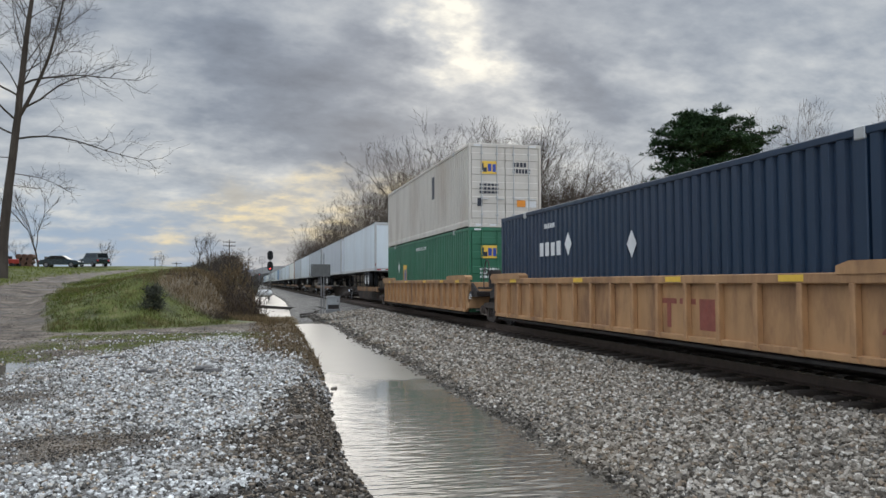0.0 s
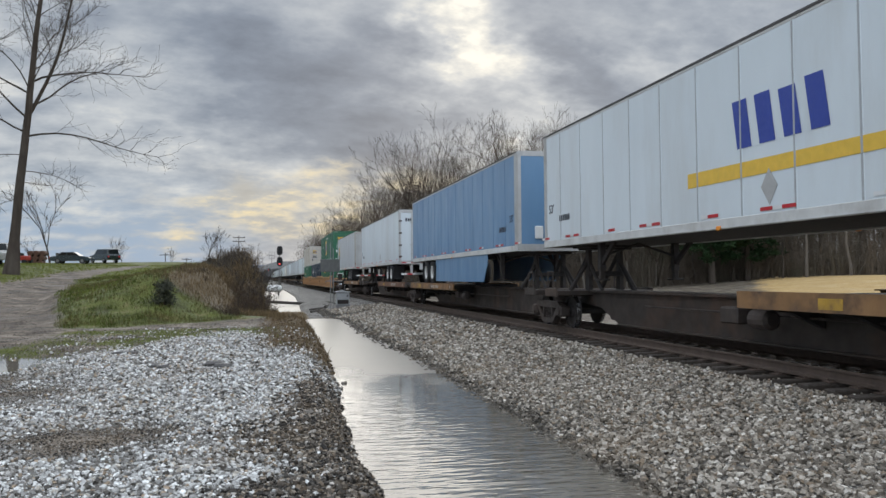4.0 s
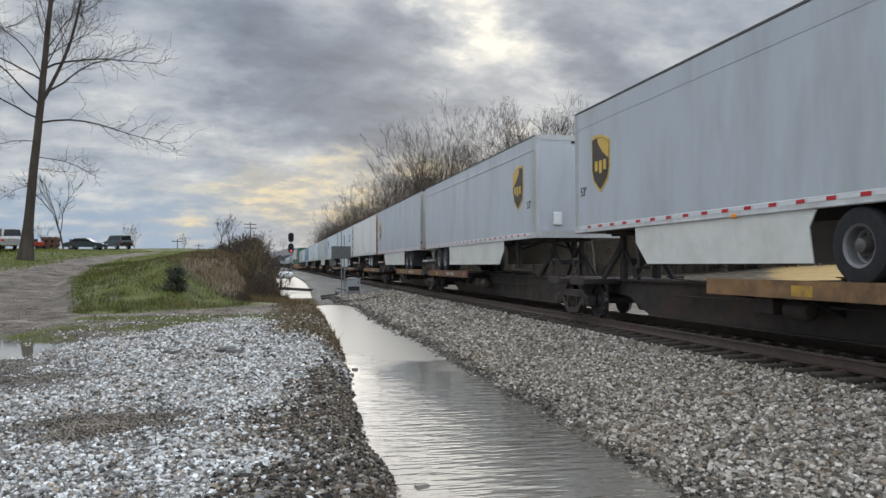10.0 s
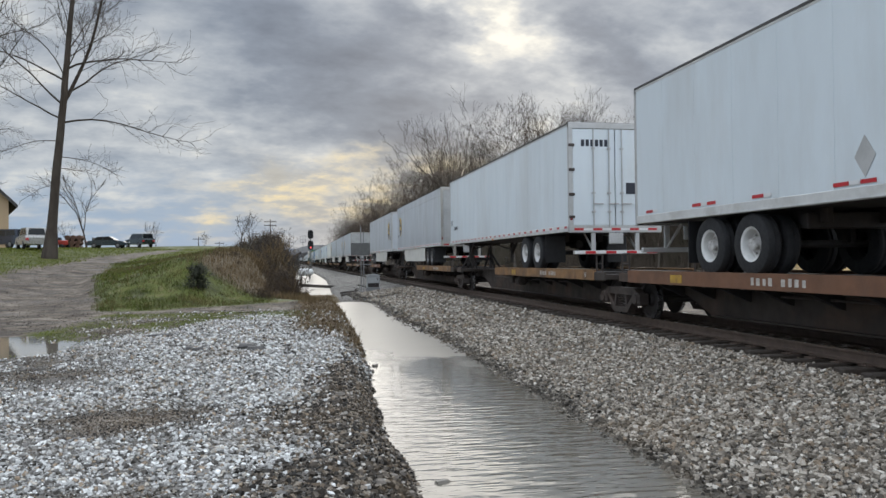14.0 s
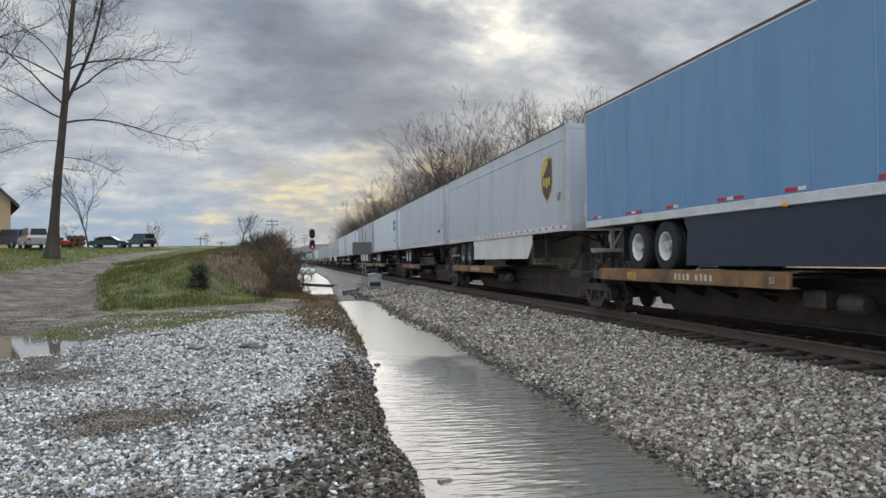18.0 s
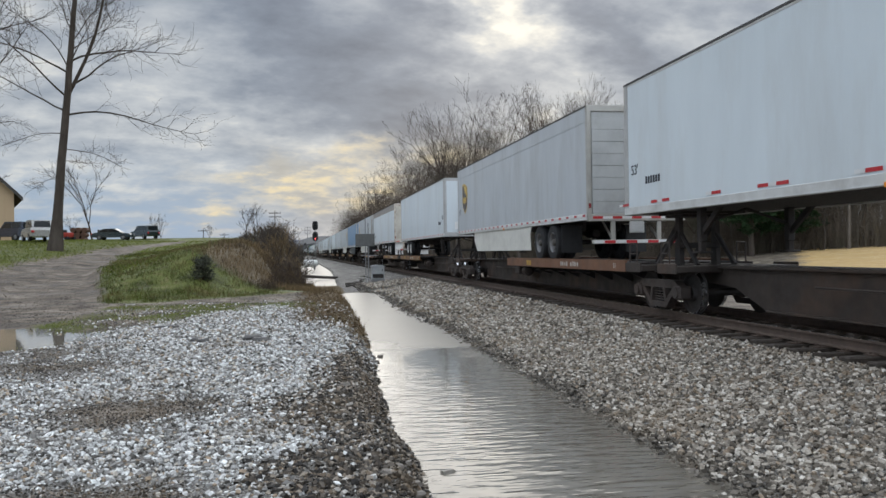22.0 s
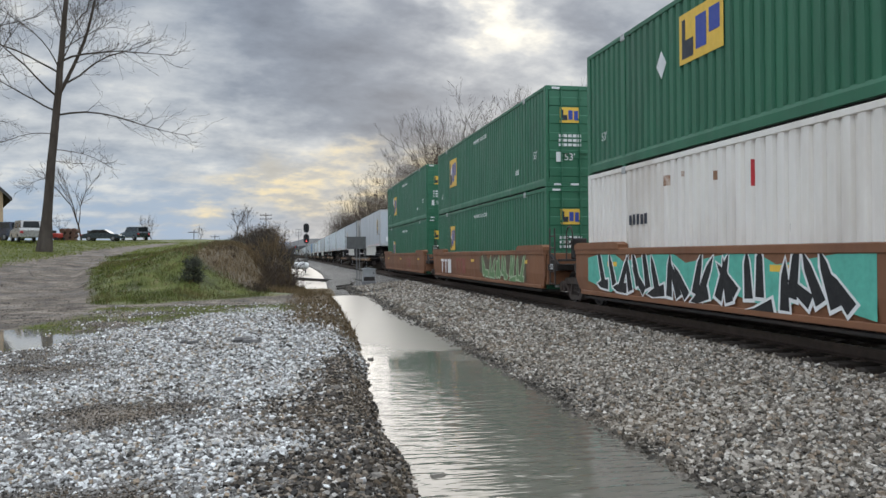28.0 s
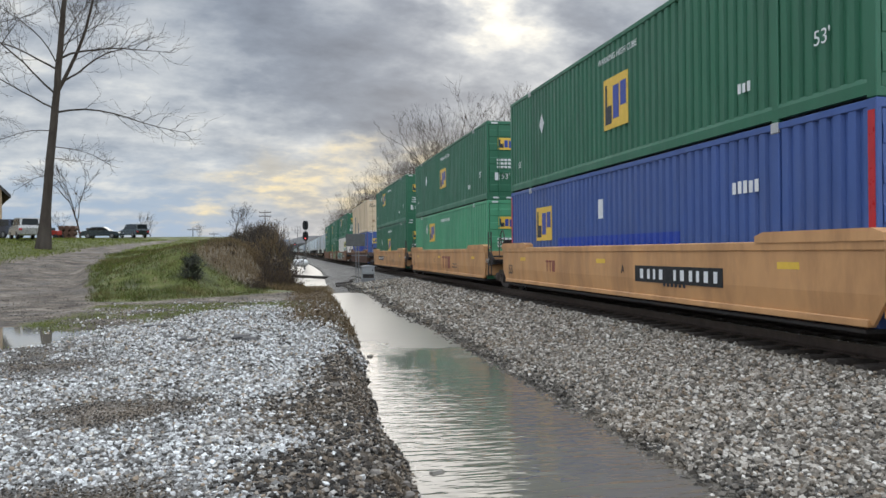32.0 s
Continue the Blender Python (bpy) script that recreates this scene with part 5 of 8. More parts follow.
            part("notice", cached("cnot2", lambda: Shape().box((0.76, -0.01, 0.70), (1.12, -0.004, 0.92)), "notice", TAPE), None, t, "white notice")
        elif kind == "patch":                       # a repainted or stained patch, or a hole's dark inside painted on, on the side: y, z, width, height, material
            _, yb, zb, w, hh, mt = item

            def coat(sx):
                """Follows the folds of the side wall, a hair proud of it."""
                pts, p_ = [], (ln - 0.20) / 57
                for k in range(57):
                    for fr, d in ((0.0, 0.0), (0.50, 0.0), (0.59, 0.056), (0.91, 0.056)):
                        y_ = 0.10 + (k + fr) * p_
                        if yb <= y_ <= yb + w:
                            pts.append((sx * (1.2915 - d), y_))
                pts += [(x_ - sx * 0.002, y_) for x_, y_ in reversed(pts)]
                return Shape().prism(pts, "z", zb, zb + hh)
            for sx in (-1, 1):
                part("paint_or_hole_patch", coat(sx), mt, t)
        elif kind == "doorplate":
            pn = part("name_panel", cached("dnp", lambda: Shape().box((-0.95, -0.014, 2.28), (0.95, -0.003, 2.62), 0.003), "name_panel", GALV), None, t, "framed pale panel with dark lettering")
            q = Shape()
            for k in range(7):
                if k != 2:
                    q.box((-0.62 + 0.18 * k, -0.018, 2.36), (-0.50 + 0.18 * k, -0.0145, 2.54))
            part("lettering", q, INK, pn)
        elif kind == "edge":                        # coloured end posts
            for sx in (-1, 1):
                for yy in (0.0, ln - 0.16):
                    part("post_stripe", cached(("pst", sx), lambda: Shape().box((sx * 1.304 - 0.003, 0.02, 0.1), (sx * 1.304 + 0.003, 0.14, h - 0.15)), "post_stripe", item[1]), None, t, at=pose(0, yy, 0))
    MOVING.append((t, y0, 0))
    return t


def well_car(y, pitch, box_near, paint, ribs, near_truck, far_truck=None, chord=None, deco=(), ladder=False):
    """One well of a double-stack car, from its near end, with the truck under that end."""
    lbl = {"car_faded_orange": "faded orange ribbed steel well car", "car_maroon": "rusty maroon ribbed steel well car",
           "car_brown": "brown steel well car with spray-painted graffiti", "car_orange": "orange smooth-sided steel well car"}[paint.name]
    t = thing("well_car", pose(TRACK_X, y, 0), lbl + " on the railway track", "rail car", "well cars of the train")
    a, b = box_near - y - 0.35, box_near - y + 16.5
    ln = round(b - a, 2)
    for sx in (-1, 1):
        def plate():
            s = Shape()
            xo = sx * (1.395 if ribs else 1.47)
            top, low = 1.30, 0.36
            if not ribs:
                lean = lambda z: xo - sx * 0.045 * max(0.0, 0.74 - z) / 0.38
                outline = [(a, top), (b, top), (b, 0.74), (b, low + 0.32), (b - 0.25, low), (a + 0.25, low), (a, low + 0.32), (a, 0.74)]
                vs = [(lean(z) + o, yy, z) for o in (-0.025, 0.025) for yy, z in outline]
                fs = [(0, 1, 2, 7), (7, 2, 3, 4, 5, 6), (8, 15, 10, 9), (15, 14, 13, 12, 11, 10)] + [(i, 8 + i, 8 + (i + 1) % 8, (i + 1) % 8) for i in range(8)]
                return s.add(vs, fs)
            s.prism([(a + 0.25, low), (b - 0.25, low), (b, low + 0.32), (b, top), (a, top), (a, low + 0.32)], "x", xo - 0.025, xo + 0.025)
            return s
        w = part("side_wall", cached(("wp", round(a, 2), ln, sx, ribs), plate, "side_wall", paint), None, t)

        def chord_bar():
            s = Shape()
            x0, x1 = sorted((sx * 1.36, sx * 1.52))
            s.box((x0, a, 1.28), (x1, b, 1.42), 0.014)
            return s

        def sill_bar():
            s = Shape()
            x0, x1 = sorted((sx * 1.36, sx * 1.50))
            s.box((x0, a + 0.3, 0.33), (x1, b - 0.3, 0.43), 0.012)
            return s
        part("top_chord", cached(("wtc", round(a, 2), ln, sx), chord_bar, "top_chord", chord or paint), None, w)
        part("bottom_sill", cached(("wbs", round(a, 2), ln, sx), sill_bar, "bottom_sill", paint), None, w)
        if ribs:
            n = 18
            for k in range(n):
                yk = a + 0.5 + (ln - 1.0) * k / (n - 1)

                def rib():
                    s = Shape()
                    x0, x1 = sorted((sx * 1.415, sx * 1.525))
                    s.box((x0, -0.05, 0.40), (x1, 0.05, 1.29), 0.012)
                    s.prism([(-0.05, 0.40), (0.05, 0.40), (0.09, 0.34), (-0.09, 0.34)], "x", x0, x1 - 0.002 if sx > 0 else x1)
                    return s
                part("rib", cached(("rib", sx), rib, "rib", paint), None, w, at=pose(0, yk, 0))
            for yk in (0.9, 3.2, 6.2, 10.2, 14.6):
                part("yellow_marking", cached(("wym", sx), lambda: Shape().box((sx * 1.522 - 0.003, 0, 1.31), (sx * 1.522 + 0.003, 0.5, 1.40)), "yellow_marking", YELLOW), None, w, at=pose(0, a + yk, 0))
        else:
            for yk in (1.6, 8.4, 14.4):
                part("yellow_marking", cached(("wym2", sx), lambda: Shape().box((sx * 1.497 - 0.003, 0, 1.02), (sx * 1.497 + 0.003, 0.5, 1.12)), "yellow_marking", YELLOW), None, w, at=pose(0, a + yk, 0))
            part("load_stencil", cached(("wst", sx), lambda: bars(sx, 0, 0.62, 6, 0.10, 0.06, 0.05, 0, 1.497).add(*(lambda q: (q.v, q.f))(bars(sx, 0, 0.76, 7, 0.09, 0.05, 0.05, 0, 1.497))), "load_stencil", INK), None, w, at=pose(0, a + 4.8, 0))
        # raised saddle over each end
        for yk in (a - 0.02, b - 2.6):
            def saddle():
                s = Shape()
                x0, x1 = sorted((sx * 1.30, sx * 1.54))
                s.prism([(0, 1.40), (2.62, 1.40), (2.62, 1.50), (2.4, 1.56), (0.2, 1.56), (0, 1.50)], "x", x0, x1)
                return s
            part("saddle", cached(("sad", sx), saddle, "saddle", chord or paint), None, w, at=pose(0, yk, 0))
    part("well_floor", cached(("wf", round(a, 2), ln), lambda: Shape().box((-1.44, a + 0.4, 0.24), (1.44, b - 0.4, 0.30), 0.01), "well_floor", STEEL), None, t)
    for yk, nm in ((a, "n"), (b - 0.12, "f")):
        part("bulkhead", cached(("wb", ), lambda: Shape().box((-1.42, 0, 0.45), (1.42, 0.12, 1.32), 0.015), "bulkhead", paint), None, t, at=pose(0, yk, 0))

    def end_frame(y0_, y1_):
        def make():
            s = Shape()
            s.box((-0.42, min(y0_, y1_), 0.70), (0.42, max(y0_, y1_), 1.12), 0.03)
            s.box((-1.40, y0_ - 0.28, 0.84), (1.40, y0_ + 0.28, 1.02), 0.02)
            for sx in (-1, 1):
                s.prism([(y0_, 0.84), (y0_, 1.3), (y0_ + (y1_ - y0_) * 0.5, 1.02), (y0_ + (y1_ - y0_) * 0.5, 0.84)], "x", sx * 1.30 - 0.04, sx * 1.30 + 0.04)
            return s
        return make
    part("end_frame", end_frame(a, 0.05)(), STEEL, t)
    part("end_frame", end_frame(b, pitch - 0.05)(), STEEL, t)
    if ladder:
        def rungs():
            s = Shape()
            for yy in (-0.2, 0.2):
                s.bar((0, yy, 0.45), (0, yy, 2.0), 0.022)
            for k in range(5):
                s.bar((0, -0.2, 0.5 + 0.32 * k), (0, 0.2, 0.5 + 0.32 * k), 0.016)
            return s
        for sx in (-1, 1):
            part("ladder", cached("lad", rungs, "ladder", CASTING), None, t, at=pose(sx * 1.45, a - 0.55, 0))
    truck(t, near_truck)
    if far_truck is not None:
        truck(t, far_truck)
    for item in deco:
        if item[0] == "text":
            _, words, yk, zk, size, mt = item
            for sx in (-1, 1):
                text("size_mark", words, size, mt, t, pose(sx * 1.502, yk, zk, 90, 0, 90 if sx > 0 else -90))
        elif item[0] == "mark":                     # a spray or paint mark of plain strokes
            _, yk, zk, w, hh, mt = item
            for sx in (-1, 1):
                q = Shape()
                o = sx * (1.424 if ribs else 1.500)
                for k in range(3):
                    y0_ = w * k / 3
                    q.box((o - 0.003, y0_, hh * (0.82 if k != (2 if sx > 0 else 0) else 0.0)), (o + 0.003, y0_ + w * 0.27, hh))
                    if k != (2 if sx > 0 else 0):
                        q.box((o - 0.0025, y0_ + w * 0.10, 0), (o + 0.0025, y0_ + w * 0.17, hh * 0.82))
                part("paint_mark", q, mt, t, at=pose(0, yk, zk))
        elif item[0] == "plate":                    # a dark number panel with white bars
            _, yk, zk, w, hh = item
            for sx in (-1, 1):
                pn = part("number_panel", cached(("np", sx, w), lambda: Shape().box((sx * 1.499 - 0.003, 0, 0), (sx * 1.499 + 0.003, w, hh)), "number_panel", BLACK), None, t, at=pose(0, yk, zk))
                q = Shape()
                for k in range(11):
                    if k == 6 and sx < 0 or k == 4 and sx > 0:
                        continue
                    y0_ = w * (0.05 + 0.083 * k)
                    q.box((sx * 1.504 - 0.002, y0_ + w * 0.006 * (k % 3), hh * 0.20), (sx * 1.504 + 0.002, y0_ + w * (0.034 + 0.006 * ((k * 5) % 3)), hh * 0.80))
                part("number_marking", cached(("npb", sx, w), lambda: q, "number_marking", PALE), None, pn)
        elif item[0] == "graffiti":
            _, yk, zk, w, hh, cols, seed = item
            rnd = random.Random(seed)
            o = -1.4985
            back = Shape()
            m_ = 14
            back.prism([(w * k / m_, hh * (0.05 + 0.22 * ((k * 7) % 3) / 2)) for k in range(m_ + 1)] + [(w * k / m_, hh * (0.98 - 0.24 * ((k * 5) % 4) / 3)) for k in range(m_, -1, -1)], "x", o - 0.001, o + 0.001)
            g = part("graffiti", back, cols[0], t, "angular spray-painted graffiti", at=pose(0, yk, zk))
            lines, n = [], int(w * 3.2)
            for k in range(n):
                y0_ = w * (0.04 + 0.88 * (k + rnd.random() * 0.5) / n)
                z0_ = hh * rnd.uniform(0.06, 0.26)
                an = rnd.uniform(-0.6, 0.6) + (1.57 if k % 3 else 0.3)
                lines.append((y0_, z0_, hh * rnd.uniform(0.62, 0.86) * (1.0 if k % 3 else 0.8), an))
            for ci, col in enumerate(cols[1:]):
                q = Shape()
                for k, (y0_, z0_, le, an) in enumerate(lines):
                    th = hh * (0.165 if ci == 0 else 0.115)
                    dy, dz = math.cos(an), math.sin(an)
                    grow_ = 0.06 * hh if ci == 0 else 0.0
                    le_ = le + grow_
                    pts = [(y0_ - dz * th - dy * grow_, z0_ + dy * th - dz * grow_), (y0_ + dz * th - dy * grow_, z0_ - dy * th - dz * grow_), (y0_ + dy * le_ * 0.8 + dz * th * 0.8, z0_ + dz * le_ * 0.8 - dy * th * 0.8),
                           (y0_ + dy * le_ * 1.2, z0_ + dz * le_ * 1.2), (y0_ + dy * le_ * 0.8 - dz * th * 0.6, z0_ + dz * le_ * 0.8 + dy * th * 0.6)]
                    pts = [(min(max(p, 0.02), w - 0.02), min(max(r_, 0.02), hh - 0.02)) for p, r_ in pts]
                    d = 0.0012 * (ci + 1) + 0.00002 * k
                    q.prism(pts, "x", o - d - 0.0006, o - d)
                part("graffiti_stroke", q, col, g)
        elif item[0] == "spot":                     # a round spray mark, red over white
            _, yk, zk, r_ = item
            ring = [(r_ * math.cos(k * math.pi / 9), r_ * math.sin(k * math.pi / 9)) for k in range(18)]
            sp = part("spray_mark", Shape().prism(ring, "x", -1.4265, -1.4215), PALE, t, "round white and red spray mark", at=pose(0, yk, zk))
            part("spray_fill", Shape().prism([(p * 0.86, q_ * 0.86 - r_ * 0.1) for p, q_ in ring if q_ < r_ * 0.6], "x", -1.4290, -1.4268), SPRAYRED, sp, "faded red spray")
    # brake stand and walkway over the near end
    ym = max(0.55, a * 0.45)
    part("walkway", cached("wlk", lambda: Shape().box((-1.25, -0.32, 1.10), (1.25, 0.32, 1.16), 0.01), "walkway", STEEL), None, t, at=pose(0, ym, 0))
    bs = part("brake_stand", cached("bst", lambda: Shape().box((-0.95, -0.08, 1.15), (-0.55, 0.10, 1.72), 0.03), "brake_stand", STEEL), None, t, at=pose(0, ym, 0))
    part("brake_wheel", cached("bwh", lambda: Shape().lathe([(-0.02, 0.23), (0.0, 0.27), (0.02, 0.23), (0.0, 0.21), (-0.02, 0.23)], "x", (-1.02, 0.0, 1.80), 20, False), "brake_wheel", CASTING), None, bs)
    part("handrail", cached("whr", lambda: Shape().bar((-1.22, -0.3, 1.15), (-1.22, -0.3, 1.75), 0.018).bar((-1.22, -0.3, 1.75), (-0.95, 0.0, 1.70), 0.018), "handrail", CASTING), None, t, at=pose(0, ym, 0))
    MOVING.append((t, y, 0))
    return t


# ---- the consist, front to back, as it lies along the track at the start ----
SHIELD = dict(paint=GREY, wall="smooth", band=0.30, top_paint=GREY, emblem="shield", tape="dense", skirt_low=False, skirt=surface("skirt_white", (0.64, 0.625, 0.57), 0.5, 0, 0.08, 2, (0.4, 0.38, 0.34), 0.8, 0.4),
              label="grey semi-trailer with brown and gold shield on spine car", number=0)
SHIELD_ROLL = dict(SHIELD, doors="roll", door_paint=surface("door_grey", (0.40, 0.405, 0.395), 0.5, 0, 0.08, 2, (0.27, 0.265, 0.25), 0.9, 0.7), rframe=STAINLESS)
PLATE = dict(paint=WHITE, wall="panel", tape="sparse", rim="white", placard=True, label="white panelled semi-trailer with red tape, riding on a spine car", door_bars=True, nose_bars=True)
SMOOTH = dict(paint=WHITE, wall="seam", tape="dense", rim="white", label="smooth white semi-trailer riding on a spine car", size=True, nose_bars=True)
OLD = dict(paint=WHITE, wall="smooth", tape="dense", rim="white", doors="roll", door_paint=surface("dirty_white", (0.56, 0.53, 0.46), 0.6, 0, 0.1, 3, (0.25, 0.2, 0.15), 1.5, 0.6),
           rframe=surface("rusty_white", (0.55, 0.50, 0.42), 0.6, 0, 0.15, 4, (0.20, 0.09, 0.05), 2.5, 0.8), flap=PALE, flap_at=0.12, band=0.34, top_paint=surface("weathered_top_rail", (0.33, 0.30, 0.265), 0.55, 0.2, 0.1, 3, (0.22, 0.19, 0.16), 1.0, 0.6), label="old white semi-trailer with dirty roll-up door on spine car", number=4)
SKY = dict(paint=BLUE, wall="panel", tape="sparse", rim="white", label="light blue semi-trailer with aluminium corners on a spine car", skirt=BLUE, size=True)
SKY2 = dict(SKY, skirt=surface("navy_skirt", (0.02, 0.028, 0.045), 0.5), label="light blue semi-trailer with dark skirts on a spine car")
RIBBED = dict(paint=SILVER, wall="post", tape="sparse", rim="white", placard=True, rframe=surface("rust_orange_frame", (0.34, 0.16, 0.07), 0.6, 0, 0.2, 4, (0.45, 0.42, 0.36), 2, 0.6),
              label="weathered silver ribbed semi-trailer with rusty door frame")
SLANT = dict(SMOOTH, tape="sparse", emblem="slant", skirt=surface("dark_skirt", (0.015, 0.017, 0.022), 0.35), label="white semi-trailer with slanted blue marks and a stripe", number=8)
STRIPE = dict(PLATE, emblem="stripe", label="white semi-trailer with blue marks and a yellow stripe")
WORDS = dict(SMOOTH, emblem="words", ink=ROYAL, skirt=WHITE, label="white semi-trailer with blue lettering and white skirts", door_bars=True)
GREENWORDS = dict(PLATE, wall="smooth", emblem="words", ink=TEAL, word_at=4.6, label="white semi-trailer with green lettering on a spine car", door_bars=True)
GREYPLATE = dict(PLATE, paint=surface("trailer_pale_grey", (0.50, 0.525, 0.55), 0.42, 0, 0.05, 1.2, (0.40, 0.41, 0.41), 0.6, 0.4, 0.04, 25, (1, 1, 0.25)), label="pale grey panelled semi-trailer with red tape on a spine car")

ROAD = [(-31.8, -18.0, dict(SHIELD_ROLL, skirt=None, size=False, axle=3.0), False), (-52.1, -36.0, dict(PLATE, wall="seam"), False), (-72.0, -56.0, SKY, True),
        (-90.2, -74.05, STRIPE, False), (-108.0, -91.8, dict(PLATE, emblem="words", ink=TEAL, word_at=13.0), True), (-125.6, -109.5, SHIELD, True),
        (-144.0, -127.9, SLANT, False), (-161.1, -145.0, WORDS, False), (-178.3, -162.1, RIBBED, False), (-195.2, -179.0, SHIELD_ROLL, False),
        (-212.7, -196.6, SHIELD, True), (-229.1, -215.5, SHIELD_ROLL, False), (-250.6, -233.5, None, True), (-269.6, -253.45, SHIELD, True),
        (-289.1, -272.9, SHIELD_ROLL, False), (-307.2, -291.2, dict(SMOOTH, door_bars=True), False), (-327.5, -311.3, dict(PLATE, wall="seam"), True),
        (-347.2, -331.0, SHIELD_ROLL, False), (-365.2, -349.0, dict(SMOOTH, emblem="words", ink=ROYAL, word_at=14.2), True), (-383.0, -367.0, GREYPLATE, True),
        (-400.3, -384.1, SHIELD, True), (-417.9, -401.7, SKY2, True), (-436.7, -420.6, SHIELD_ROLL, False), (-455.45, -439.4, OLD, False),
        (-475.7, -459.4, dict(SMOOTH, number=6), True), (-495.0, -478.85, SHIELD_ROLL, False), (-513.2, -497.2, GREENWORDS, False),
        (-533.5, -517.4, PLATE, True), (-552.8, -536.6, PLATE, False), (-571.4, -555.3, SHIELD_ROLL, False), (-591.6, -575.45, SHIELD, True)]
COUPLED = {5, 11, 16, 24, 27}     # behind these the cars are coupled, with a truck each


def lay_spine(road, front_end, front_truck, tail):
    """Platforms under a run of trailers; front_end and tail are where the run begins and ends."""
    cuts = [front_end]
    for (n0, _f0, _s0, nose0), (_n1, f1, _s1, nose1) in zip(road, road[1:]):
        cuts.append((n0 + f1) / 2 + (-2.3 if (not nose0 and not nose1) else -0.7))
    cuts.append(tail)
    for i, (near, far, style, nose) in enumerate(road):
        y0, y1 = cuts[i + 1], cuts[i]
        if nose:
            d0, d1, hitch = far - 8.2, min(far + 0.4, y1 - 0.9), near + 0.9
        else:
            d0, d1, hitch = max(near - 2.3, y0 + 1.0), near + 7.6, far - 0.9
        paint = (DECK, surface("deck_rust", (0.16, 0.075, 0.04), 0.65, 0, 0.2, 2, (0.08, 0.045, 0.03), 0.9, 0.7, 0.15, 25), DECK)[i % 3]
        pair_here, pair_ahead = i in COUPLED and road is ROAD, (i - 1) in COUPLED and road is ROAD
        ft = y1 - y0 - 1.35 if pair_ahead or (i == 0 and front_truck) else None
        spine_car(y0, y1 - y0, d0 - y0, d1 - y0, hitch - y0, ft, paint, 1.35 if pair_here else 0.0, style is None, road is AHEAD)
        if style:
            trailer(near, far, style, nose, road is AHEAD)


# cars that are already far up the line when the clip starts
AHEAD = []
STYLES = [dict(SMOOTH), GREYPLATE, SHIELD, PLATE, SHIELD_ROLL, RIBBED, PLATE, dict(SMOOTH), SHIELD, SKY, PLATE, SHIELD_ROLL]
for k in range(24):
    AHEAD.append((46.6 + 18.2 * k, 62.75 + 18.2 * k, STYLES[k % 12], k % 3 == 1))
AHEAD.reverse()
lay_spine(AHEAD, AHEAD[0][1] + 1.5, True, 44.6)
lay_spine(ROAD, -16.4, True, -593.3)

GREEN_LABEL = "green corrugated container with yellow emblem panel"


def emp(yp, zp, w, h, extra=(), dia=(13.0, 1.75)):
    return (("panel", yp, zp, w, h), ("doorpanel",), ("doorbars", PALE), ("size", PALE), ("diamond", *dia, TAPE), ("words", "WARNING HIGH CUBE", 7.8, 2.46, 0.20, PALE),
            ("doordiamond",), ("bars", 2.7, 0.62, 3, 0.1, 0.16, PALE), *extra)


LOW, HIGH = 0.305, 3.195
# ribbed faded-orange set
well_car(23.85, 19.75, 25.65, FADED, True, 0.0, 18.4, deco=(("text", "125", 1.0, 0.85, 0.22, PALE),))
container(25.65, LOW, GREEN, GREEN_LABEL, emp(11.0, 0.55, 0.9, 1.3))
container(25.65, HIGH, BEIGE, "dirty white ribbed shipping container stacked on a green one", (("doorpanel",), ("doorbars", INK), ("bars", 5.2, 1.5, 1, 0.5, 0.9, INK)))
well_car(4.5, 19.35, 5.95, FADED, True, 0.0, deco=(("mark", 6.41, 0.53, 1.8, 0.5, SPRAY), ("text", "40", 2.9, 0.72, 0.26, SPRAY)))
container(5.95, LOW, NAVY, "navy blue corrugated container with white marks in a well car",
          (("bars", 11.62, 1.66, 4, 0.29, 0.34, PALE), ("diamond", 11.15, 1.9, PALE), ("diamond", 8.0, 1.75, TAPE), ("bars", 12.0, 2.35, 6, 0.09, 0.12, PALE), ("size", PALE), ("bars", 0.8, 1.8, 3, 0.2, 0.3, PALE)))
well_car(-15.5, 20.0, -13.0, FADED, True, 1.1, chord=None, ladder=True, deco=(("plate", 9.0, 0.75, 1.5, 0.2),))
container(-13.0, LOW, GREEN, GREEN_LABEL, emp(10.1, 1.58, 1.4, 0.84))
container(-13.0, HIGH, GREEN, GREEN_LABEL + ", stacked on another", emp(8.0, 0.72, 1.8, 1.5))
# brown set with graffiti
well_car(-614.7, 20.2, -613.0, BROWN, False, 0.0, 18.7, deco=(("mark", 6.0, 0.6, 1.7, 0.5, SPRAY),))
container(-613.0, LOW, GREEN, GREEN_LABEL, emp(12.2, 0.75, 0.95, 1.15))
container(-613.0, HIGH, GREEN, GREEN_LABEL + ", stacked on another", emp(11.5, 0.8, 1.2, 1.2))
TAGGREEN = surface("spray_green", (0.13, 0.24, 0.10), 0.55, 0, 0.15)
TAGDARK = surface("spray_dark_green", (0.10, 0.075, 0.045), 0.6, 0, 0.2)
TAGPALE = surface("spray_pale_green", (0.42, 0.50, 0.33), 0.55, 0, 0.15)
RUSTSPOT = surface("rust_spot", (0.34, 0.19, 0.11), 0.7, 0, 0.3, 6, (0.7, 0.66, 0.6), 3, 0.8)
SPRAYRED = surface("spray_bright_red", (0.42, 0.08, 0.08), 0.6, 0, 0.25)
TAGTEAL = surface("spray_teal", (0.10, 0.42, 0.32), 0.55, 0, 0.15)
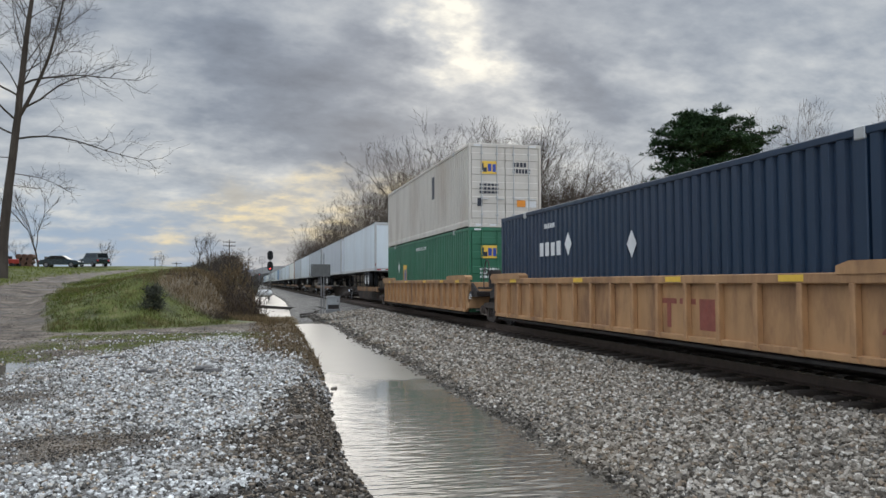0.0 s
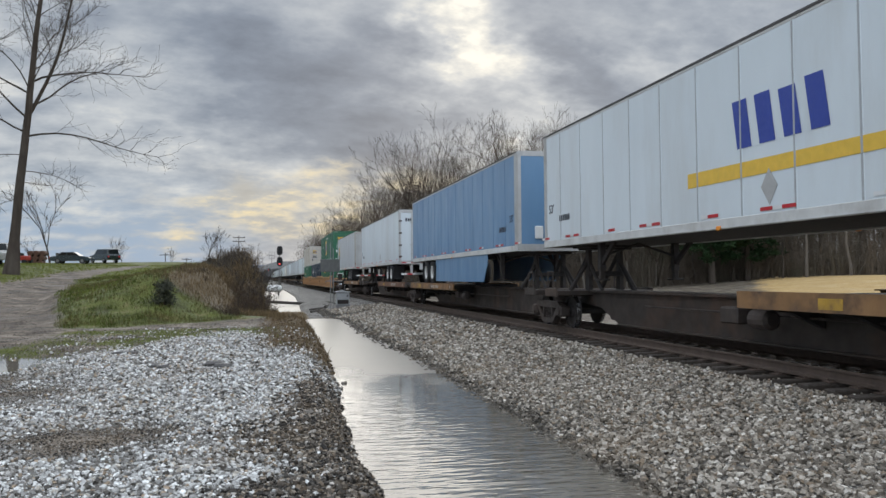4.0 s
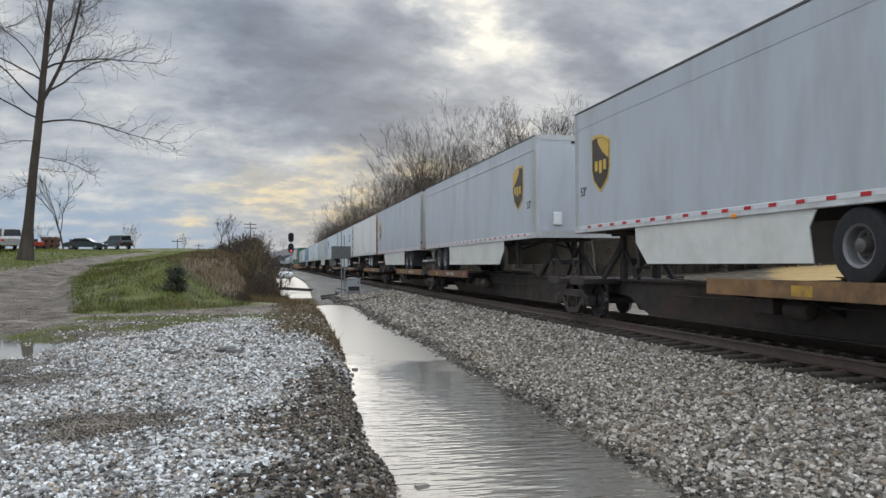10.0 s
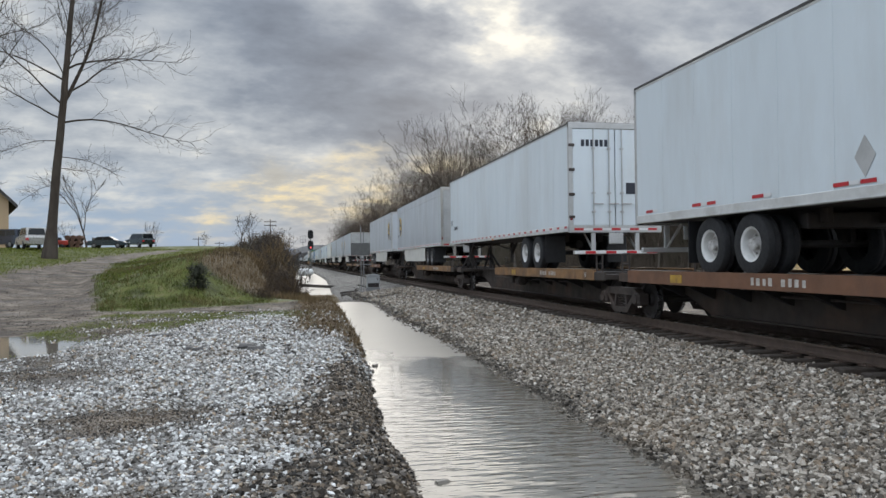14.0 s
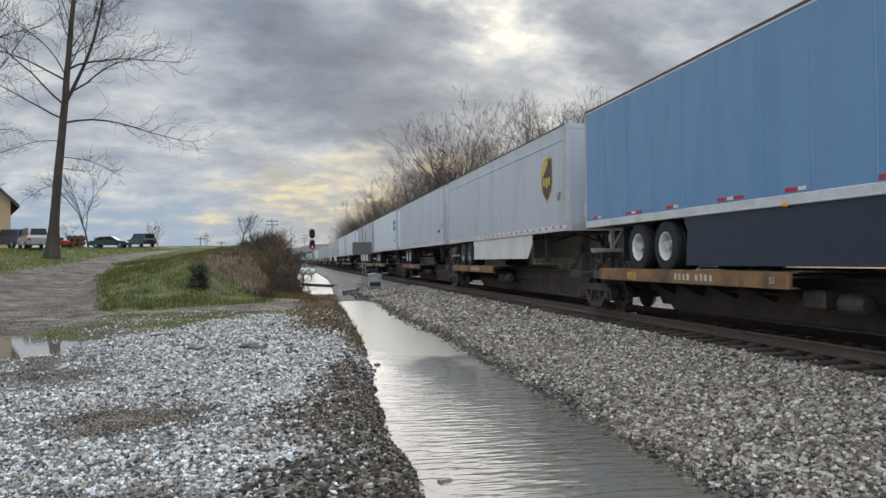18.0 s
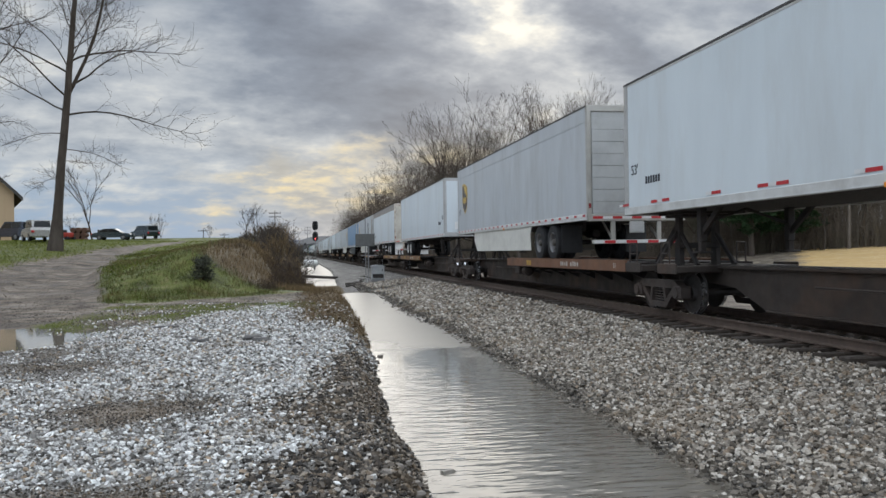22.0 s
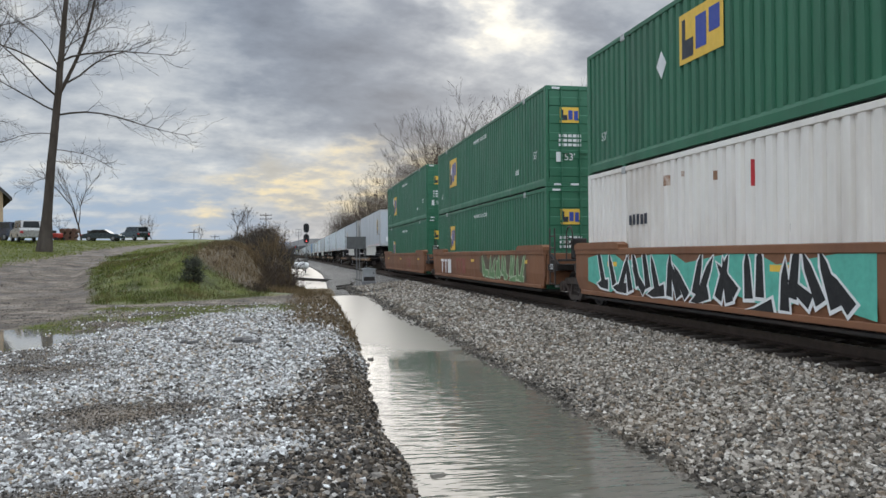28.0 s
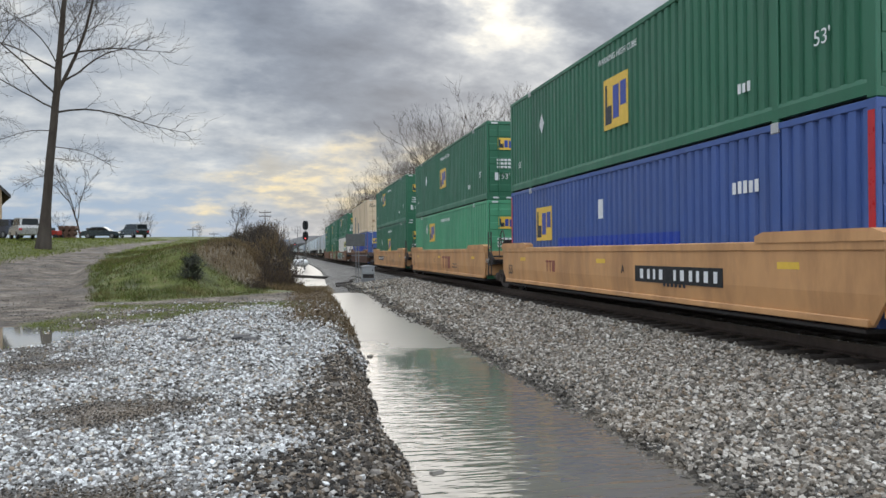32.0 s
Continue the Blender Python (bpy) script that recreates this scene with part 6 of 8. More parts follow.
well_car(-634.25, 19.55, -632.6, BROWN, False, 0.0, ladder=True, deco=(("graffiti", 3.0, 0.42, 5.8, 0.95, (TAGDARK, TAGPALE, TAGGREEN), 4), ("mark", 11.2, 0.55, 1.9, 0.6, SPRAY), ("mark", 14.0, 0.5, 2.4, 0.6, PALE),
                                                          ("text", "125", 0.7, 0.95, 0.2, PALE)))
container(-632.6, LOW, GREEN, GREEN_LABEL, emp(12.4, 1.2, 0.95, 1.05))
container(-632.6, HIGH, GREEN, GREEN_LABEL + ", stacked on another", emp(12.0, 1.1, 1.4, 1.2))
well_car(-654.9, 20.65, -651.9, BROWN, False, 1.2, ladder=True, deco=(("graffiti", 9.4, 0.40, 9.3, 0.98, (TAGTEAL, PALE, BLACK), 11), ("plate", 5.6, 0.72, 1.9, 0.26)))
# the small BLACK patch paints the dark inside of a hole on the flat wall
JB = container(-651.9, LOW, CREAM, "white corrugated container with a yellow panel in a brown well car",
               (("patch", 2.6, 1.72, 3.4, 0.62, surface("yellow_green_panel", (0.55, 0.50, 0.10), 0.5)), ("bars", 3.0, 1.84, 7, 0.32, 0.36, INK), ("bars", 13.0, 1.6, 5, 0.14, 0.22, INK), ("doorplate",), ("patch", 9.3, 2.05, 0.14, 0.42, RED), ("patch", 10.3, 2.25, 0.22, 0.16, RUSTSPOT), ("patch", 12.0, 2.3, 0.28, 0.20, RUSTSPOT), ("patch", 11.5, 2.42, 0.2, 0.1, RUSTSPOT), ("patch", 8.3, 1.3, 0.14, 0.12, BLACK)))
for sx in (-1, 1):
    text("side_word", "Intermodal", 0.78, TEAL, JB, pose(sx * 1.297, 4.2, 1.40, 90, 0, 90 if sx > 0 else -90))
container(-651.9, HIGH, GREEN, GREEN_LABEL + ", stacked on a white one", emp(10.07, 1.58, 1.5, 0.92, dia=(12.3, 1.78)))
# single maroon car
well_car(-679.0, 22.1, -676.1, MAROON, True, 1.2, 20.8, deco=(("spot", 11.6, 0.62, 0.34),), chord=surface("chord_ochre", (0.20, 0.09, 0.04), 0.6, 0, 0.2))
container(-676.1, LOW, COBALT, "blue corrugated container with a yellow emblem panel in a maroon car",
          (("panel", 12.3, 1.55, 1.5, 0.88), ("doorpanel", 2), ("edge", RED), ("patch", 3.6, 0.2, 7.6, 1.6, COBALT2), ("patch", 8.03, 2.19, 0.5, 0.36, PALE), ("bars", 4.0, 1.9, 5, 0.12, 0.2, PALE), ("size", PALE)))
container(-676.1, HIGH, TAN, "tan corrugated shipping container stacked on a blue one", (("diamond", 8.25, 0.55, GALV), ("doorcode", INK)), lock=surface("rusty_tan_rod", (0.40, 0.28, 0.17), 0.6, 0, 0.2, 5, (0.17, 0.09, 0.05), 2.5, 0.8))
# smooth orange set
well_car(-701.25, 20.9, -699.5, ORANGE, False, 0.0, 19.5, ladder=True, deco=(("plate", 11.6, 0.73, 3.15, 0.29), ("text", "53", 17.4, 0.72, 0.42, INK), ("text", "B", 11.0, 0.90, 0.3, INK), ("text", "125 T", 0.85, 0.98, 0.2, PALE)))
container(-699.5, LOW, GREEN, GREEN_LABEL, emp(7.32, 1.12, 1.45, 0.84, dia=(12.4, 1.73)))
container(-699.5, HIGH, GREEN, GREEN_LABEL + ", stacked on another", emp(10.24, 1.58, 1.42, 0.9, dia=(12.4, 2.2)))
well_car(-721.0, 19.75, -719.4, ORANGE, False, 0.0, ladder=True, deco=(("mark", 7.4, 0.58, 1.88, 0.53, SPRAY), ("text", "53", 17.2, 0.72, 0.42, INK), ("text", "C", 11.05, 0.9, 0.3, INK), ("text", "125 T", 0.85, 0.98, 0.2, PALE)))
container(-719.4, LOW, GREEN2, "lighter green corrugated shipping container with a yellow emblem panel", emp(10.4, 1.52, 1.43, 0.9, dia=(12.57, 2.16)))
container(-719.4, HIGH, GREEN, GREEN_LABEL + ", stacked on another", emp(7.55, 1.1, 1.4, 0.88, dia=(12.67, 1.8)))
well_car(-741.5, 20.5, -738.7, ORANGE, False, 1.2, ladder=True, deco=(("plate", 6.0, 0.68, 3.3, 0.32), ("text", "53", 18.4, 0.72, 0.42, INK), ("text", "A", 9.9, 0.9, 0.26, INK), ("mark", 14.2, 0.75, 0.8, 0.3, SPRAY)))
container(-738.7, LOW, COBALT, "blue corrugated container with a yellow emblem panel in an orange car",
          (("panel", 12.2, 1.3, 1.35, 0.95), ("doorpanel", 2), ("edge", RED), ("patch", 5.0, 0.5, 6.8, 0.85, COBALT2), ("patch", 8.6, 1.75, 0.4, 0.45, PALE), ("bars", 2.5, 1.9, 5, 0.12, 0.2, PALE), ("size", PALE)))
container(-738.7, HIGH, GREEN, GREEN_LABEL + ", stacked on a blue one", emp(7.2, 0.85, 1.3, 1.15))


# ---- track ----
RAILSTEEL = surface("rail_rust", (0.092, 0.064, 0.049), 0.7, 0.2, 0.2, 5, (0.055, 0.040, 0.032), 2, 0.6, 0.2, 30)
RAILTOP = surface("rail_head", (0.50, 0.50, 0.52), 0.22, 1.0, 0.06)
TIE = surface("creosote_tie", (0.052, 0.040, 0.031), 0.85, 0, 0.3, 5, (0.075, 0.065, 0.055), 2.0, 0.5, 0.5, 18, (1, 1, 1))


def build_track():
    y0, y1 = -40.0, 900.0
    profile = [(-0.070, -0.172), (0.070, -0.172), (0.070, -0.160), (0.018, -0.142), (0.010, -0.130), (0.010, -0.042), (0.036, -0.036), (0.036, -0.006), (0.030, -0.001),
               (-0.030, -0.001), (-0.036, -0.006), (-0.036, -0.036), (-0.010, -0.042), (-0.010, -0.130), (-0.018, -0.142), (-0.070, -0.160)]
    tr = thing("railway_track", pose(TRACK_X, 0, 0), "single railway track with rusty rails on dark wooden ties", "track", kind="structure")
    for sx in (-1, 1):
        r = part("rail", Shape().prism(profile, "y", y0, y1), RAILSTEEL, tr, at=pose(sx * 0.7535, 0, 0))
        part("rail_head", Shape().box((-0.029, y0, -0.004), (0.029, y1, 0.001)), RAILTOP, r, "bright worn running surface")

    def tie(seed):
        rnd = random.Random(seed)
        s = Shape()
        s.box((-1.295, -0.115, -0.37), (1.295, 0.115, -0.19), 0.014)
        s.v = [(x + rnd.uniform(-0.02, 0.02), y + rnd.uniform(-0.012, 0.012), z + rnd.uniform(-0.008, 0.004)) for x, y, z in s.v]
        return s
    kinds = [tie(k).mesh("tie", TIE) for k in range(5)]

    def plate():
        s = Shape()
        for sx in (-1, 1):
            s.box((sx * 0.7535 - 0.18, -0.09, -0.192), (sx * 0.7535 + 0.18, 0.09, -0.172), 0.004)
            for dx in (-0.1, 0.1):
                for dy in (-0.05, 0.05):
                    s.box((sx * 0.7535 + dx - 0.015, dy - 0.012, -0.175), (sx * 0.7535 + dx + 0.015, dy + 0.012, -0.150), 0.004)
        return s
    plates = plate().mesh("tie_plate", RAILSTEEL)
    rnd = random.Random(5)
    pitch = 0.53
    for k in range(110):
        y = 2.0 + pitch * k
        t = part("tie", kinds[k % 5], None, tr, at=pose(rnd.uniform(-0.05, 0.05), y + rnd.uniform(-0.03, 0.03), rnd.uniform(-0.012, 0.006), 0, 0, rnd.uniform(-0.8, 0.8)))
        part("tie_plate", plates, None, t)
    far = Shape()
    for k in range(420):
        far.box((-1.29, 2.0 + pitch * (110 + k) - 0.11, -0.36), (1.29, 2.0 + pitch * (110 + k) + 0.11, -0.195))
    tagged(part("far_ties", far, TIE, tr, "rows of dark ties"), kind="stuff")


build_track()


# ---- loose stone: crushed rock in the ballast and on the pad ----
def stone_material(name, stops, wet=0.0):
    m = bpy.data.materials.new(name)
    m.use_nodes = True
    nt = m.node_tree
    b = nt.nodes["Principled BSDF"]
    N, K = nt.nodes.new, nt.links.new
    b.inputs["Roughness"].default_value = 0.8 - wet * 0.3
    b.inputs["Specular IOR Level"].default_value = 0.22
    g = N("ShaderNodeNewGeometry")
    rp = N("ShaderNodeValToRGB")
    e = rp.color_ramp.elements
    rp.color_ramp.interpolation = "CONSTANT"
    while len(e) < len(stops):
        e.new(0.5)
    for el, (pos, col) in zip(e, stops):
        el.position, el.color = pos, (*col, 1)
    K(g.outputs["Random Per Island"], rp.inputs[0])
    co = N("ShaderNodeTexCoord").outputs["Object"]
    n = N("ShaderNodeTexNoise")
    n.inputs["Scale"].default_value, n.inputs["Detail"].default_value = 40.0, 4
    K(co, n.inputs["Vector"])
    r = N("ShaderNodeMapRange")
    r.inputs["From Min"].default_value, r.inputs["From Max"].default_value = 0.3, 0.7
    r.inputs["To Min"].default_value, r.inputs["To Max"].default_value = 0.72, 1.22
    K(n.outputs["Fac"], r.inputs["Value"])
    h = N("ShaderNodeHueSaturation")
    K(rp.outputs[0], h.inputs["Color"])
    K(r.outputs[0], h.inputs["Value"])
    # broad tint: rusty and pale stretches
    n2 = N("ShaderNodeTexNoise")
    n2.inputs["Scale"].default_value, n2.inputs["Detail"].default_value = 0.9, 3
    K(co, n2.inputs["Vector"])
    r2 = N("ShaderNodeMapRange")
    r2.inputs["From Min"].default_value, r2.inputs["From Max"].default_value = 0.52, 0.70
    r2.inputs["To Max"].default_value = 0.30
    K(n2.outputs["Fac"], r2.inputs["Value"])
    mx = N("ShaderNodeMix")
    mx.data_type = "RGBA"
    K(r2.outputs[0], mx.inputs[0])
    K(h.outputs[0], mx.inputs[6])
    mx.inputs[7].default_value = (0.20, 0.145, 0.09, 1)
    K(mx.outputs[2], b.inputs["Base Color"])
    bp = N("ShaderNodeBump")
    bp.inputs["Strength"].default_value, bp.inputs["Distance"].default_value = 0.3, 0.01
    K(n.outputs["Fac"], bp.inputs["Height"])
    K(bp.outputs[0], b.inputs["Normal"])
    return m


CUBE = np.array([(x, y, z) for x in (-1, 1) for y in (-1, 1) for z in (-1, 1)], float)
CUBE_F = np.array([(0, 1, 3, 2), (4, 6, 7, 5), (0, 4, 5, 1), (2, 3, 7, 6), (0, 2, 6, 4), (1, 5, 7, 3)])


def scatter(name, label, material, points, sizes, seed):
    """Thousands of small angular stones as one object."""
    rng = np.random.default_rng(seed)
    n = len(points)
    p, s = np.array(points), np.array(sizes)
    v = CUBE[None] * rng.uniform(0.55, 1.0, (n, 8, 3))
    v *= np.stack([rng.uniform(0.75, 1.25, n), rng.uniform(0.6, 0.95, n), rng.uniform(0.42, 0.75, n)], -1)[:, None, :]
    a, t, q = rng.uniform(0, 2 * np.pi, n), rng.normal(0, 0.45, n), rng.normal(0, 0.45, n)

    def turn(u, i, j, ang):
        c, s_ = np.cos(ang)[:, None], np.sin(ang)[:, None]
        x, y = u[..., i].copy(), u[..., j].copy()
        u[..., i], u[..., j] = c * x - s_ * y, s_ * x + c * y
    turn(v, 0, 2, t)
    turn(v, 1, 2, q)
    turn(v, 0, 1, a)
    v = v * (s / 2)[:, None, None] + p[:, None, :]
    f = (CUBE_F[None] + (np.arange(n) * 8)[:, None, None]).reshape(-1, 4)
    me = bpy.data.meshes.new(name)
    me.from_pydata(v.reshape(-1, 3).tolist(), [], f.tolist())
    me.materials.append(material)
    return tagged(new(name, me), label, "stones", kind="stuff")


GREY_STOPS = [(0.0, (0.12, 0.103, 0.083)), (0.2, (0.23, 0.200, 0.164)), (0.42, (0.345, 0.305, 0.255)), (0.62, (0.455, 0.408, 0.345)), (0.78, (0.275, 0.214, 0.155)), (0.9, (0.60, 0.555, 0.49))]
PALE_STOPS = [(0.0, (0.08, 0.073, 0.064)), (0.12, (0.22, 0.21, 0.195)), (0.27, (0.39, 0.38, 0.36)), (0.48, (0.57, 0.56, 0.54)), (0.70, (0.78, 0.775, 0.75)), (0.86, (0.34, 0.265, 0.19)), (0.93, (0.52, 0.475, 0.41))]
WET_STOPS = [(0.0, (0.045, 0.039, 0.032)), (0.3, (0.085, 0.073, 0.059)), (0.6, (0.13, 0.112, 0.09)), (0.85, (0.20, 0.175, 0.145))]
CLOD_STOPS = [(0.0, (0.045, 0.036, 0.028)), (0.3, (0.075, 0.061, 0.048)), (0.55, (0.11, 0.09, 0.072)), (0.80, (0.16, 0.135, 0.11)), (0.95, (0.30, 0.28, 0.25))]
DARK_STOPS = [(0.0, (0.020, 0.017, 0.014)), (0.24, (0.044, 0.037, 0.030)), (0.46, (0.085, 0.069, 0.053)), (0.64, (0.155, 0.118, 0.083)), (0.80, (0.25, 0.21, 0.165)), (0.94, (0.42, 0.39, 0.35))]


def stones():
    rng = np.random.default_rng(3)
    pts, siz, dark, dsz, wet, wsz = [], [], [], [], [], []
    for y0, y1, dens, size in ((-8, 3.5, 170, 0.075), (3.5, 9, 760, 0.046), (9, 14, 700, 0.045), (14, 22, 440, 0.052), (22, 48, 160, 0.075)):
        n = int((y1 - y0) * 4.1 * dens)
        for x, y, r in zip(rng.uniform(3.05, 7.2, n), rng.uniform(y0, y1, n), 0.60 + 1.05 * rng.random(n) ** 1.7):
            edge = along(BANK_R, y)
            if x < edge - 0.25:
                continue
            z = height(x, y)
            d = size * r
            low = x < edge + 0.50 + 0.35 * lumps(x, y, 1.1, 2.0) + rng.normal(0, 0.14)
            (wet if low else pts).append((x, y, z + d * rng.uniform(0.0, 0.50)))
            (wsz if low else siz).append(d)
    for y0, y1, dens, size in ((4, 18, 210, 0.055), (18, 40, 70, 0.085)):           # between the ties and beyond the rails
        n = int((y1 - y0) * 3.6 * dens)
        for x, y in zip(rng.uniform(7.15, 10.7, n), rng.uniform(y0, y1, n)):
            pts.append((x, y, (-0.275 if x < 7.62 else -0.285) + rng.uniform(-0.015, 0.02)))
            siz.append(size * rng.uniform(0.7, 1.2))
    scatter("ballast", "grey crushed stone ballast along the track", stone_material("ballast_stone", GREY_STOPS), pts, siz, 1)
    # the pad: pale limestone, thin over mud in places
    pts, siz = [], []
    for y0, y1, dens, size in ((-8, 2.2, 170, 0.062), (2.2, 4.4, 700, 0.038), (4.4, 7.5, 1250, 0.029), (7.5, 11, 1050, 0.030), (11, 16, 640, 0.033), (16, 28, 330, 0.038)):
        n = int((y1 - y0) * 7.2 * dens)
        for x, y, r, u in zip(rng.uniform(-5.6, 1.6, n), rng.uniform(y0, y1, n), 0.55 + 1.45 * rng.random(n) ** 2.2, rng.uniform(0, 1, n)):
            edge = along(BANK_L, y)
            if x > edge + 0.15:
                continue
            g = zone(x, y)
            b_ = max(0.0, bare(x, y))
            thin = max(g[1], 0.30 * (1 - g[0])) - b_ * 0.85 - 0.42 * max(0.0, lumps(x, y, 0.55, 9.0)) - 0.5 * max(0.0, lumps(x, y, 1.9, 19.0)) - 0.4 * max(0.0, lumps(x, y, 5.0, 29.0)) + 0.02
            slope = smooth(edge - 0.95, edge - 0.40, x + 0.35 * lumps(x, y, 0.9, 12.0)) * (1 - 0.6 * smooth(12, 15, y))
            if u > thin + 0.35 * slope:
                if b_ > 0.15 or u < 0.55:
                    d = rng.uniform(0.010, 0.026)
                    dark.append((x, y, height(x, y) + d * 0.2))
                    dsz.append(d)
                continue
            z = height(x, y)
            d = size * r * (1 - 0.5 * min(1.0, b_))
            isdark = max(slope, 0.78 * smooth(-0.60, 0.40, x + 0.7 * lumps(x, y, 0.8, 23.0)) * (1 - smooth(10.5, 13, y))) > rng.uniform(0.2, 0.8)
            (dark if isdark else pts).append((x, y, z + d * rng.uniform(0.0, 0.32)))
            (dsz if isdark else siz).append(d * (1.15 if isdark else 1.0))
    # clods and stray stones on the muddy way between the pad and the bank
    clod, csz = [], []
    for _ in range(9000):
        y = 17 + 38 * rng.random() ** 1.5
        x = rng.uniform(-0.36 * y, 0.8)
        g = zone(x, y)
        if x > along(BANK_L, y) - 0.2 or max(g[0], g[2]) > rng.uniform(0.25, 0.9):
            continue
        d = rng.uniform(0.014, 0.040) * (1 + 0.012 * (y - 17))
        clod.append((x, y, height(x, y) + d * 0.12))
        csz.append(d)
    scatter("mud_clods", "mud clods and stray stones on the dirt way", stone_material("clods", CLOD_STOPS), clod, csz, 6)
    scatter("pad_gravel", "pale limestone gravel spread over the muddy pad", stone_material("limestone", PALE_STOPS), pts, siz, 2)
    scatter("wet_ballast", "dark wet ballast stones at the foot of the track bed", stone_material("wet_ballast_stone", WET_STOPS, 1.0), wet, wsz, 5)
    scatter("bank_rubble", "dark wet rubble along the water's edge", stone_material("wet_rubble", DARK_STOPS, 1.0), dark, dsz, 4)


stones()


# ---- plants ----
BARK = surface("bark", (0.066, 0.053, 0.043), 0.9, 0, 0.25, 3, (0.105, 0.09, 0.075), 1.2, 0.6, 0.5, 14, (1, 1, 0.3), spec=0.12)
PALEBARK = surface("pale_bark", (0.135, 0.118, 0.100), 0.9, 0, 0.25, 3, (0.09, 0.075, 0.06), 1.0, 0.7, 0.5, 14, (1, 1, 0.3), spec=0.12)
TWIG = surface("twigs", (0.062, 0.052, 0.043), 0.9, 0, 0.2, 2, bump=0, spec=0.12)
TWIG2 = surface("reddish_twigs", (0.072, 0.054, 0.041), 0.9, 0, 0.2, 2, bump=0, spec=0.12)
BRUSH = surface("brush_stems", (0.125, 0.102, 0.080), 0.9, 0, 0.3, 0.5, (0.075, 0.078, 0.050), 0.15, 0.7, bump=0, spec=0.12)
HEROTWIG = surface("dark_twigs", (0.070, 0.060, 0.050), 0.9, 0, 0.2, 2, bump=0, spec=0.12)
NEEDLE = surface("pine_needles", (0.022, 0.045, 0.018), 0.8, 0, 0.3, 1.5, (0.035, 0.06, 0.022), 0.4, 0.6, bump=0, island=0.3, spec=0.12)
GRASS = surface("grass_blades", (0.070, 0.086, 0.020), 0.8, 0, 0.35, 0.8, (0.15, 0.105, 0.05), 0.45, 0.85, bump=0, island=0.35, spec=0.12)
LAWN = surface("lawn_blades", (0.135, 0.155, 0.030), 0.8, 0, 0.2, 0.4, (0.17, 0.17, 0.05), 0.2, 0.5, bump=0, island=0.3, spec=0.12)
DEAD = surface("dead_grass", (0.150, 0.105, 0.056), 0.85, 0, 0.25, 0.6, (0.075, 0.068, 0.028), 0.4, 0.7, bump=0, island=0.4, spec=0.12)
LEAF = surface("fallen_leaves", (0.115, 0.075, 0.042), 0.8, 0, 0.3, 2, (0.06, 0.04, 0.025), 1, 0.6, bump=0, island=0.45, spec=0.12)


class Sticks:
    """Many tapered sticks in one mesh."""

    def __init__(self, sides=3):
        self.v, self.f, self.n = [], [], sides

    def stick(self, a, b, r0, r1, sides=None):
        n = sides or self.n
        d = b - a
        if d.length < 1e-6:
            return
        d.normalize()
        u = d.orthogonal().normalized()
        w = d.cross(u)
        k0 = len(self.v)
        for p, r in ((a, r0), (b, r1)):
            for k in range(n):
                t = 2 * math.pi * k / n
                self.v.append(tuple(p + u * (math.cos(t) * r) + w * (math.sin(t) * r)))
        for k in range(n):
            k2 = (k + 1) % n
            self.f.append((k0 + k, k0 + k2, k0 + n + k2, k0 + n + k))

    def mesh(self, name, material):
        me = bpy.data.meshes.new(name)
        me.from_pydata(self.v, [], self.f)
        me.materials.append(material)
        return me


def fan_tree(seed, h, r, first=0.3, spread=24, levels=6, thin=1.0):
    """A leafless tree whose trunk divides again and again into a fan of rising branches."""
    rnd = random.Random(seed)
    trunk, crown = Sticks(7), Sticks(3)

    def grow(p, d, length, r0, level):
        out = trunk if level == 0 else crown
        n = 5 if level == 0 else 3
        for k in range(n):
            q = p + d * (length / n)
            a, b = r0 * (1 - 0.32 * k / n), r0 * (1 - 0.32 * (k + 1) / n)
            out.stick(p, q, max(a, 0.008 * thin), max(b, 0.007 * thin), 7 if level == 0 else 5 if level < 3 else 3)
            p, d = q, (d + Vector((rnd.gauss(0, 0.09), rnd.gauss(0, 0.09), rnd.gauss(0.07, 0.07)))).normalized()
            if 0 < level < levels and k < n - 1 and rnd.random() < 0.5:
                split(p, d, length * 0.55, b * 0.5, min(levels, level + 2), rnd.uniform(32, 60))
        if level < levels:
            kids = 3 if level < 2 and rnd.random() < 0.7 else 2
            for j in range(kids):
                split(p, d, length * rnd.uniform(0.62, 0.86) if level else h * rnd.uniform(0.17, 0.26), r0 * 0.68 * rnd.uniform(0.72, 0.95), level + 1, spread * rnd.uniform(0.5, 1.35))

    def split(p, d, length, r0, level, angle):
        side = d.orthogonal().normalized()
        side.rotate(Matrix.Rotation(rnd.uniform(0, 6.283), 3, d))
        nd = (d * math.cos(radians(angle)) + side * math.sin(radians(angle))).normalized()
        grow(p, nd, length, r0, level)

    grow(Vector((0, 0, -0.3)), Vector((rnd.gauss(0, 0.04), rnd.gauss(0, 0.04), 1)).normalized(), h * first, r, 0)
    return trunk, crown


def plant(name, meshes, x, y, scale, turn, label, category, group, z=None):
    t = thing(name, Matrix.LocRotScale((x, y, height(x, y) if z is None else z), Euler((0, 0, turn)), Vector((scale,) * 3)), label, category, group)
    for nm, me in zip(("trunk", "crown"), meshes):
        part(nm, me, None, t)
    return t


def at_angle(az, dist):
    return math.sin(radians(az)) * dist, math.cos(radians(az)) * dist


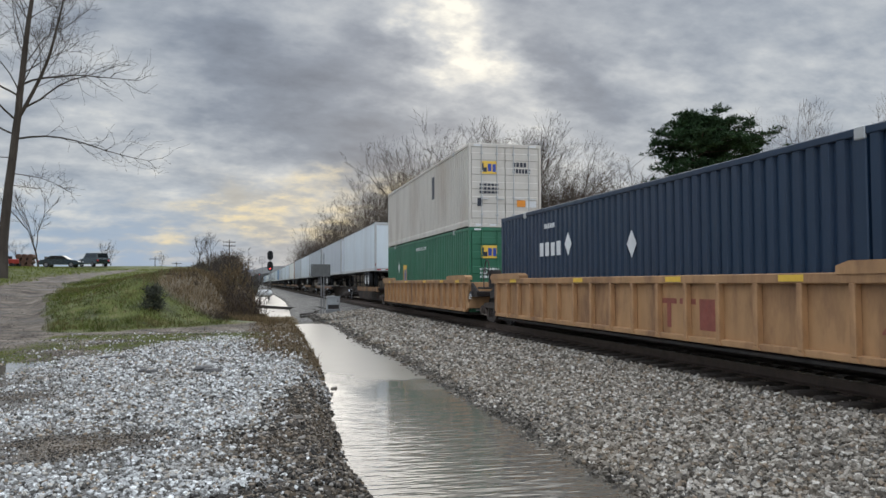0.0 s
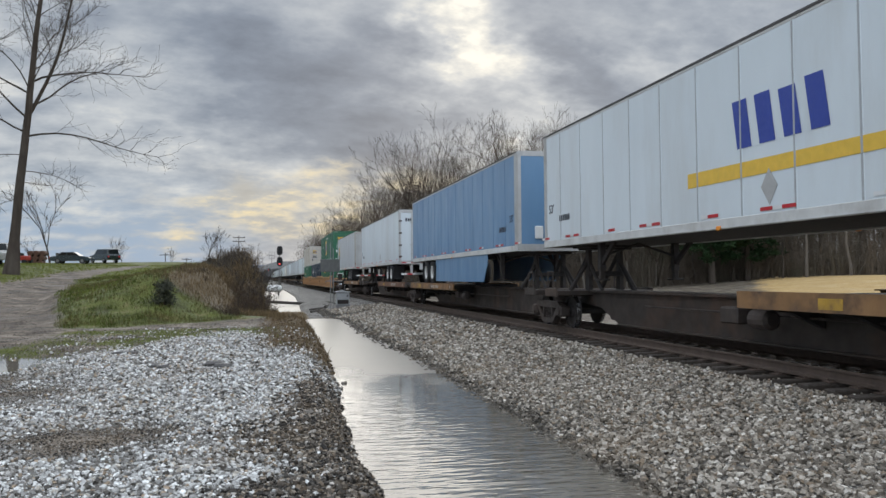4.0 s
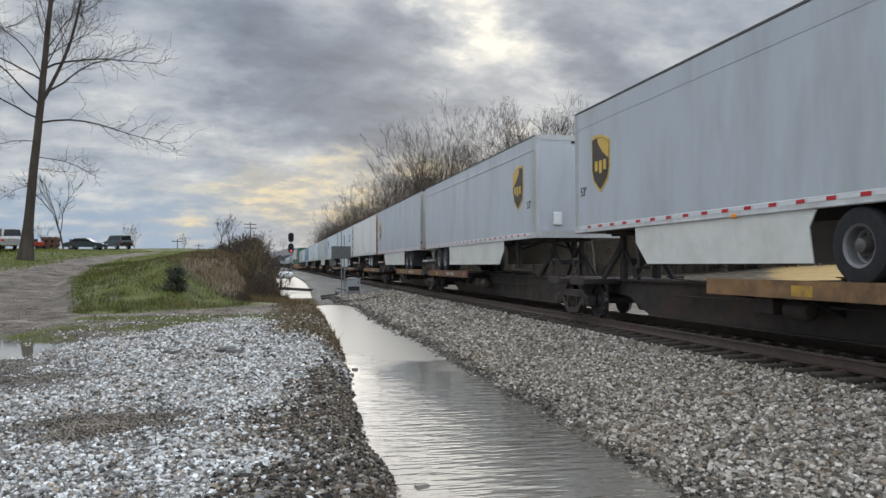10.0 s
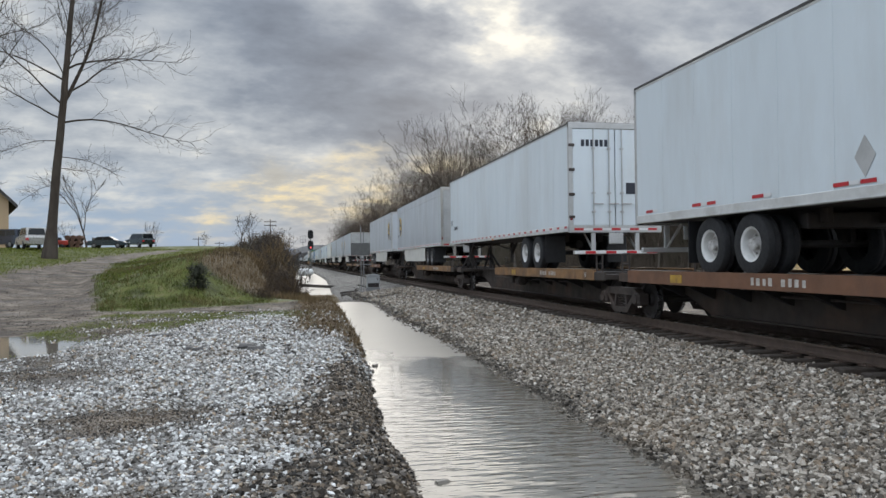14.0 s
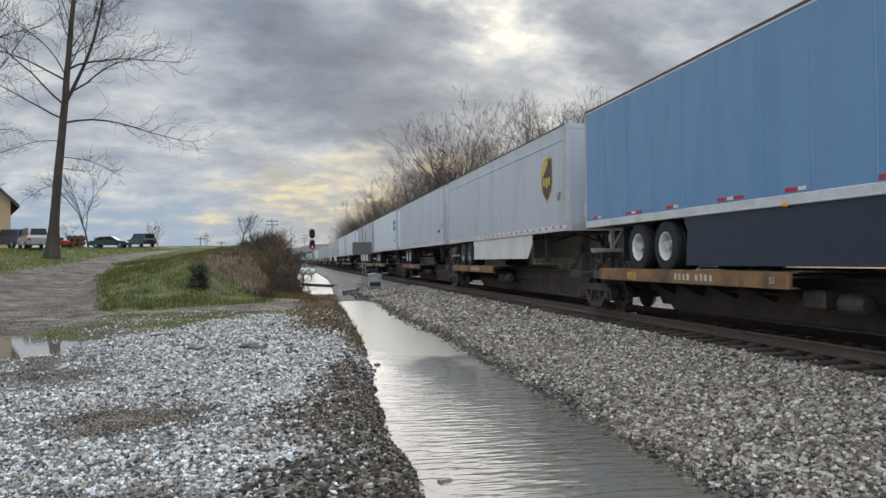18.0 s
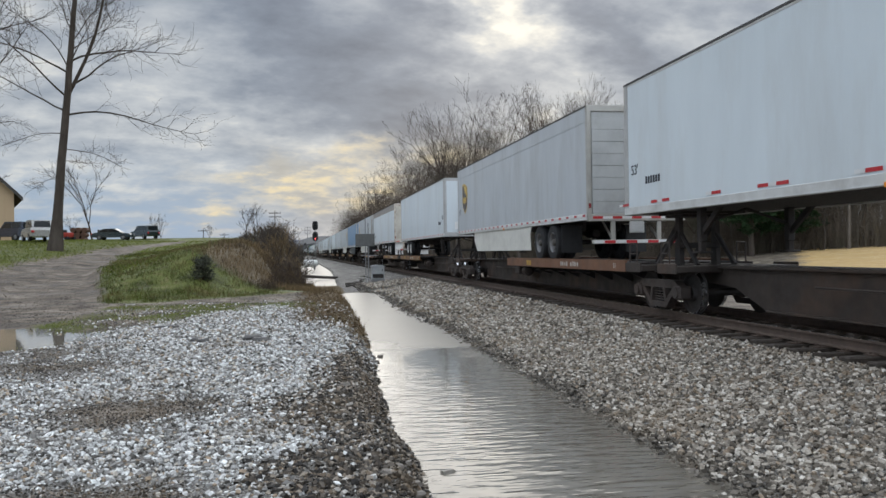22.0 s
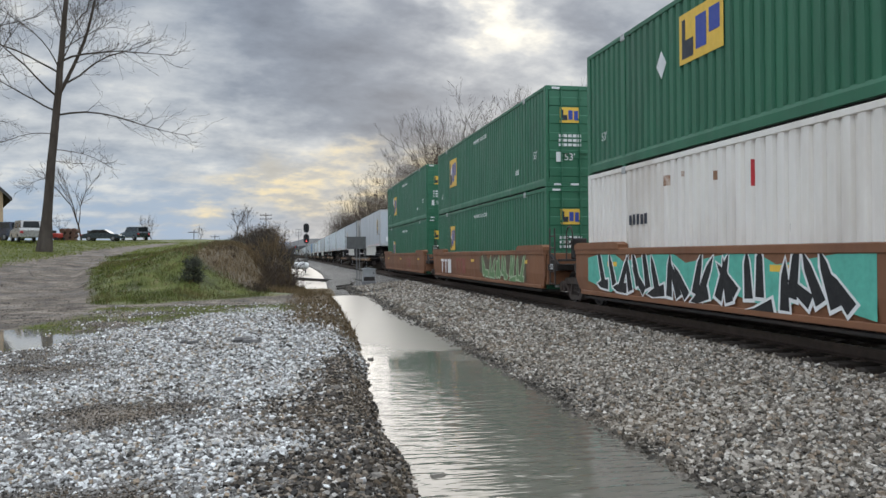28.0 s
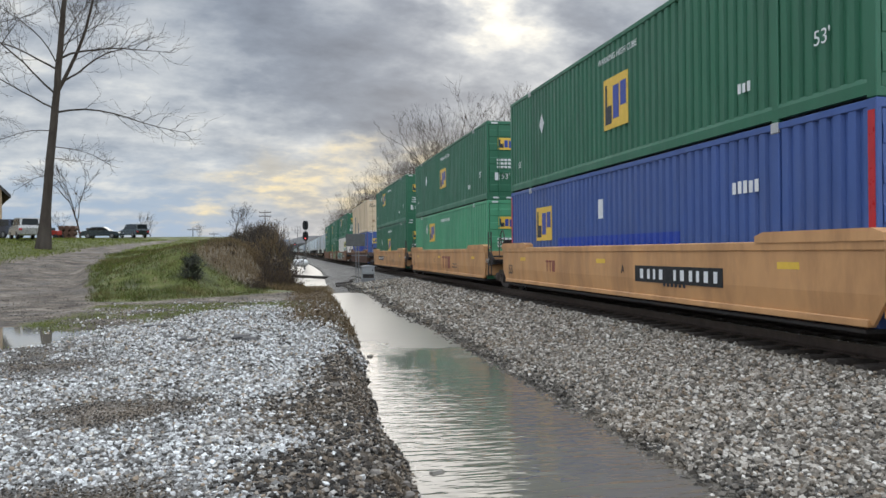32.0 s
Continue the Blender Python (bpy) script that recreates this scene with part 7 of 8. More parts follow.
def woods():
    rnd = random.Random(21)
    kinds = []
    for k in range(8):
        tr, cr = fan_tree(40 + k, 18.0, 0.15 + 0.035 * (k % 3), 0.26 + 0.09 * (k % 3), 19 + 5 * (k % 4), 7, 1.05)
        kinds.append((tr.mesh("trunk", (BARK, PALEBARK)[k % 2]), cr.mesh("crown", (TWIG, TWIG2)[k % 2])))
    spots = []
    edge = [(62, 58), (54, 66), (47, 73), (41, 74), (35, 76), (30, 77), (26, 79), (22, 83), (19, 90), (18, 100), (18, 115), (18, 132), (19, 150), (20, 175), (20, 205), (20, 240), (21, 290), (21, 350)]
    for (x0, y0), (x1, y1) in zip(edge, edge[1:]):
        gap = math.hypot(x1 - x0, y1 - y0)
        n = max(2, int(gap / 3.0)) if y0 < 95 else max(2, int(gap / 4.6))
        for k in range(n):
            f = (k + rnd.random()) / n
            for row in range(3 if y0 < 95 else 2):
                x, y = x0 + (x1 - x0) * f, y0 + (y1 - y0) * f
                nx, ny = (0.75, 0.66) if y0 < 95 else (1.0, 0.12)
                d = row * 4.5 + rnd.uniform(-1.2, 1.8)
                spots.append((x + nx * d, y + ny * d, row))
    for x, y, row in spots:
        az = math.degrees(math.atan2(x, y))
        # the line of tree tops: lower between the tall ones
        s = along([(2, 1.02), (6, 1.12), (9, 1.10), (10.7, 1.20), (13, 1.10), (15.0, 0.86), (17, 1.22), (20, 1.24), (22, 1.10), (25, 0.86), (29, 0.84), (34, 0.8), (38, 0.98), (45, 0.95)], az)
        plant("bare_tree", kinds[rnd.randrange(8)], x, y, s * 0.88 * rnd.uniform(0.62, 1.08), rnd.uniform(0, 6.28), "leafless grey-brown tree in the wood beyond the line", "tree", "trees of the wood")
    # the depth of the wood: thin stems one behind another
    deep = Sticks(3)
    for k in range(1900):
        i = rnd.randrange(len(edge) - 5)
        f = rnd.random()
        x, y = edge[i][0] + (edge[i + 1][0] - edge[i][0]) * f, edge[i][1] + (edge[i + 1][1] - edge[i][1]) * f
        d = rnd.uniform(3, 48)
        x, y = x + (0.75 if y < 95 else 1.0) * d, y + (0.66 if y < 95 else 0.12) * d
        hh, lean = rnd.uniform(6.0, 13.5), Vector((rnd.gauss(0, 0.06), rnd.gauss(0, 0.06), 1)).normalized()
        a, r0 = Vector((x, y, height(x, y) - 0.2)), rnd.uniform(0.035, 0.11)
        deep.stick(a, a + lean * hh, r0, 0.015)
        for _ in range(13):
            f = rnd.uniform(0.30, 1.0)
            b = a + lean * hh * f
            c = b + Vector((rnd.gauss(0, 0.6), rnd.gauss(0, 0.6), rnd.uniform(0.5, 1.3))) * (0.17 * hh)
            deep.stick(b, c, 0.026, 0.012)
            for _ in range(2):
                e = b.lerp(c, rnd.uniform(0.4, 1.0))
                deep.stick(e, e + Vector((rnd.gauss(0, 0.6), rnd.gauss(0, 0.6), rnd.uniform(0.2, 1.0))) * 1.1, 0.015, 0.008)
    tagged(new("far_stems", deep.mesh("far_stems", BRUSH)), "crowded bare stems deep in the wood", "trees", kind="stuff")
    # brush and saplings between the trunks
    st = Sticks(3)
    for k in range(12000):
        i = rnd.randrange(len(edge) - 6) if k % 5 else rnd.randrange(len(edge) - 1)
        f = rnd.random()
        x, y = edge[i][0] + (edge[i + 1][0] - edge[i][0]) * f, edge[i][1] + (edge[i + 1][1] - edge[i][1]) * f
        d = rnd.uniform(0.0, 16)
        x, y = x + (0.75 if y < 95 else 1.0) * d, y + (0.66 if y < 95 else 0.12) * d
        z = height(x, y)
        hh = rnd.uniform(0.8, 4.2) if k % 5 else rnd.uniform(4, 8)
        lean = Vector((rnd.gauss(0, 0.22), rnd.gauss(0, 0.22), 1)).normalized()
        a = Vector((x, y, z))
        st.stick(a, a + lean * hh, 0.020 + 0.004 * hh, 0.010)
        for _ in range(4):
            b = a + lean * hh * rnd.uniform(0.3, 0.95)
            st.stick(b, b + Vector((rnd.gauss(0, 0.8), rnd.gauss(0, 0.8), rnd.uniform(0.3, 1.1))) * (0.25 * hh), 0.016, 0.008)
    tagged(new("wood_brush", st.mesh("wood_brush", BRUSH)), "tangled brown brush under the wood", "brush", kind="stuff")


def pine():
    rnd = random.Random(8)
    x, y = at_angle(33.2, 84)
    t = thing("pine_tree", pose(x, y, height(x, y)), "tall dark green pine before the bare wood", "tree")
    cl = Sticks(3)
    leaf_v, leaf_f = [], []

    def clump(c, s):
        for _ in range(22):
            d = Vector((rnd.gauss(0, 1), rnd.gauss(0, 1), rnd.gauss(0.30, 0.5))).normalized() * s * rnd.uniform(0.6, 1.25)
            w = d.cross(Vector((rnd.gauss(0, 1), rnd.gauss(0, 1), rnd.gauss(0, 1)))).normalized() * s * 0.10
            k = len(leaf_v)
            leaf_v.extend((tuple(c - w * 0.4), tuple(c + d * 0.7 + w), tuple(c + d), tuple(c + d * 0.7 - w)))
            leaf_f.append((k, k + 1, k + 2, k + 3))

    for bx, by, hh, n_limb, full in ((-2.1, 0.0, 17.0, 190, 1.0), (2.6, 1.2, 16.9, 125, 0.66)):
        tr = Sticks(7)
        p = Vector((bx, by, -0.3))
        for k in range(10):
            q = p + Vector((rnd.gauss(0, 0.05), rnd.gauss(0, 0.05), hh / 10))
            tr.stick(p, q, 0.32 * (1 - k / 11), 0.32 * (1 - (k + 1) / 11))
            p = q
        part("trunk", tr.mesh("trunk", BARK), None, t)
        for k in range(n_limb):
            f = 0.12 + 0.88 * rnd.random() ** 0.85
            base = Vector((bx, by, hh * f))
            a = rnd.uniform(0, 6.283)
            # a broad rounded head: long limbs at two thirds of the height
            ln = 4.9 * math.sqrt(max(0.04, 1 - ((f - 0.62) / 0.46) ** 2 if f > 0.62 else 1 - ((0.62 - f) / 0.62) ** 2)) * rnd.uniform(0.55, 1.12)
            tip = base + Vector((math.cos(a) * ln, math.sin(a) * ln, ln * rnd.uniform(0.0, 0.30)))
            cl.stick(base, tip, 0.07, 0.02)
            m = int((4 + ln * 2.6) * full) + 2
            for j in range(m):
                g = 1.04 - 0.72 * rnd.random() ** 1.3
                c = base.lerp(tip, g) + Vector((rnd.gauss(0, 0.38), rnd.gauss(0, 0.38), rnd.gauss(0.10, 0.16)))
                clump(c, rnd.uniform(0.36, 0.66))
    tagged(part("limb", cl.mesh("limb", BARK), None, t), kind="stuff")
    me = bpy.data.meshes.new("crown")
    me.from_pydata(leaf_v, [], leaf_f)
    me.materials.append(NEEDLE)
    part("crown", me, None, t, "dark green needles")


def tall_tree(seed, flip=1.0):
    """A tall leafless tree: a leaning stem that forks low down, and long limbs that sag and turn up at their ends."""
    rnd = random.Random(seed)
    trunk, crown = Sticks(9), Sticks(3)

    def twigs(p, d, length, r0, level):
        seg = length / 4
        for k in range(4):
            q = p + d * seg
            crown.stick(p, q, max(r0 * (1 - k * 0.2), 0.010), max(r0 * (0.8 - k * 0.2), 0.007), 3)
            if level < 2:
                side = d.orthogonal().normalized()
                side.rotate(Matrix.Rotation(rnd.uniform(0, 6.283), 3, d))
                twigs(q, (d * 0.75 + side * 0.8 + Vector((0, 0, 0.22))).normalized(), length * rnd.uniform(0.45, 0.75), r0 * 0.55, level + 1)
            p, d = q, (d + Vector((rnd.gauss(0, 0.2), rnd.gauss(0, 0.2), rnd.gauss(0.06, 0.16)))).normalized()

    def limb(p, a, rise, length, r0, curl):
        e = radians(rise)
        d = Vector((math.cos(a) * math.cos(e), math.sin(a) * math.cos(e), math.sin(e)))
        n = 9
        for k in range(n):
            q = p + d * (length / n)
            crown.stick(p, q, max(r0 * (1 - k / n * 0.85), 0.02), max(r0 * (1 - (k + 1) / n * 0.85), 0.018), 6)
            if k > 0:
                for _ in range(1 if k < 3 else 2):
                    side = Vector((-d.y, d.x, rnd.gauss(0, 0.9))).normalized() * rnd.choice((-1, 1))
                    twigs(q, (d * 0.7 + side * 0.75 + Vector((0, 0, 0.1))).normalized(), length * rnd.uniform(0.18, 0.34) * (1.15 - 0.4 * k / n), r0 * 0.30, 1)
            bend = curl * (-1 if k < n * 0.45 else 1)
            d = (d + Vector((rnd.gauss(0, 0.10), rnd.gauss(0, 0.10), bend + rnd.gauss(0, 0.06)))).normalized()
            p = q

    def stem(p, d, length, r0, drift, first, count, n=14):
        for k in range(n):
            q = p + d * (length / n)
            f = k / n
            flare = 1 + 0.75 * max(0.0, 1 - f * 9) * (r0 > 0.3)
            flare2 = 1 + 0.75 * max(0.0, 1 - (k + 1) / n * 9) * (r0 > 0.3)
            trunk.stick(p, q, r0 * flare * (1 - f) ** 0.75 + 0.02, r0 * flare2 * (1 - (k + 1) / n) ** 0.75 + 0.018, 9)
            if f >= first:
                for _ in range(count):
                    a = rnd.uniform(0, 6.283)
                    limb(p.lerp(q, rnd.random()), a, rnd.uniform(28, 60) + 12 * f, length * rnd.uniform(0.24, 0.38) * (1.1 - 0.75 * f), r0 * 0.26 * (1.1 - f), 0.04)
            d = (d + drift * (1 if k < n * 0.5 else -0.4) + Vector((rnd.gauss(0, 0.025), rnd.gauss(0, 0.025), 0.02))).normalized()
            p = q

    root = Vector((0, 0, -0.3))
    stem(root, Vector((0.10 * flip, 0.0, 1)).normalized(), 26.0, 0.33, Vector((0.006 * flip, 0, 0)), 0.46, 2, 20)
    # the fork that climbs beside the stem
    stem(Vector((0.80 * flip, 0, 10.6)), Vector((0.42 * flip, 0.1, 0.9)).normalized(), 12.5, 0.12, Vector((-0.03 * flip, 0, 0.02)), 0.15, 2, 11)
    # the long low limbs
    for z, a, rise, ln, r0, curl in ((9.6, 0.1, 12, 9.0, 0.075, 0.045), (9.9, 3.0, 24, 7.5, 0.07, 0.03), (11.6, 0.4, 34, 7.6, 0.08, 0.04), (10.9, 3.4, 42, 8.5, 0.08, -0.02), (12.6, 2.8, 30, 7.6, 0.08, 0.03),
                                     (13.4, 0.0, 28, 7.6, 0.08, 0.04), (8.3, 3.2, 2, 4.2, 0.035, 0.05), (7.2, 0.2, -4, 4.4, 0.035, 0.05), (6.4, -0.5, -8, 3.2, 0.028, 0.04), (5.2, 2.9, -6, 3.0, 0.026, 0.05)):
        limb(Vector((0.085 * z * flip, 0, z)), a if flip > 0 else math.pi - a, rise, ln, r0, curl)
    return trunk.mesh("trunk", BARK), crown.mesh("crown", HEROTWIG)


def left_trees():
    x, y = at_angle(-15.75, 62)
    plant("bare_tree", tall_tree(17), x, y, 1.0, 0.0, "tall leafless tree with a forked leaning trunk on the lawn", "tree", "")
    x, y = at_angle(-21.3, 60)
    plant("bare_tree", tall_tree(23, -1.0), x, y, 1.0, 0.0, "tall leafless tree beside the house on the lawn", "tree", "")
    tr, cr = fan_tree(5, 8.6, 0.10, 0.2, 22, 5, 1.7)
    small = tr.mesh("trunk", BARK), cr.mesh("crown", TWIG)
    for az, d, s in ((-13.5, 112, 1.4), (-9.75, 150, 0.72), (-9.2, 152, 0.6), (-3.6, 80, 0.52), (-18.4, 130, 0.5), (-6.0, 160, 0.5), (-14.6, 128, 0.55), (-2.9, 95, 0.6)):
        x, y = at_angle(az, d)
        plant("bare_tree", small, x, y, s, az, "small leafless tree beyond the grassy bank", "tree", "small trees on the rise")


def bush_mesh(seed, n, h, w, material, r=0.014):
    rnd = random.Random(seed)
    st = Sticks(3)
    for k in range(n):
        a = Vector((rnd.gauss(0, w * 0.25), rnd.gauss(0, w * 0.25), 0))
        d = Vector((rnd.gauss(0, 0.42), rnd.gauss(0, 0.42), 1)).normalized()
        hh = h * rnd.uniform(0.45, 1.05)
        p = a
        for j in range(3):
            q = p + d * hh / 3
            st.stick(p, q, r * (1 - j * 0.25), r * (0.75 - j * 0.25))
            for _ in range(2 + j):
                e = (d + Vector((rnd.gauss(0, 0.7), rnd.gauss(0, 0.7), rnd.gauss(0.2, 0.4)))).normalized()
                st.stick(q, q + e * hh * rnd.uniform(0.15, 0.34), r * 0.6, r * 0.3)
            p, d = q, (d + Vector((rnd.gauss(0, 0.15), rnd.gauss(0, 0.15), 0))).normalized()
    return st.mesh("crown", material)


def brush():
    rnd = random.Random(4)
    kinds = [bush_mesh(60 + k, 46, 1.0, 1.3, (TWIG2, TWIG, DEAD, TWIG2, TWIG, TWIG2)[k], 0.011) for k in range(6)]
    for k in range(140):
        y = (32.5 + 14 * rnd.random()) if k % 3 == 0 else 40 + 76 * (rnd.random() ** 1.2)
        x = rnd.uniform(-0.130 * y if y < 47 else -0.085 * y, -0.5 if y < 40 else 0.1)
        s = along([(32, 0.45), (40, 0.75), (50, 1.0), (62, 1.6), (80, 2.0), (115, 2.0)], y) * 0.86 * rnd.uniform(0.5, 1.2) * (0.35 + 0.75 * smooth(-0.075 * y, -0.025 * y, x))
        t = thing("shrub", Matrix.LocRotScale((x, y, height(x, y) - 0.05), Euler((rnd.gauss(0, 0.12), rnd.gauss(0, 0.12), rnd.uniform(0, 6))), Vector((s * rnd.uniform(0.9, 1.4), s, s))), "leafless brown shrub on the bank of the cutting", "shrub", "shrubs on the bank")
        part("crown", kinds[k % 6], None, t)
    x, y = at_angle(-6.45, 32.6)
    t = thing("evergreen_bush", Matrix.LocRotScale((x, y, height(x, y) - 0.1), Euler((0, 0, 0)), Vector((0.85, 0.85, 0.9))), "small dark evergreen bush on the grassy bank", "bush")
    part("stem", Shape().bar((0, 0, -0.2), (0, 0, 0.9), 0.04, 0.015), BARK, t)
    v, f = [], []
    for _ in range(900):
        lump = (_ * 7) % 9
        c = Vector((0.26 * math.sin(lump * 2.4), 0.22 * math.cos(lump * 1.7), 0.12 + 0.11 * lump)) + Vector((rnd.gauss(0, 0.12), rnd.gauss(0, 0.12), rnd.gauss(0, 0.10)))
        d = Vector((rnd.gauss(0, 1), rnd.gauss(0, 1), rnd.gauss(0.5, 0.7))).normalized() * 0.16
        w = d.orthogonal().normalized() * 0.035
        k = len(v)
        v.extend((tuple(c - w), tuple(c + d), tuple(c + w)))
        f.append((k, k + 1, k + 2))
    me = bpy.data.meshes.new("crown")
    me.from_pydata(v, [], f)
    me.materials.append(surface("bush_leaves", (0.030, 0.034, 0.016), 0.8, 0, 0.3, 1.5, (0.055, 0.042, 0.024), 3.0, 0.7, bump=0, island=0.4))
    part("crown", me, None, t)


def blades(name, label, material, pick, n, hgt, wid, seed):
    """Grass as thousands of separate bent blades in one object."""
    rnd = random.Random(seed)
    v, f = [], []
    for _ in range(n):
        p = pick(rnd)
        if p is None:
            continue
        x, y = p
        z = height(x, y) - 0.02
        sc = 1 + 0.018 * max(0.0, y - 25)
        a, hh, w = rnd.uniform(0, 6.283), hgt * rnd.uniform(0.5, 1.3), wid * sc
        ux, uy = math.cos(a) * w, math.sin(a) * w
        bx, by = rnd.gauss(0, 0.35) * hh, rnd.gauss(0, 0.35) * hh
        k = len(v)
        v.extend(((x - ux, y - uy, z), (x + ux, y + uy, z), (x + ux * 0.6 + bx * 0.5, y + uy * 0.6 + by * 0.5, z + hh * 0.65), (x - ux * 0.6 + bx * 0.5, y - uy * 0.6 + by * 0.5, z + hh * 0.65), (x + bx, y + by, z + hh)))
        f.extend(((k, k + 1, k + 2, k + 3), (k + 3, k + 2, k + 4)))
    me = bpy.data.meshes.new(name)
    me.from_pydata(v, [], f)
    me.materials.append(material)
    return tagged(new(name, me), label, "grass", kind="stuff")


def grass():
    def bank(r):
        x, y = r.uniform(-14, -0.5), 28.3 + 32 * r.random() ** 1.6
        return (x, y) if zone(x, y)[0] > r.uniform(0.2, 0.9) and lumps(x, y, 1.3, 31.0) + 0.5 * lumps(x, y, 4.0, 7.0) > r.uniform(-0.5, 0.35) else None

    def strip(r):
        x, y = r.uniform(-6, 0.6), r.uniform(14, 27)
        return (x, y) if zone(x, y)[0] > r.uniform(0.15, 0.8) else None

    def lawn(r):
        y = r.uniform(36, 100)
        x = r.uniform(-0.42 * y, -6)
        return (x, y) if zone(x, y)[0] > r.uniform(0.3, 0.9) else None

    def litter(r):
        x, y = r.uniform(-1.2, 2.2), r.uniform(9, 44)
        return (x, y) if zone(x, y)[2] > r.uniform(0.1, 0.9) and x < along(BANK_L, y) - 0.1 else None

    def brown(r):
        x, y = r.uniform(-5.4, 0.9), 30.5 + 32 * r.random()
        return (x, y) if zone(x, y)[2] > r.uniform(0.1, 0.8) else None
    blades("bank_grass", "rough green grass on the bank", GRASS, bank, 70000, 0.16, 0.008, 1)
    blades("strip_grass", "short grass between gravel and mud", LAWN, strip, 16000, 0.07, 0.007, 2)
    blades("lawn_grass", "short green lawn on the rise", LAWN, lawn, 26000, 0.10, 0.018, 3)
    blades("ditch_grass", "dead brown grass on the ditch edge", DEAD, litter, 6500, 0.20, 0.006, 4)
    blades("dry_grass", "tall dead grass at the foot of the bank", DEAD, brown, 24000, 0.26, 0.008, 5)
    blades("bank_weeds", "dead weed stalks among the bank grass", DEAD, bank, 9000, 0.20, 0.007, 7)
    rnd = random.Random(6)
    v, f = [], []
    for _ in range(6000):
        x, y = rnd.uniform(-1.0, 2.1), rnd.uniform(9, 34)
        if zone(x, y)[2] < rnd.uniform(0.05, 0.7) or x > along(BANK_L, y) + 0.05:
            continue
        z, s, a = height(x, y) + rnd.uniform(0.005, 0.03), rnd.uniform(0.025, 0.05), rnd.uniform(0, 6.283)
        c, d = Vector((math.cos(a), math.sin(a), rnd.gauss(0, 0.4))) * s, Vector((-math.sin(a), math.cos(a), rnd.gauss(0, 0.4))) * s * 0.6
        p, k = Vector((x, y, z)), len(v)
        v.extend((tuple(p - c), tuple(p + d), tuple(p + c), tuple(p - d)))
        f.append((k, k + 1, k + 2, k + 3))
    me = bpy.data.meshes.new("leaf_litter")
    me.from_pydata(v, [], f)
    me.materials.append(LEAF)
    tagged(new("leaf_litter", me), "brown fallen leaves on the ditch edge", "leaves", kind="stuff")


woods()
pine()
left_trees()
brush()
grass()


# ---- things beside the line and on the rise ----
SIGNAL_BLACK = surface("signal_black", (0.012, 0.012, 0.013), 0.6, 0, 0.15)
POST = surface("grey_post", (0.22, 0.22, 0.22), 0.55, 0.4, 0.12)
LAMP_RED = bpy.data.materials.new("lit_red_lens")
LAMP_RED.use_nodes = True
LAMP_RED.node_tree.nodes["Principled BSDF"].inputs["Base Color"].default_value = (0.5, 0.01, 0.02, 1)
LAMP_RED.node_tree.nodes["Principled BSDF"].inputs["Emission Color"].default_value = (1.0, 0.10, 0.10, 1)
LAMP_RED.node_tree.nodes["Principled BSDF"].inputs["Emission Strength"].default_value = 2.2
GLASS = surface("dark_lens", (0.02, 0.02, 0.022), 0.12, 0, 0.05)


def signal(x, y):
    t = thing("railway_signal", pose(x, y, -0.5), "black two-head railway signal mast with one red light", "signal")
    part("mast", Shape().lathe([(0, 0.16), (0.05, 0.16), (0.06, 0.085), (6.9, 0.075)], "z", (0, 0, 0), 12), POST, t)
    part("base", Shape().box((-0.45, -0.45, -0.2), (0.45, 0.45, 0.12), 0.03), POST, t)
    for z, lit in ((6.55, False), (4.7, True)):
        def head():
            s = Shape()
            w, h = 0.48, 0.78
            pts = [(-w, -h * 0.5), (-w * 0.7, -h * 0.92), (0, -h), (w * 0.7, -h * 0.92), (w, -h * 0.5), (w, h * 0.5), (w * 0.7, h * 0.92), (0, h), (-w * 0.7, h * 0.92), (-w, h * 0.5)]
            s.prism(pts, "y", -0.28, -0.24)
            s.box((-0.22, -0.24, -0.62), (0.22, 0.10, 0.62), 0.03)
            for zz in (-0.42, 0.0, 0.42):
                s.lathe([(-0.52, 0.15), (-0.28, 0.16), (-0.28, 0.13)], "y", (0, 0, zz), 12, False)
            return s
        hd = part("signal_head", head(), SIGNAL_BLACK, t, at=pose(0, 0, z))
        for k, zz in enumerate((-0.42, 0.0, 0.42)):
            part("lens", Shape().lathe([(-0.33, 0.02), (-0.32, 0.09), (-0.29, 0.125)], "y", (0, 0, zz), 14), LAMP_RED if lit and k == 0 else GLASS, hd, "lit red lens" if lit and k == 0 else "")
    lad = Shape()
    for sx in (-0.2, 0.2):
        lad.bar((sx, 0.55, 0.1), (sx, 0.22, 5.6), 0.02)
    for k in range(16):
        f = k / 16
        lad.bar((-0.2, 0.55 - 0.33 * f, 0.3 + 5.2 * f), (0.2, 0.55 - 0.33 * f, 0.3 + 5.2 * f), 0.014)
    part("ladder", lad, POST, t)
    cage = Shape()
    for z in (5.2, 5.75, 6.3):
        cage.bar((-1.75, 0.25, z), (-0.85, 0.25, z), 0.03)
    for xx in (-1.75, -1.3, -0.85):
        cage.bar((xx, 0.25, 5.2), (xx, 0.25, 6.3), 0.03)
    cage.bar((-1.3, 0.25, 0.0), (-1.3, 0.25, 5.2), 0.05)
    part("bracket", cage, POST, t)


def far_signal(x, y):
    t = thing("railway_signal", pose(x, y, -0.5), "small black signal far up the line", "signal")
    part("mast", Shape().bar((0, 0, 0), (0, 0, 5.8), 0.09), POST, t)
    hd = part("signal_head", Shape().lathe([(-0.3, 0.5), (-0.24, 0.52), (0.0, 0.3)], "y", (0, 0, 5.5), 14), SIGNAL_BLACK, t)
    part("lens", Shape().lathe([(-0.36, 0.05), (-0.31, 0.12)], "y", (0, 0, 5.4), 12), LAMP_RED, hd, "lit red lens")


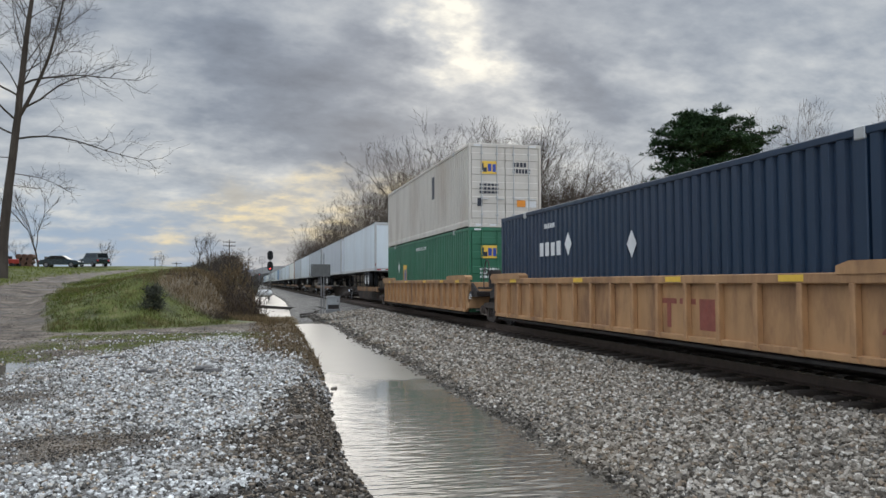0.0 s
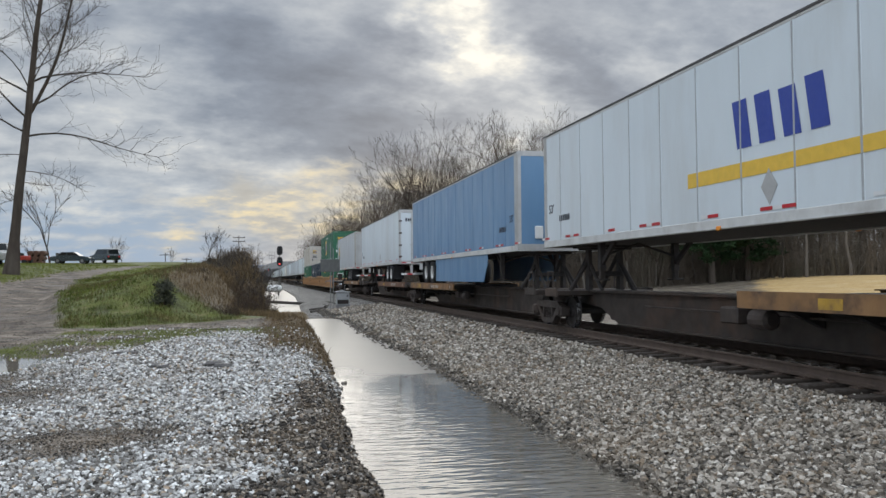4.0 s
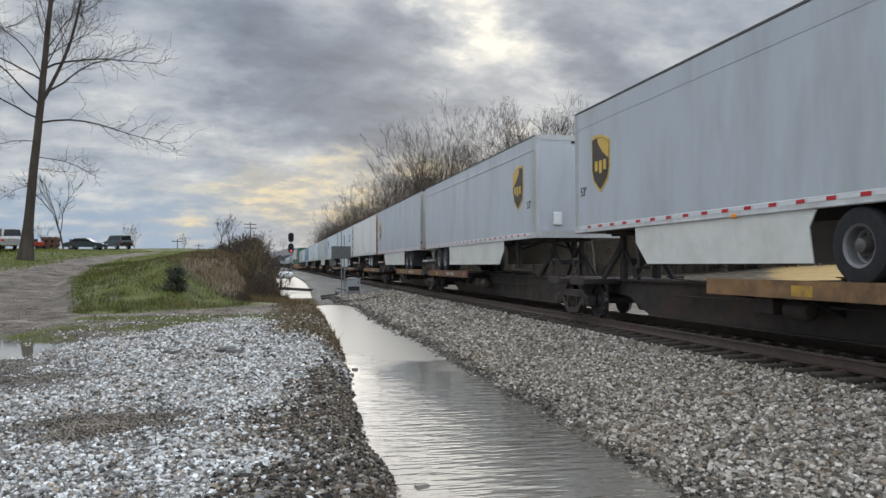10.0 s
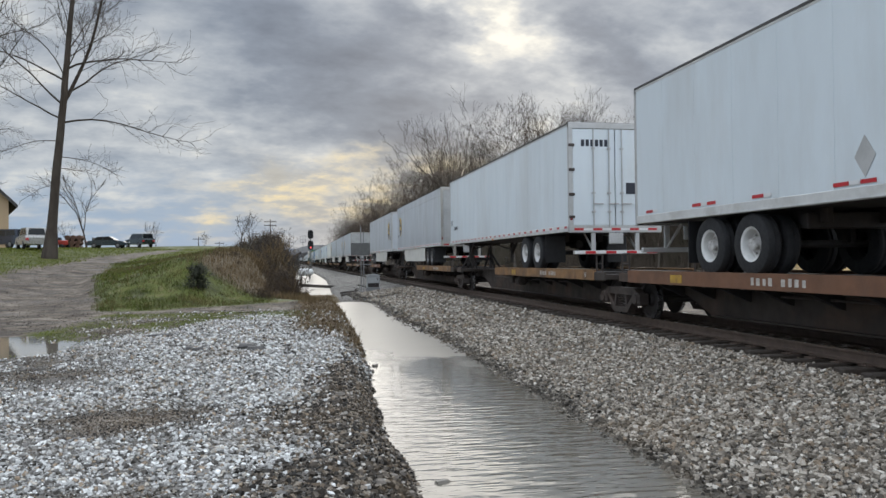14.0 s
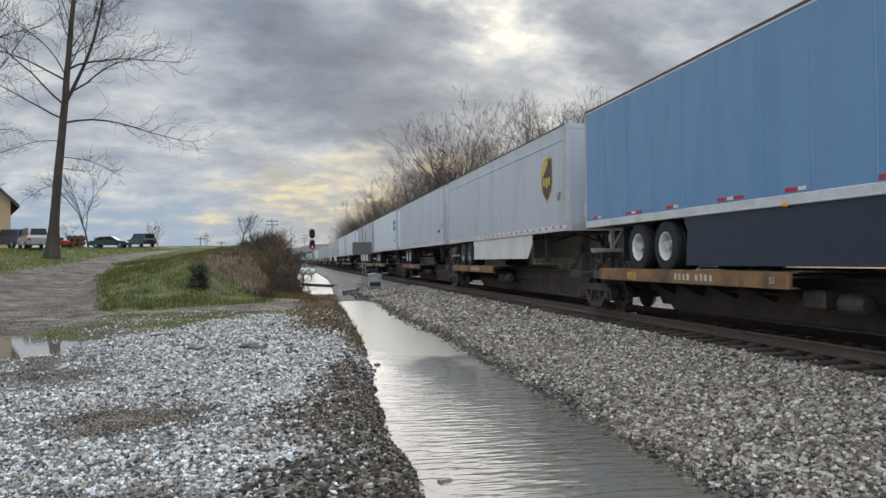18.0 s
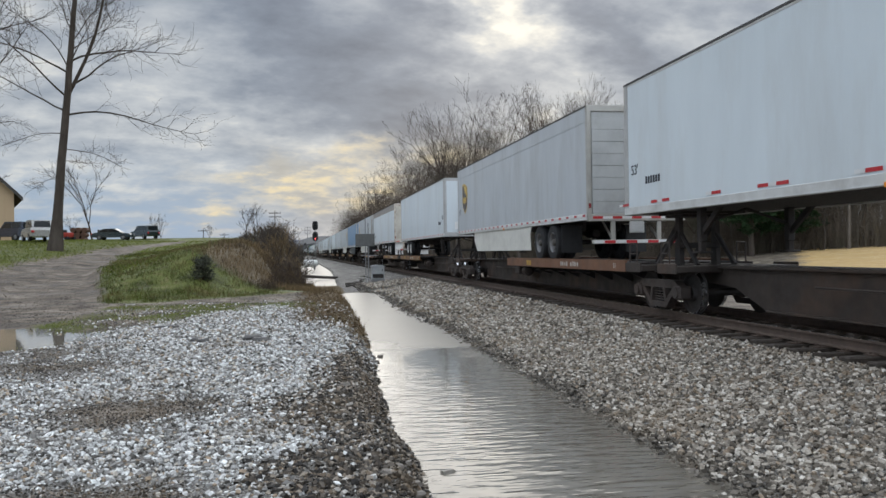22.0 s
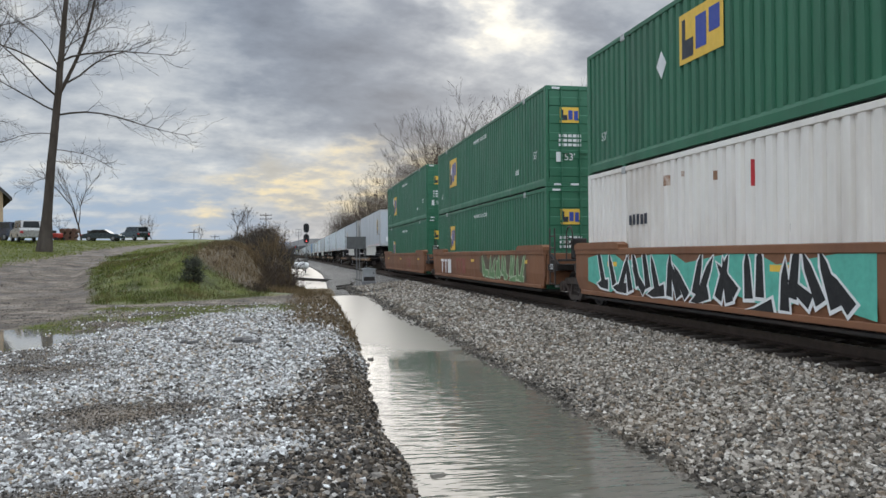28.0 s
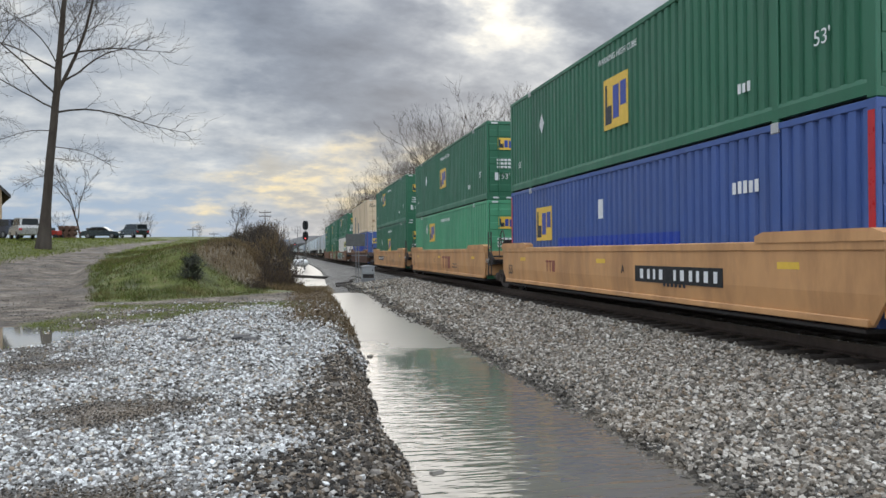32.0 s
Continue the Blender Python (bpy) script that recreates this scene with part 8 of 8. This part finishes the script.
def sign_post(x, y):
    t = thing("trackside_sign", pose(x, y, -0.45), "grey board on a pair of steel posts", "sign")
    for dx in (-0.07, 0.10):
        part("post", Shape().bar((dx, 0, -0.2), (dx, 0, 3.95 if dx < 0 else 3.6), 0.032), POST, t)
    board = part("board", Shape().box((-0.70, -0.06, 2.15), (0.50, -0.02, 2.92), 0.01), surface("weathered_board", (0.10, 0.10, 0.095), 0.6, 0, 0.2, 4), t)
    part("crossbar", Shape().box((-0.68, -0.02, 2.5), (0.48, 0.02, 2.56), 0.006), POST, board)
    part("lower_rail", Shape().box((-0.35, -0.03, 1.55), (0.65, 0.02, 1.60), 0.006), POST, t)


def relay_box(x, y):
    t = thing("relay_cabinet", pose(x, y, -0.42), "small grey steel relay cabinet on the ballast", "cabinet")
    paint = surface("cabinet_grey", (0.36, 0.37, 0.37), 0.5, 0.2, 0.1, 4, (0.22, 0.2, 0.18), 2, 0.5)
    part("base", Shape().box((-0.42, -0.26, -0.1), (0.42, 0.26, 0.10), 0.02), POST, t)
    part("body", Shape().box((-0.40, -0.24, 0.10), (0.40, 0.24, 0.84), 0.015), paint, t)
    part("roof", Shape().prism([(-0.46, 0.84), (-0.46, 0.88), (0, 0.96), (0.46, 0.88), (0.46, 0.84)], "y", -0.30, 0.30), paint, t)
    d = part("door", Shape().box((-0.36, -0.262, 0.42), (0.36, -0.24, 0.80), 0.008), paint, t)
    part("handle", Shape().box((0.24, -0.285, 0.56), (0.29, -0.26, 0.68), 0.006), STEEL, d)
    part("vent", Shape().box((-0.34, -0.256, 0.13), (0.34, -0.24, 0.38), 0.006), STEEL, t)


def car(name, m, paint, label, kind):
    """A parked car seen from the side: long body, glazed cabin, four wheels."""
    t = thing(name, m, label, "car", "parked cars")
    L = 4.8
    if kind == "sedan":
        body = [(-2.4, 0.35), (-2.35, 0.75), (-2.1, 0.92), (-1.2, 0.98), (1.0, 0.98), (2.1, 0.82), (2.38, 0.62), (2.4, 0.35)]
        cabin = [(-1.75, 0.96), (-1.05, 1.42), (0.35, 1.45), (1.15, 0.96)]
    else:
        body = [(-2.35, 0.38), (-2.38, 0.9), (-2.3, 1.08), (1.2, 1.06), (2.1, 0.92), (2.36, 0.7), (2.38, 0.38)]
        cabin = [(-2.28, 1.05), (-2.05, 1.72), (0.45, 1.76), (1.35, 1.05)]
    part("body", Shape().prism(body, "x", -0.88, 0.88), paint, t)
    c = part("cabin", Shape().prism(cabin, "x", -0.74, 0.74), paint, t)
    dark = surface("car_glass", (0.015, 0.018, 0.02), 0.08, 0, 0.02)
    cy, cz = sum(p[0] for p in cabin) / 4, sum(p[1] for p in cabin) / 4
    inner = [(cy + (p - cy) * 0.88, cz + (q - cz) * 0.72) for p, q in cabin]
    mid = (inner[0][0] + inner[3][0]) / 2 - 0.1
    for sx in (-1, 1):
        o = sx * 0.744
        lo, hi = inner[0][1], inner[1][1]
        part("window", Shape().prism([(inner[0][0], lo), (mid - 0.05, lo), (mid - 0.05, hi), (inner[1][0], hi)], "x", o - 0.006, o + 0.006), dark, c)
        part("window", Shape().prism([(mid + 0.05, lo), (inner[3][0], lo), (inner[2][0], hi), (mid + 0.05, hi)], "x", o - 0.006, o + 0.006), dark, c)
    back = Shape()
    back.prism([(-0.62, cabin[0][1] + 0.08), (0.62, cabin[0][1] + 0.08), (0.55, cabin[1][1] - 0.08), (-0.55, cabin[1][1] - 0.08)], "y", cabin[0][0] - 0.01, cabin[0][0] + 0.1)
    part("rear_window", back, dark, c)
    for yy in (-1.45, 1.45):
        for sx in (-1, 1):
            w = part("wheel", Shape().lathe([(-0.11, 0.20), (-0.11, 0.31), (-0.08, 0.335), (0.08, 0.335), (0.11, 0.31), (0.11, 0.20)], "x", (sx * 0.8, yy, 0.335), 20), TYRE, t)
            part("rim", Shape().lathe([(-0.114, 0.05), (-0.112, 0.2), (0.112, 0.2), (0.114, 0.05)], "x", (sx * 0.8, yy, 0.335), 16), RIM2, w)
    for sx in (-1, 1):
        part("tail_light", Shape().box((sx * 0.72 - 0.12, -2.42, 0.68), (sx * 0.72 + 0.12, -2.36, 0.86), 0.02), RED, t)
        part("headlight", Shape().box((sx * 0.66 - 0.16, 2.34, 0.62), (sx * 0.66 + 0.16, 2.41, 0.76), 0.02), GALV, t)


def house(x, y):
    t = thing("house", pose(x, y, height(x, y) - 0.2, 0, 0, 21), "tan sided house with a dark shingled gable roof", "house")
    tan = surface("tan_siding", (0.46, 0.33, 0.20), 0.8, 0, 0.06, 2, (0.38, 0.27, 0.17), 0.5, 0.4)
    roof = surface("dark_shingles", (0.05, 0.045, 0.042), 0.9, 0, 0.25, 5)
    w, d, e, r = 11.0, 14.0, 5.0, 10.5
    s = Shape()
    s.prism([(-w, 0), (0, 0), (0, e), (-w / 2, r), (-w, e)], "y", 0, d)
    part("wall", s, tan, t)
    for k in range(19):
        z = 0.25 + 0.24 * k
        part("siding_board", cached("siding", lambda: Shape().prism([(-0.028, 0), (-0.006, 0.23), (0, 0.23), (0, 0)], "x", -w + 0.01, -0.01), "siding_board", tan), None, t, at=pose(0, 0, z))
    for sg, xa, xb in ((1, -w / 2, 0.75), (-1, -w / 2, -w - 0.75)):
        k = (e - r) / (w / 2)
        zb = r + k * abs(xb + w / 2)
        part("roof", Shape().prism([(xa, r + 0.02), (xa, r + 0.26), (xb, zb + 0.26), (xb, zb + 0.02)], "y", -0.6, d + 0.6), roof, t)
        part("fascia", Shape().prism([(xa, r - 0.12), (xa, r + 0.02), (xb, zb + 0.02), (xb, zb - 0.12)], "y", -0.62, -0.56), surface("fascia_dark", (0.06, 0.055, 0.05), 0.7), t)
    win = part("window", Shape().box((-4.2, -0.06, 1.1), (-3.0, 0.0, 2.4), 0.02), PALE, t)
    part("pane", Shape().box((-4.1, -0.07, 1.2), (-3.1, -0.055, 2.3), 0.005), surface("car_glass", (0.015, 0.018, 0.02), 0.08), win)


def pole(x, y, h, arms):
    t = thing("utility_pole", pose(x, y, height(x, y) - 0.3), "wooden utility pole with a crossarm beyond the bank", "pole")
    part("shaft", Shape().bar((0, 0, 0), (0, 0, h), 0.10, 0.07, 8), BARK, t)
    for k in range(arms):
        part("crossarm", Shape().box((-1.1, -0.06, h - 0.5 - 0.7 * k), (1.1, 0.06, h - 0.38 - 0.7 * k), 0.01), BARK, t)
        for dx in (-1.0, -0.4, 0.4, 1.0):
            part("insulator", Shape().lathe([(0, 0.03), (0.05, 0.06), (0.14, 0.05), (0.18, 0.02)], "z", (dx, 0, h - 0.38 - 0.7 * k), 8), POST, t)


def hills():
    """The wooded ridge far off."""
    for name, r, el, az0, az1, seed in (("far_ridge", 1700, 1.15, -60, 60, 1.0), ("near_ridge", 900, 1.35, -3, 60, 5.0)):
        v, f, n = [], [], 120
        for k in range(n + 1):
            az = az0 + (az1 - az0) * k / n
            x, y = at_angle(az, r)
            top = 1.31 + r * math.tan(radians(el)) * (1 + 0.20 * lumps(az * 0.12, 0, 1.0, seed) + 0.04 * lumps(az * 1.3, 2, 1.0, seed))
            if name == "near_ridge":
                top *= smooth(-3, 1.5, az)
            x2, y2 = at_angle(az, r * 1.3)
            v += [(x, y, -8), (x, y, top * 0.55), ((x + x2) / 2, (y + y2) / 2, top), (x2, y2, -8)]
        for k in range(n):
            for j in range(3):
                f.append((4 * k + j, 4 * k + j + 1, 4 * k + j + 5, 4 * k + j + 4))
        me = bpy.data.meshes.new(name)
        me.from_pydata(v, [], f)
        # distance haze is painted into the far ridge as a bluer base colour
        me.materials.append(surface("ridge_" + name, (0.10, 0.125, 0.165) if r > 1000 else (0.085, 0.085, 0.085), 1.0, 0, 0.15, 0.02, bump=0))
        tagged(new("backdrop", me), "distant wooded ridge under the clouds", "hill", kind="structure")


def small_things():
    rnd = random.Random(9)
    timber = surface("wet_timber", (0.045, 0.036, 0.03), 0.7, 0, 0.3, 5)
    t = thing("timber", pose(2.0, 62.5, -0.70, 0, 4, 2), "old dark tie lying across the flooded ditch", "timber")
    part("beam", Shape().box((-1.5, -0.12, 0), (1.5, 0.12, 0.22), 0.02), timber, t)
    for k, (x, y, ln, a) in enumerate(((4.3, 52, 1.6, 70), (3.4, 47.5, 1.2, 20), (4.9, 55, 1.3, 110), (3.0, 44.5, 0.9, 50))):
        tt = thing("driftwood", pose(x, y, height(x, y) + 0.06, 0, rnd.uniform(-4, 4), a), "dark broken branch on the ballast foot", "branch", "driftwood by the ditch")
        part("stem", Shape().bar((-ln / 2, 0, 0), (ln / 2, 0.1, 0.08), 0.06, 0.03, 7), timber, tt)
        part("fork", Shape().bar((0, 0.04, 0.03), (0.3, 0.45, 0.12), 0.03, 0.015, 6), timber, tt)
    t = thing("tank", pose(1.5, 92, -0.35), "white round-ended tank beside the ditch", "tank")
    part("shell", Shape().lathe([(-0.9, 0.05), (-0.85, 0.25), (-0.65, 0.42), (0.65, 0.42), (0.85, 0.25), (0.9, 0.05)], "x", (0, 0, 0.5), 18), PALE, t)
    for dx in (-0.5, 0.5):
        part("foot", Shape().box((dx - 0.08, -0.3, -0.3), (dx + 0.08, 0.3, 0.16), 0.02), POST, t)
    # larger single stones
    def rock(x, y, sx, sy, sz, label, mat_, turn, zoff=0.0):
        r = random.Random(int(x * 100 + y))
        s = Shape()
        s.box((-sx / 2, -sy / 2, 0), (sx / 2, sy / 2, sz), min(sx, sy, sz) * 0.32)
        s.v = [(p + r.uniform(-0.09, 0.09) * sx, q + r.uniform(-0.09, 0.09) * sy, w + r.uniform(-0.12, 0.12) * sz) for p, q, w in s.v]
        ob = new("rock", s.mesh("rock", mat_))
        ob.matrix_basis = pose(x, y, height(x, y) + zoff - sz * 0.2, 0, 0, turn)
        tagged(ob, label, "rock")
    slate = surface("slate_stone", (0.075, 0.07, 0.066), 0.6, 0, 0.35, 8, (0.13, 0.115, 0.10), 6, 0.6)
    rubble = surface("rubble_stone", (0.14, 0.12, 0.10), 0.65, 0, 0.35, 8, (0.22, 0.19, 0.16), 5, 0.7)
    rock(-0.86, 15.6, 0.34, 0.16, 0.13, "flat dark stone on the pale gravel", slate, 15)
    rock(-0.70, 15.3, 0.30, 0.15, 0.10, "flat dark stone beside another on gravel", slate, -8)
    rock(-1.75, 15.36, 0.20, 0.13, 0.09, "small dark stone on the gravel pad", slate, 40)
    rock(-1.95, 15.7, 0.16, 0.12, 0.07, "small dark stone on the gravel pad", slate, 80)
    rock(-2.9, 18.6, 0.55, 0.13, 0.07, "thin dark slab lying on the gravel", slate, 5)
    rock(1.38, 7.35, 0.15, 0.09, 0.06, "rounded stone standing in the ditch water", surface("wet_stone", (0.20, 0.18, 0.15), 0.5, 0, 0.2, 8), 20, 0.20)
    rock(1.62, 15.8, 0.13, 0.08, 0.06, "dark stone at the water's edge", rubble, 30, 0.12)
    for k in range(26):
        y = rnd.uniform(5.5, 22)
        x = along(BANK_L, y) - rnd.uniform(0.05, 0.7)
        s_ = rnd.uniform(0.04, 0.085)
        rock(x, y, s_ * 1.5, s_, s_ * 0.7, "brown rubble stone on the ditch bank", rubble, rnd.uniform(0, 180))
    # brown pile and red machine beside the parked cars
    x, y = at_angle(-14.35, 100)
    t = thing("wood_pile", pose(x, y, height(x, y)), "stacked brown logs beside the parked cars", "logs")
    for k in range(9):
        r_ = k // 3
        part("log", cached("log", lambda: Shape().lathe([(-0.7, 0.3), (0.7, 0.3)], "y", (0, 0, 0), 10), "log", surface("log_bark", (0.09, 0.045, 0.028), 0.85, 0, 0.25, 4)), None, t, at=pose((k % 3) * 0.62 - 0.6 + 0.1 * r_, 0, 0.3 + 0.55 * r_))
    x, y = at_angle(-15.05, 92)
    t = thing("garden_tractor", pose(x, y, height(x, y), 0, 0, 60), "small red garden tractor on the lawn", "tractor")
    part("body", Shape().box((-0.35, -0.7, 0.35), (0.35, 0.5, 0.85), 0.08), surface("tractor_red", (0.32, 0.03, 0.02), 0.5), t)
    part("seat", Shape().box((-0.25, 0.1, 0.85), (0.25, 0.5, 1.15), 0.05), BLACK, t)
    for dx in (-0.45, 0.45):
        for yy, r_ in ((-0.5, 0.22), (0.35, 0.33)):
            part("wheel", Shape().lathe([(-0.1, r_ * 0.5), (-0.09, r_), (0.09, r_), (0.1, r_ * 0.5)], "x", (dx, yy, r_), 14), TYRE, t)


signal(3.15, 137)
far_signal(3.3, 330)
sign_post(4.30, 49.2)
relay_box(4.95, 49.0)
x_, y_ = at_angle(-12.2, 108)
DARKGREEN = surface("car_slate", (0.045, 0.065, 0.075), 0.25, 0.3, 0.05, coat=0.5)
car("parked_car", pose(x_, y_, height(x_, y_), 0, 0, -96), DARKGREEN, "dark slate sedan parked on the grass", "sedan")
x_, y_ = at_angle(-10.25, 110)
car("parked_car", pose(x_, y_, height(x_, y_), 0, 0, 38), surface("car_black_green", (0.018, 0.028, 0.028), 0.25, 0.2, 0.05, coat=0.5), "dark green estate car parked on the grass", "van")
x_, y_ = at_angle(-16.75, 74)
car("parked_car", pose(x_, y_, height(x_, y_), 0, 0, 26), surface("car_silver", (0.40, 0.39, 0.37), 0.3, 0.5, 0.05, coat=0.5), "silver minivan parked beside the tall tree", "van")
x_, y_ = at_angle(-18.0, 84)
car("parked_car", pose(x_, y_, height(x_, y_), 0, 0, 50), surface("car_navy", (0.02, 0.026, 0.045), 0.3, 0.3, 0.05, coat=0.5), "dark blue minivan parked by the house", "van")
x_, y_ = at_angle(-18.05, 88)
house(x_, y_)
for az_, d_, h_, n_ in ((-1.5, 150, 6.0, 2), (-6.4, 170, 3.4, 1), (-5.0, 200, 3.2, 1)):
    x_, y_ = at_angle(az_, d_)
    pole(x_, y_, h_, n_)
hills()
small_things()


def motions():
    for ob, y, turn in MOVING:
        x, z = ob.matrix_basis.translation.x, ob.matrix_basis.translation.z
        walk(ob, [(t, pose(x, y + SPEED * t, z, 0, 0, turn)) for t in (0.0, 16.0, 32.0)])


motions()
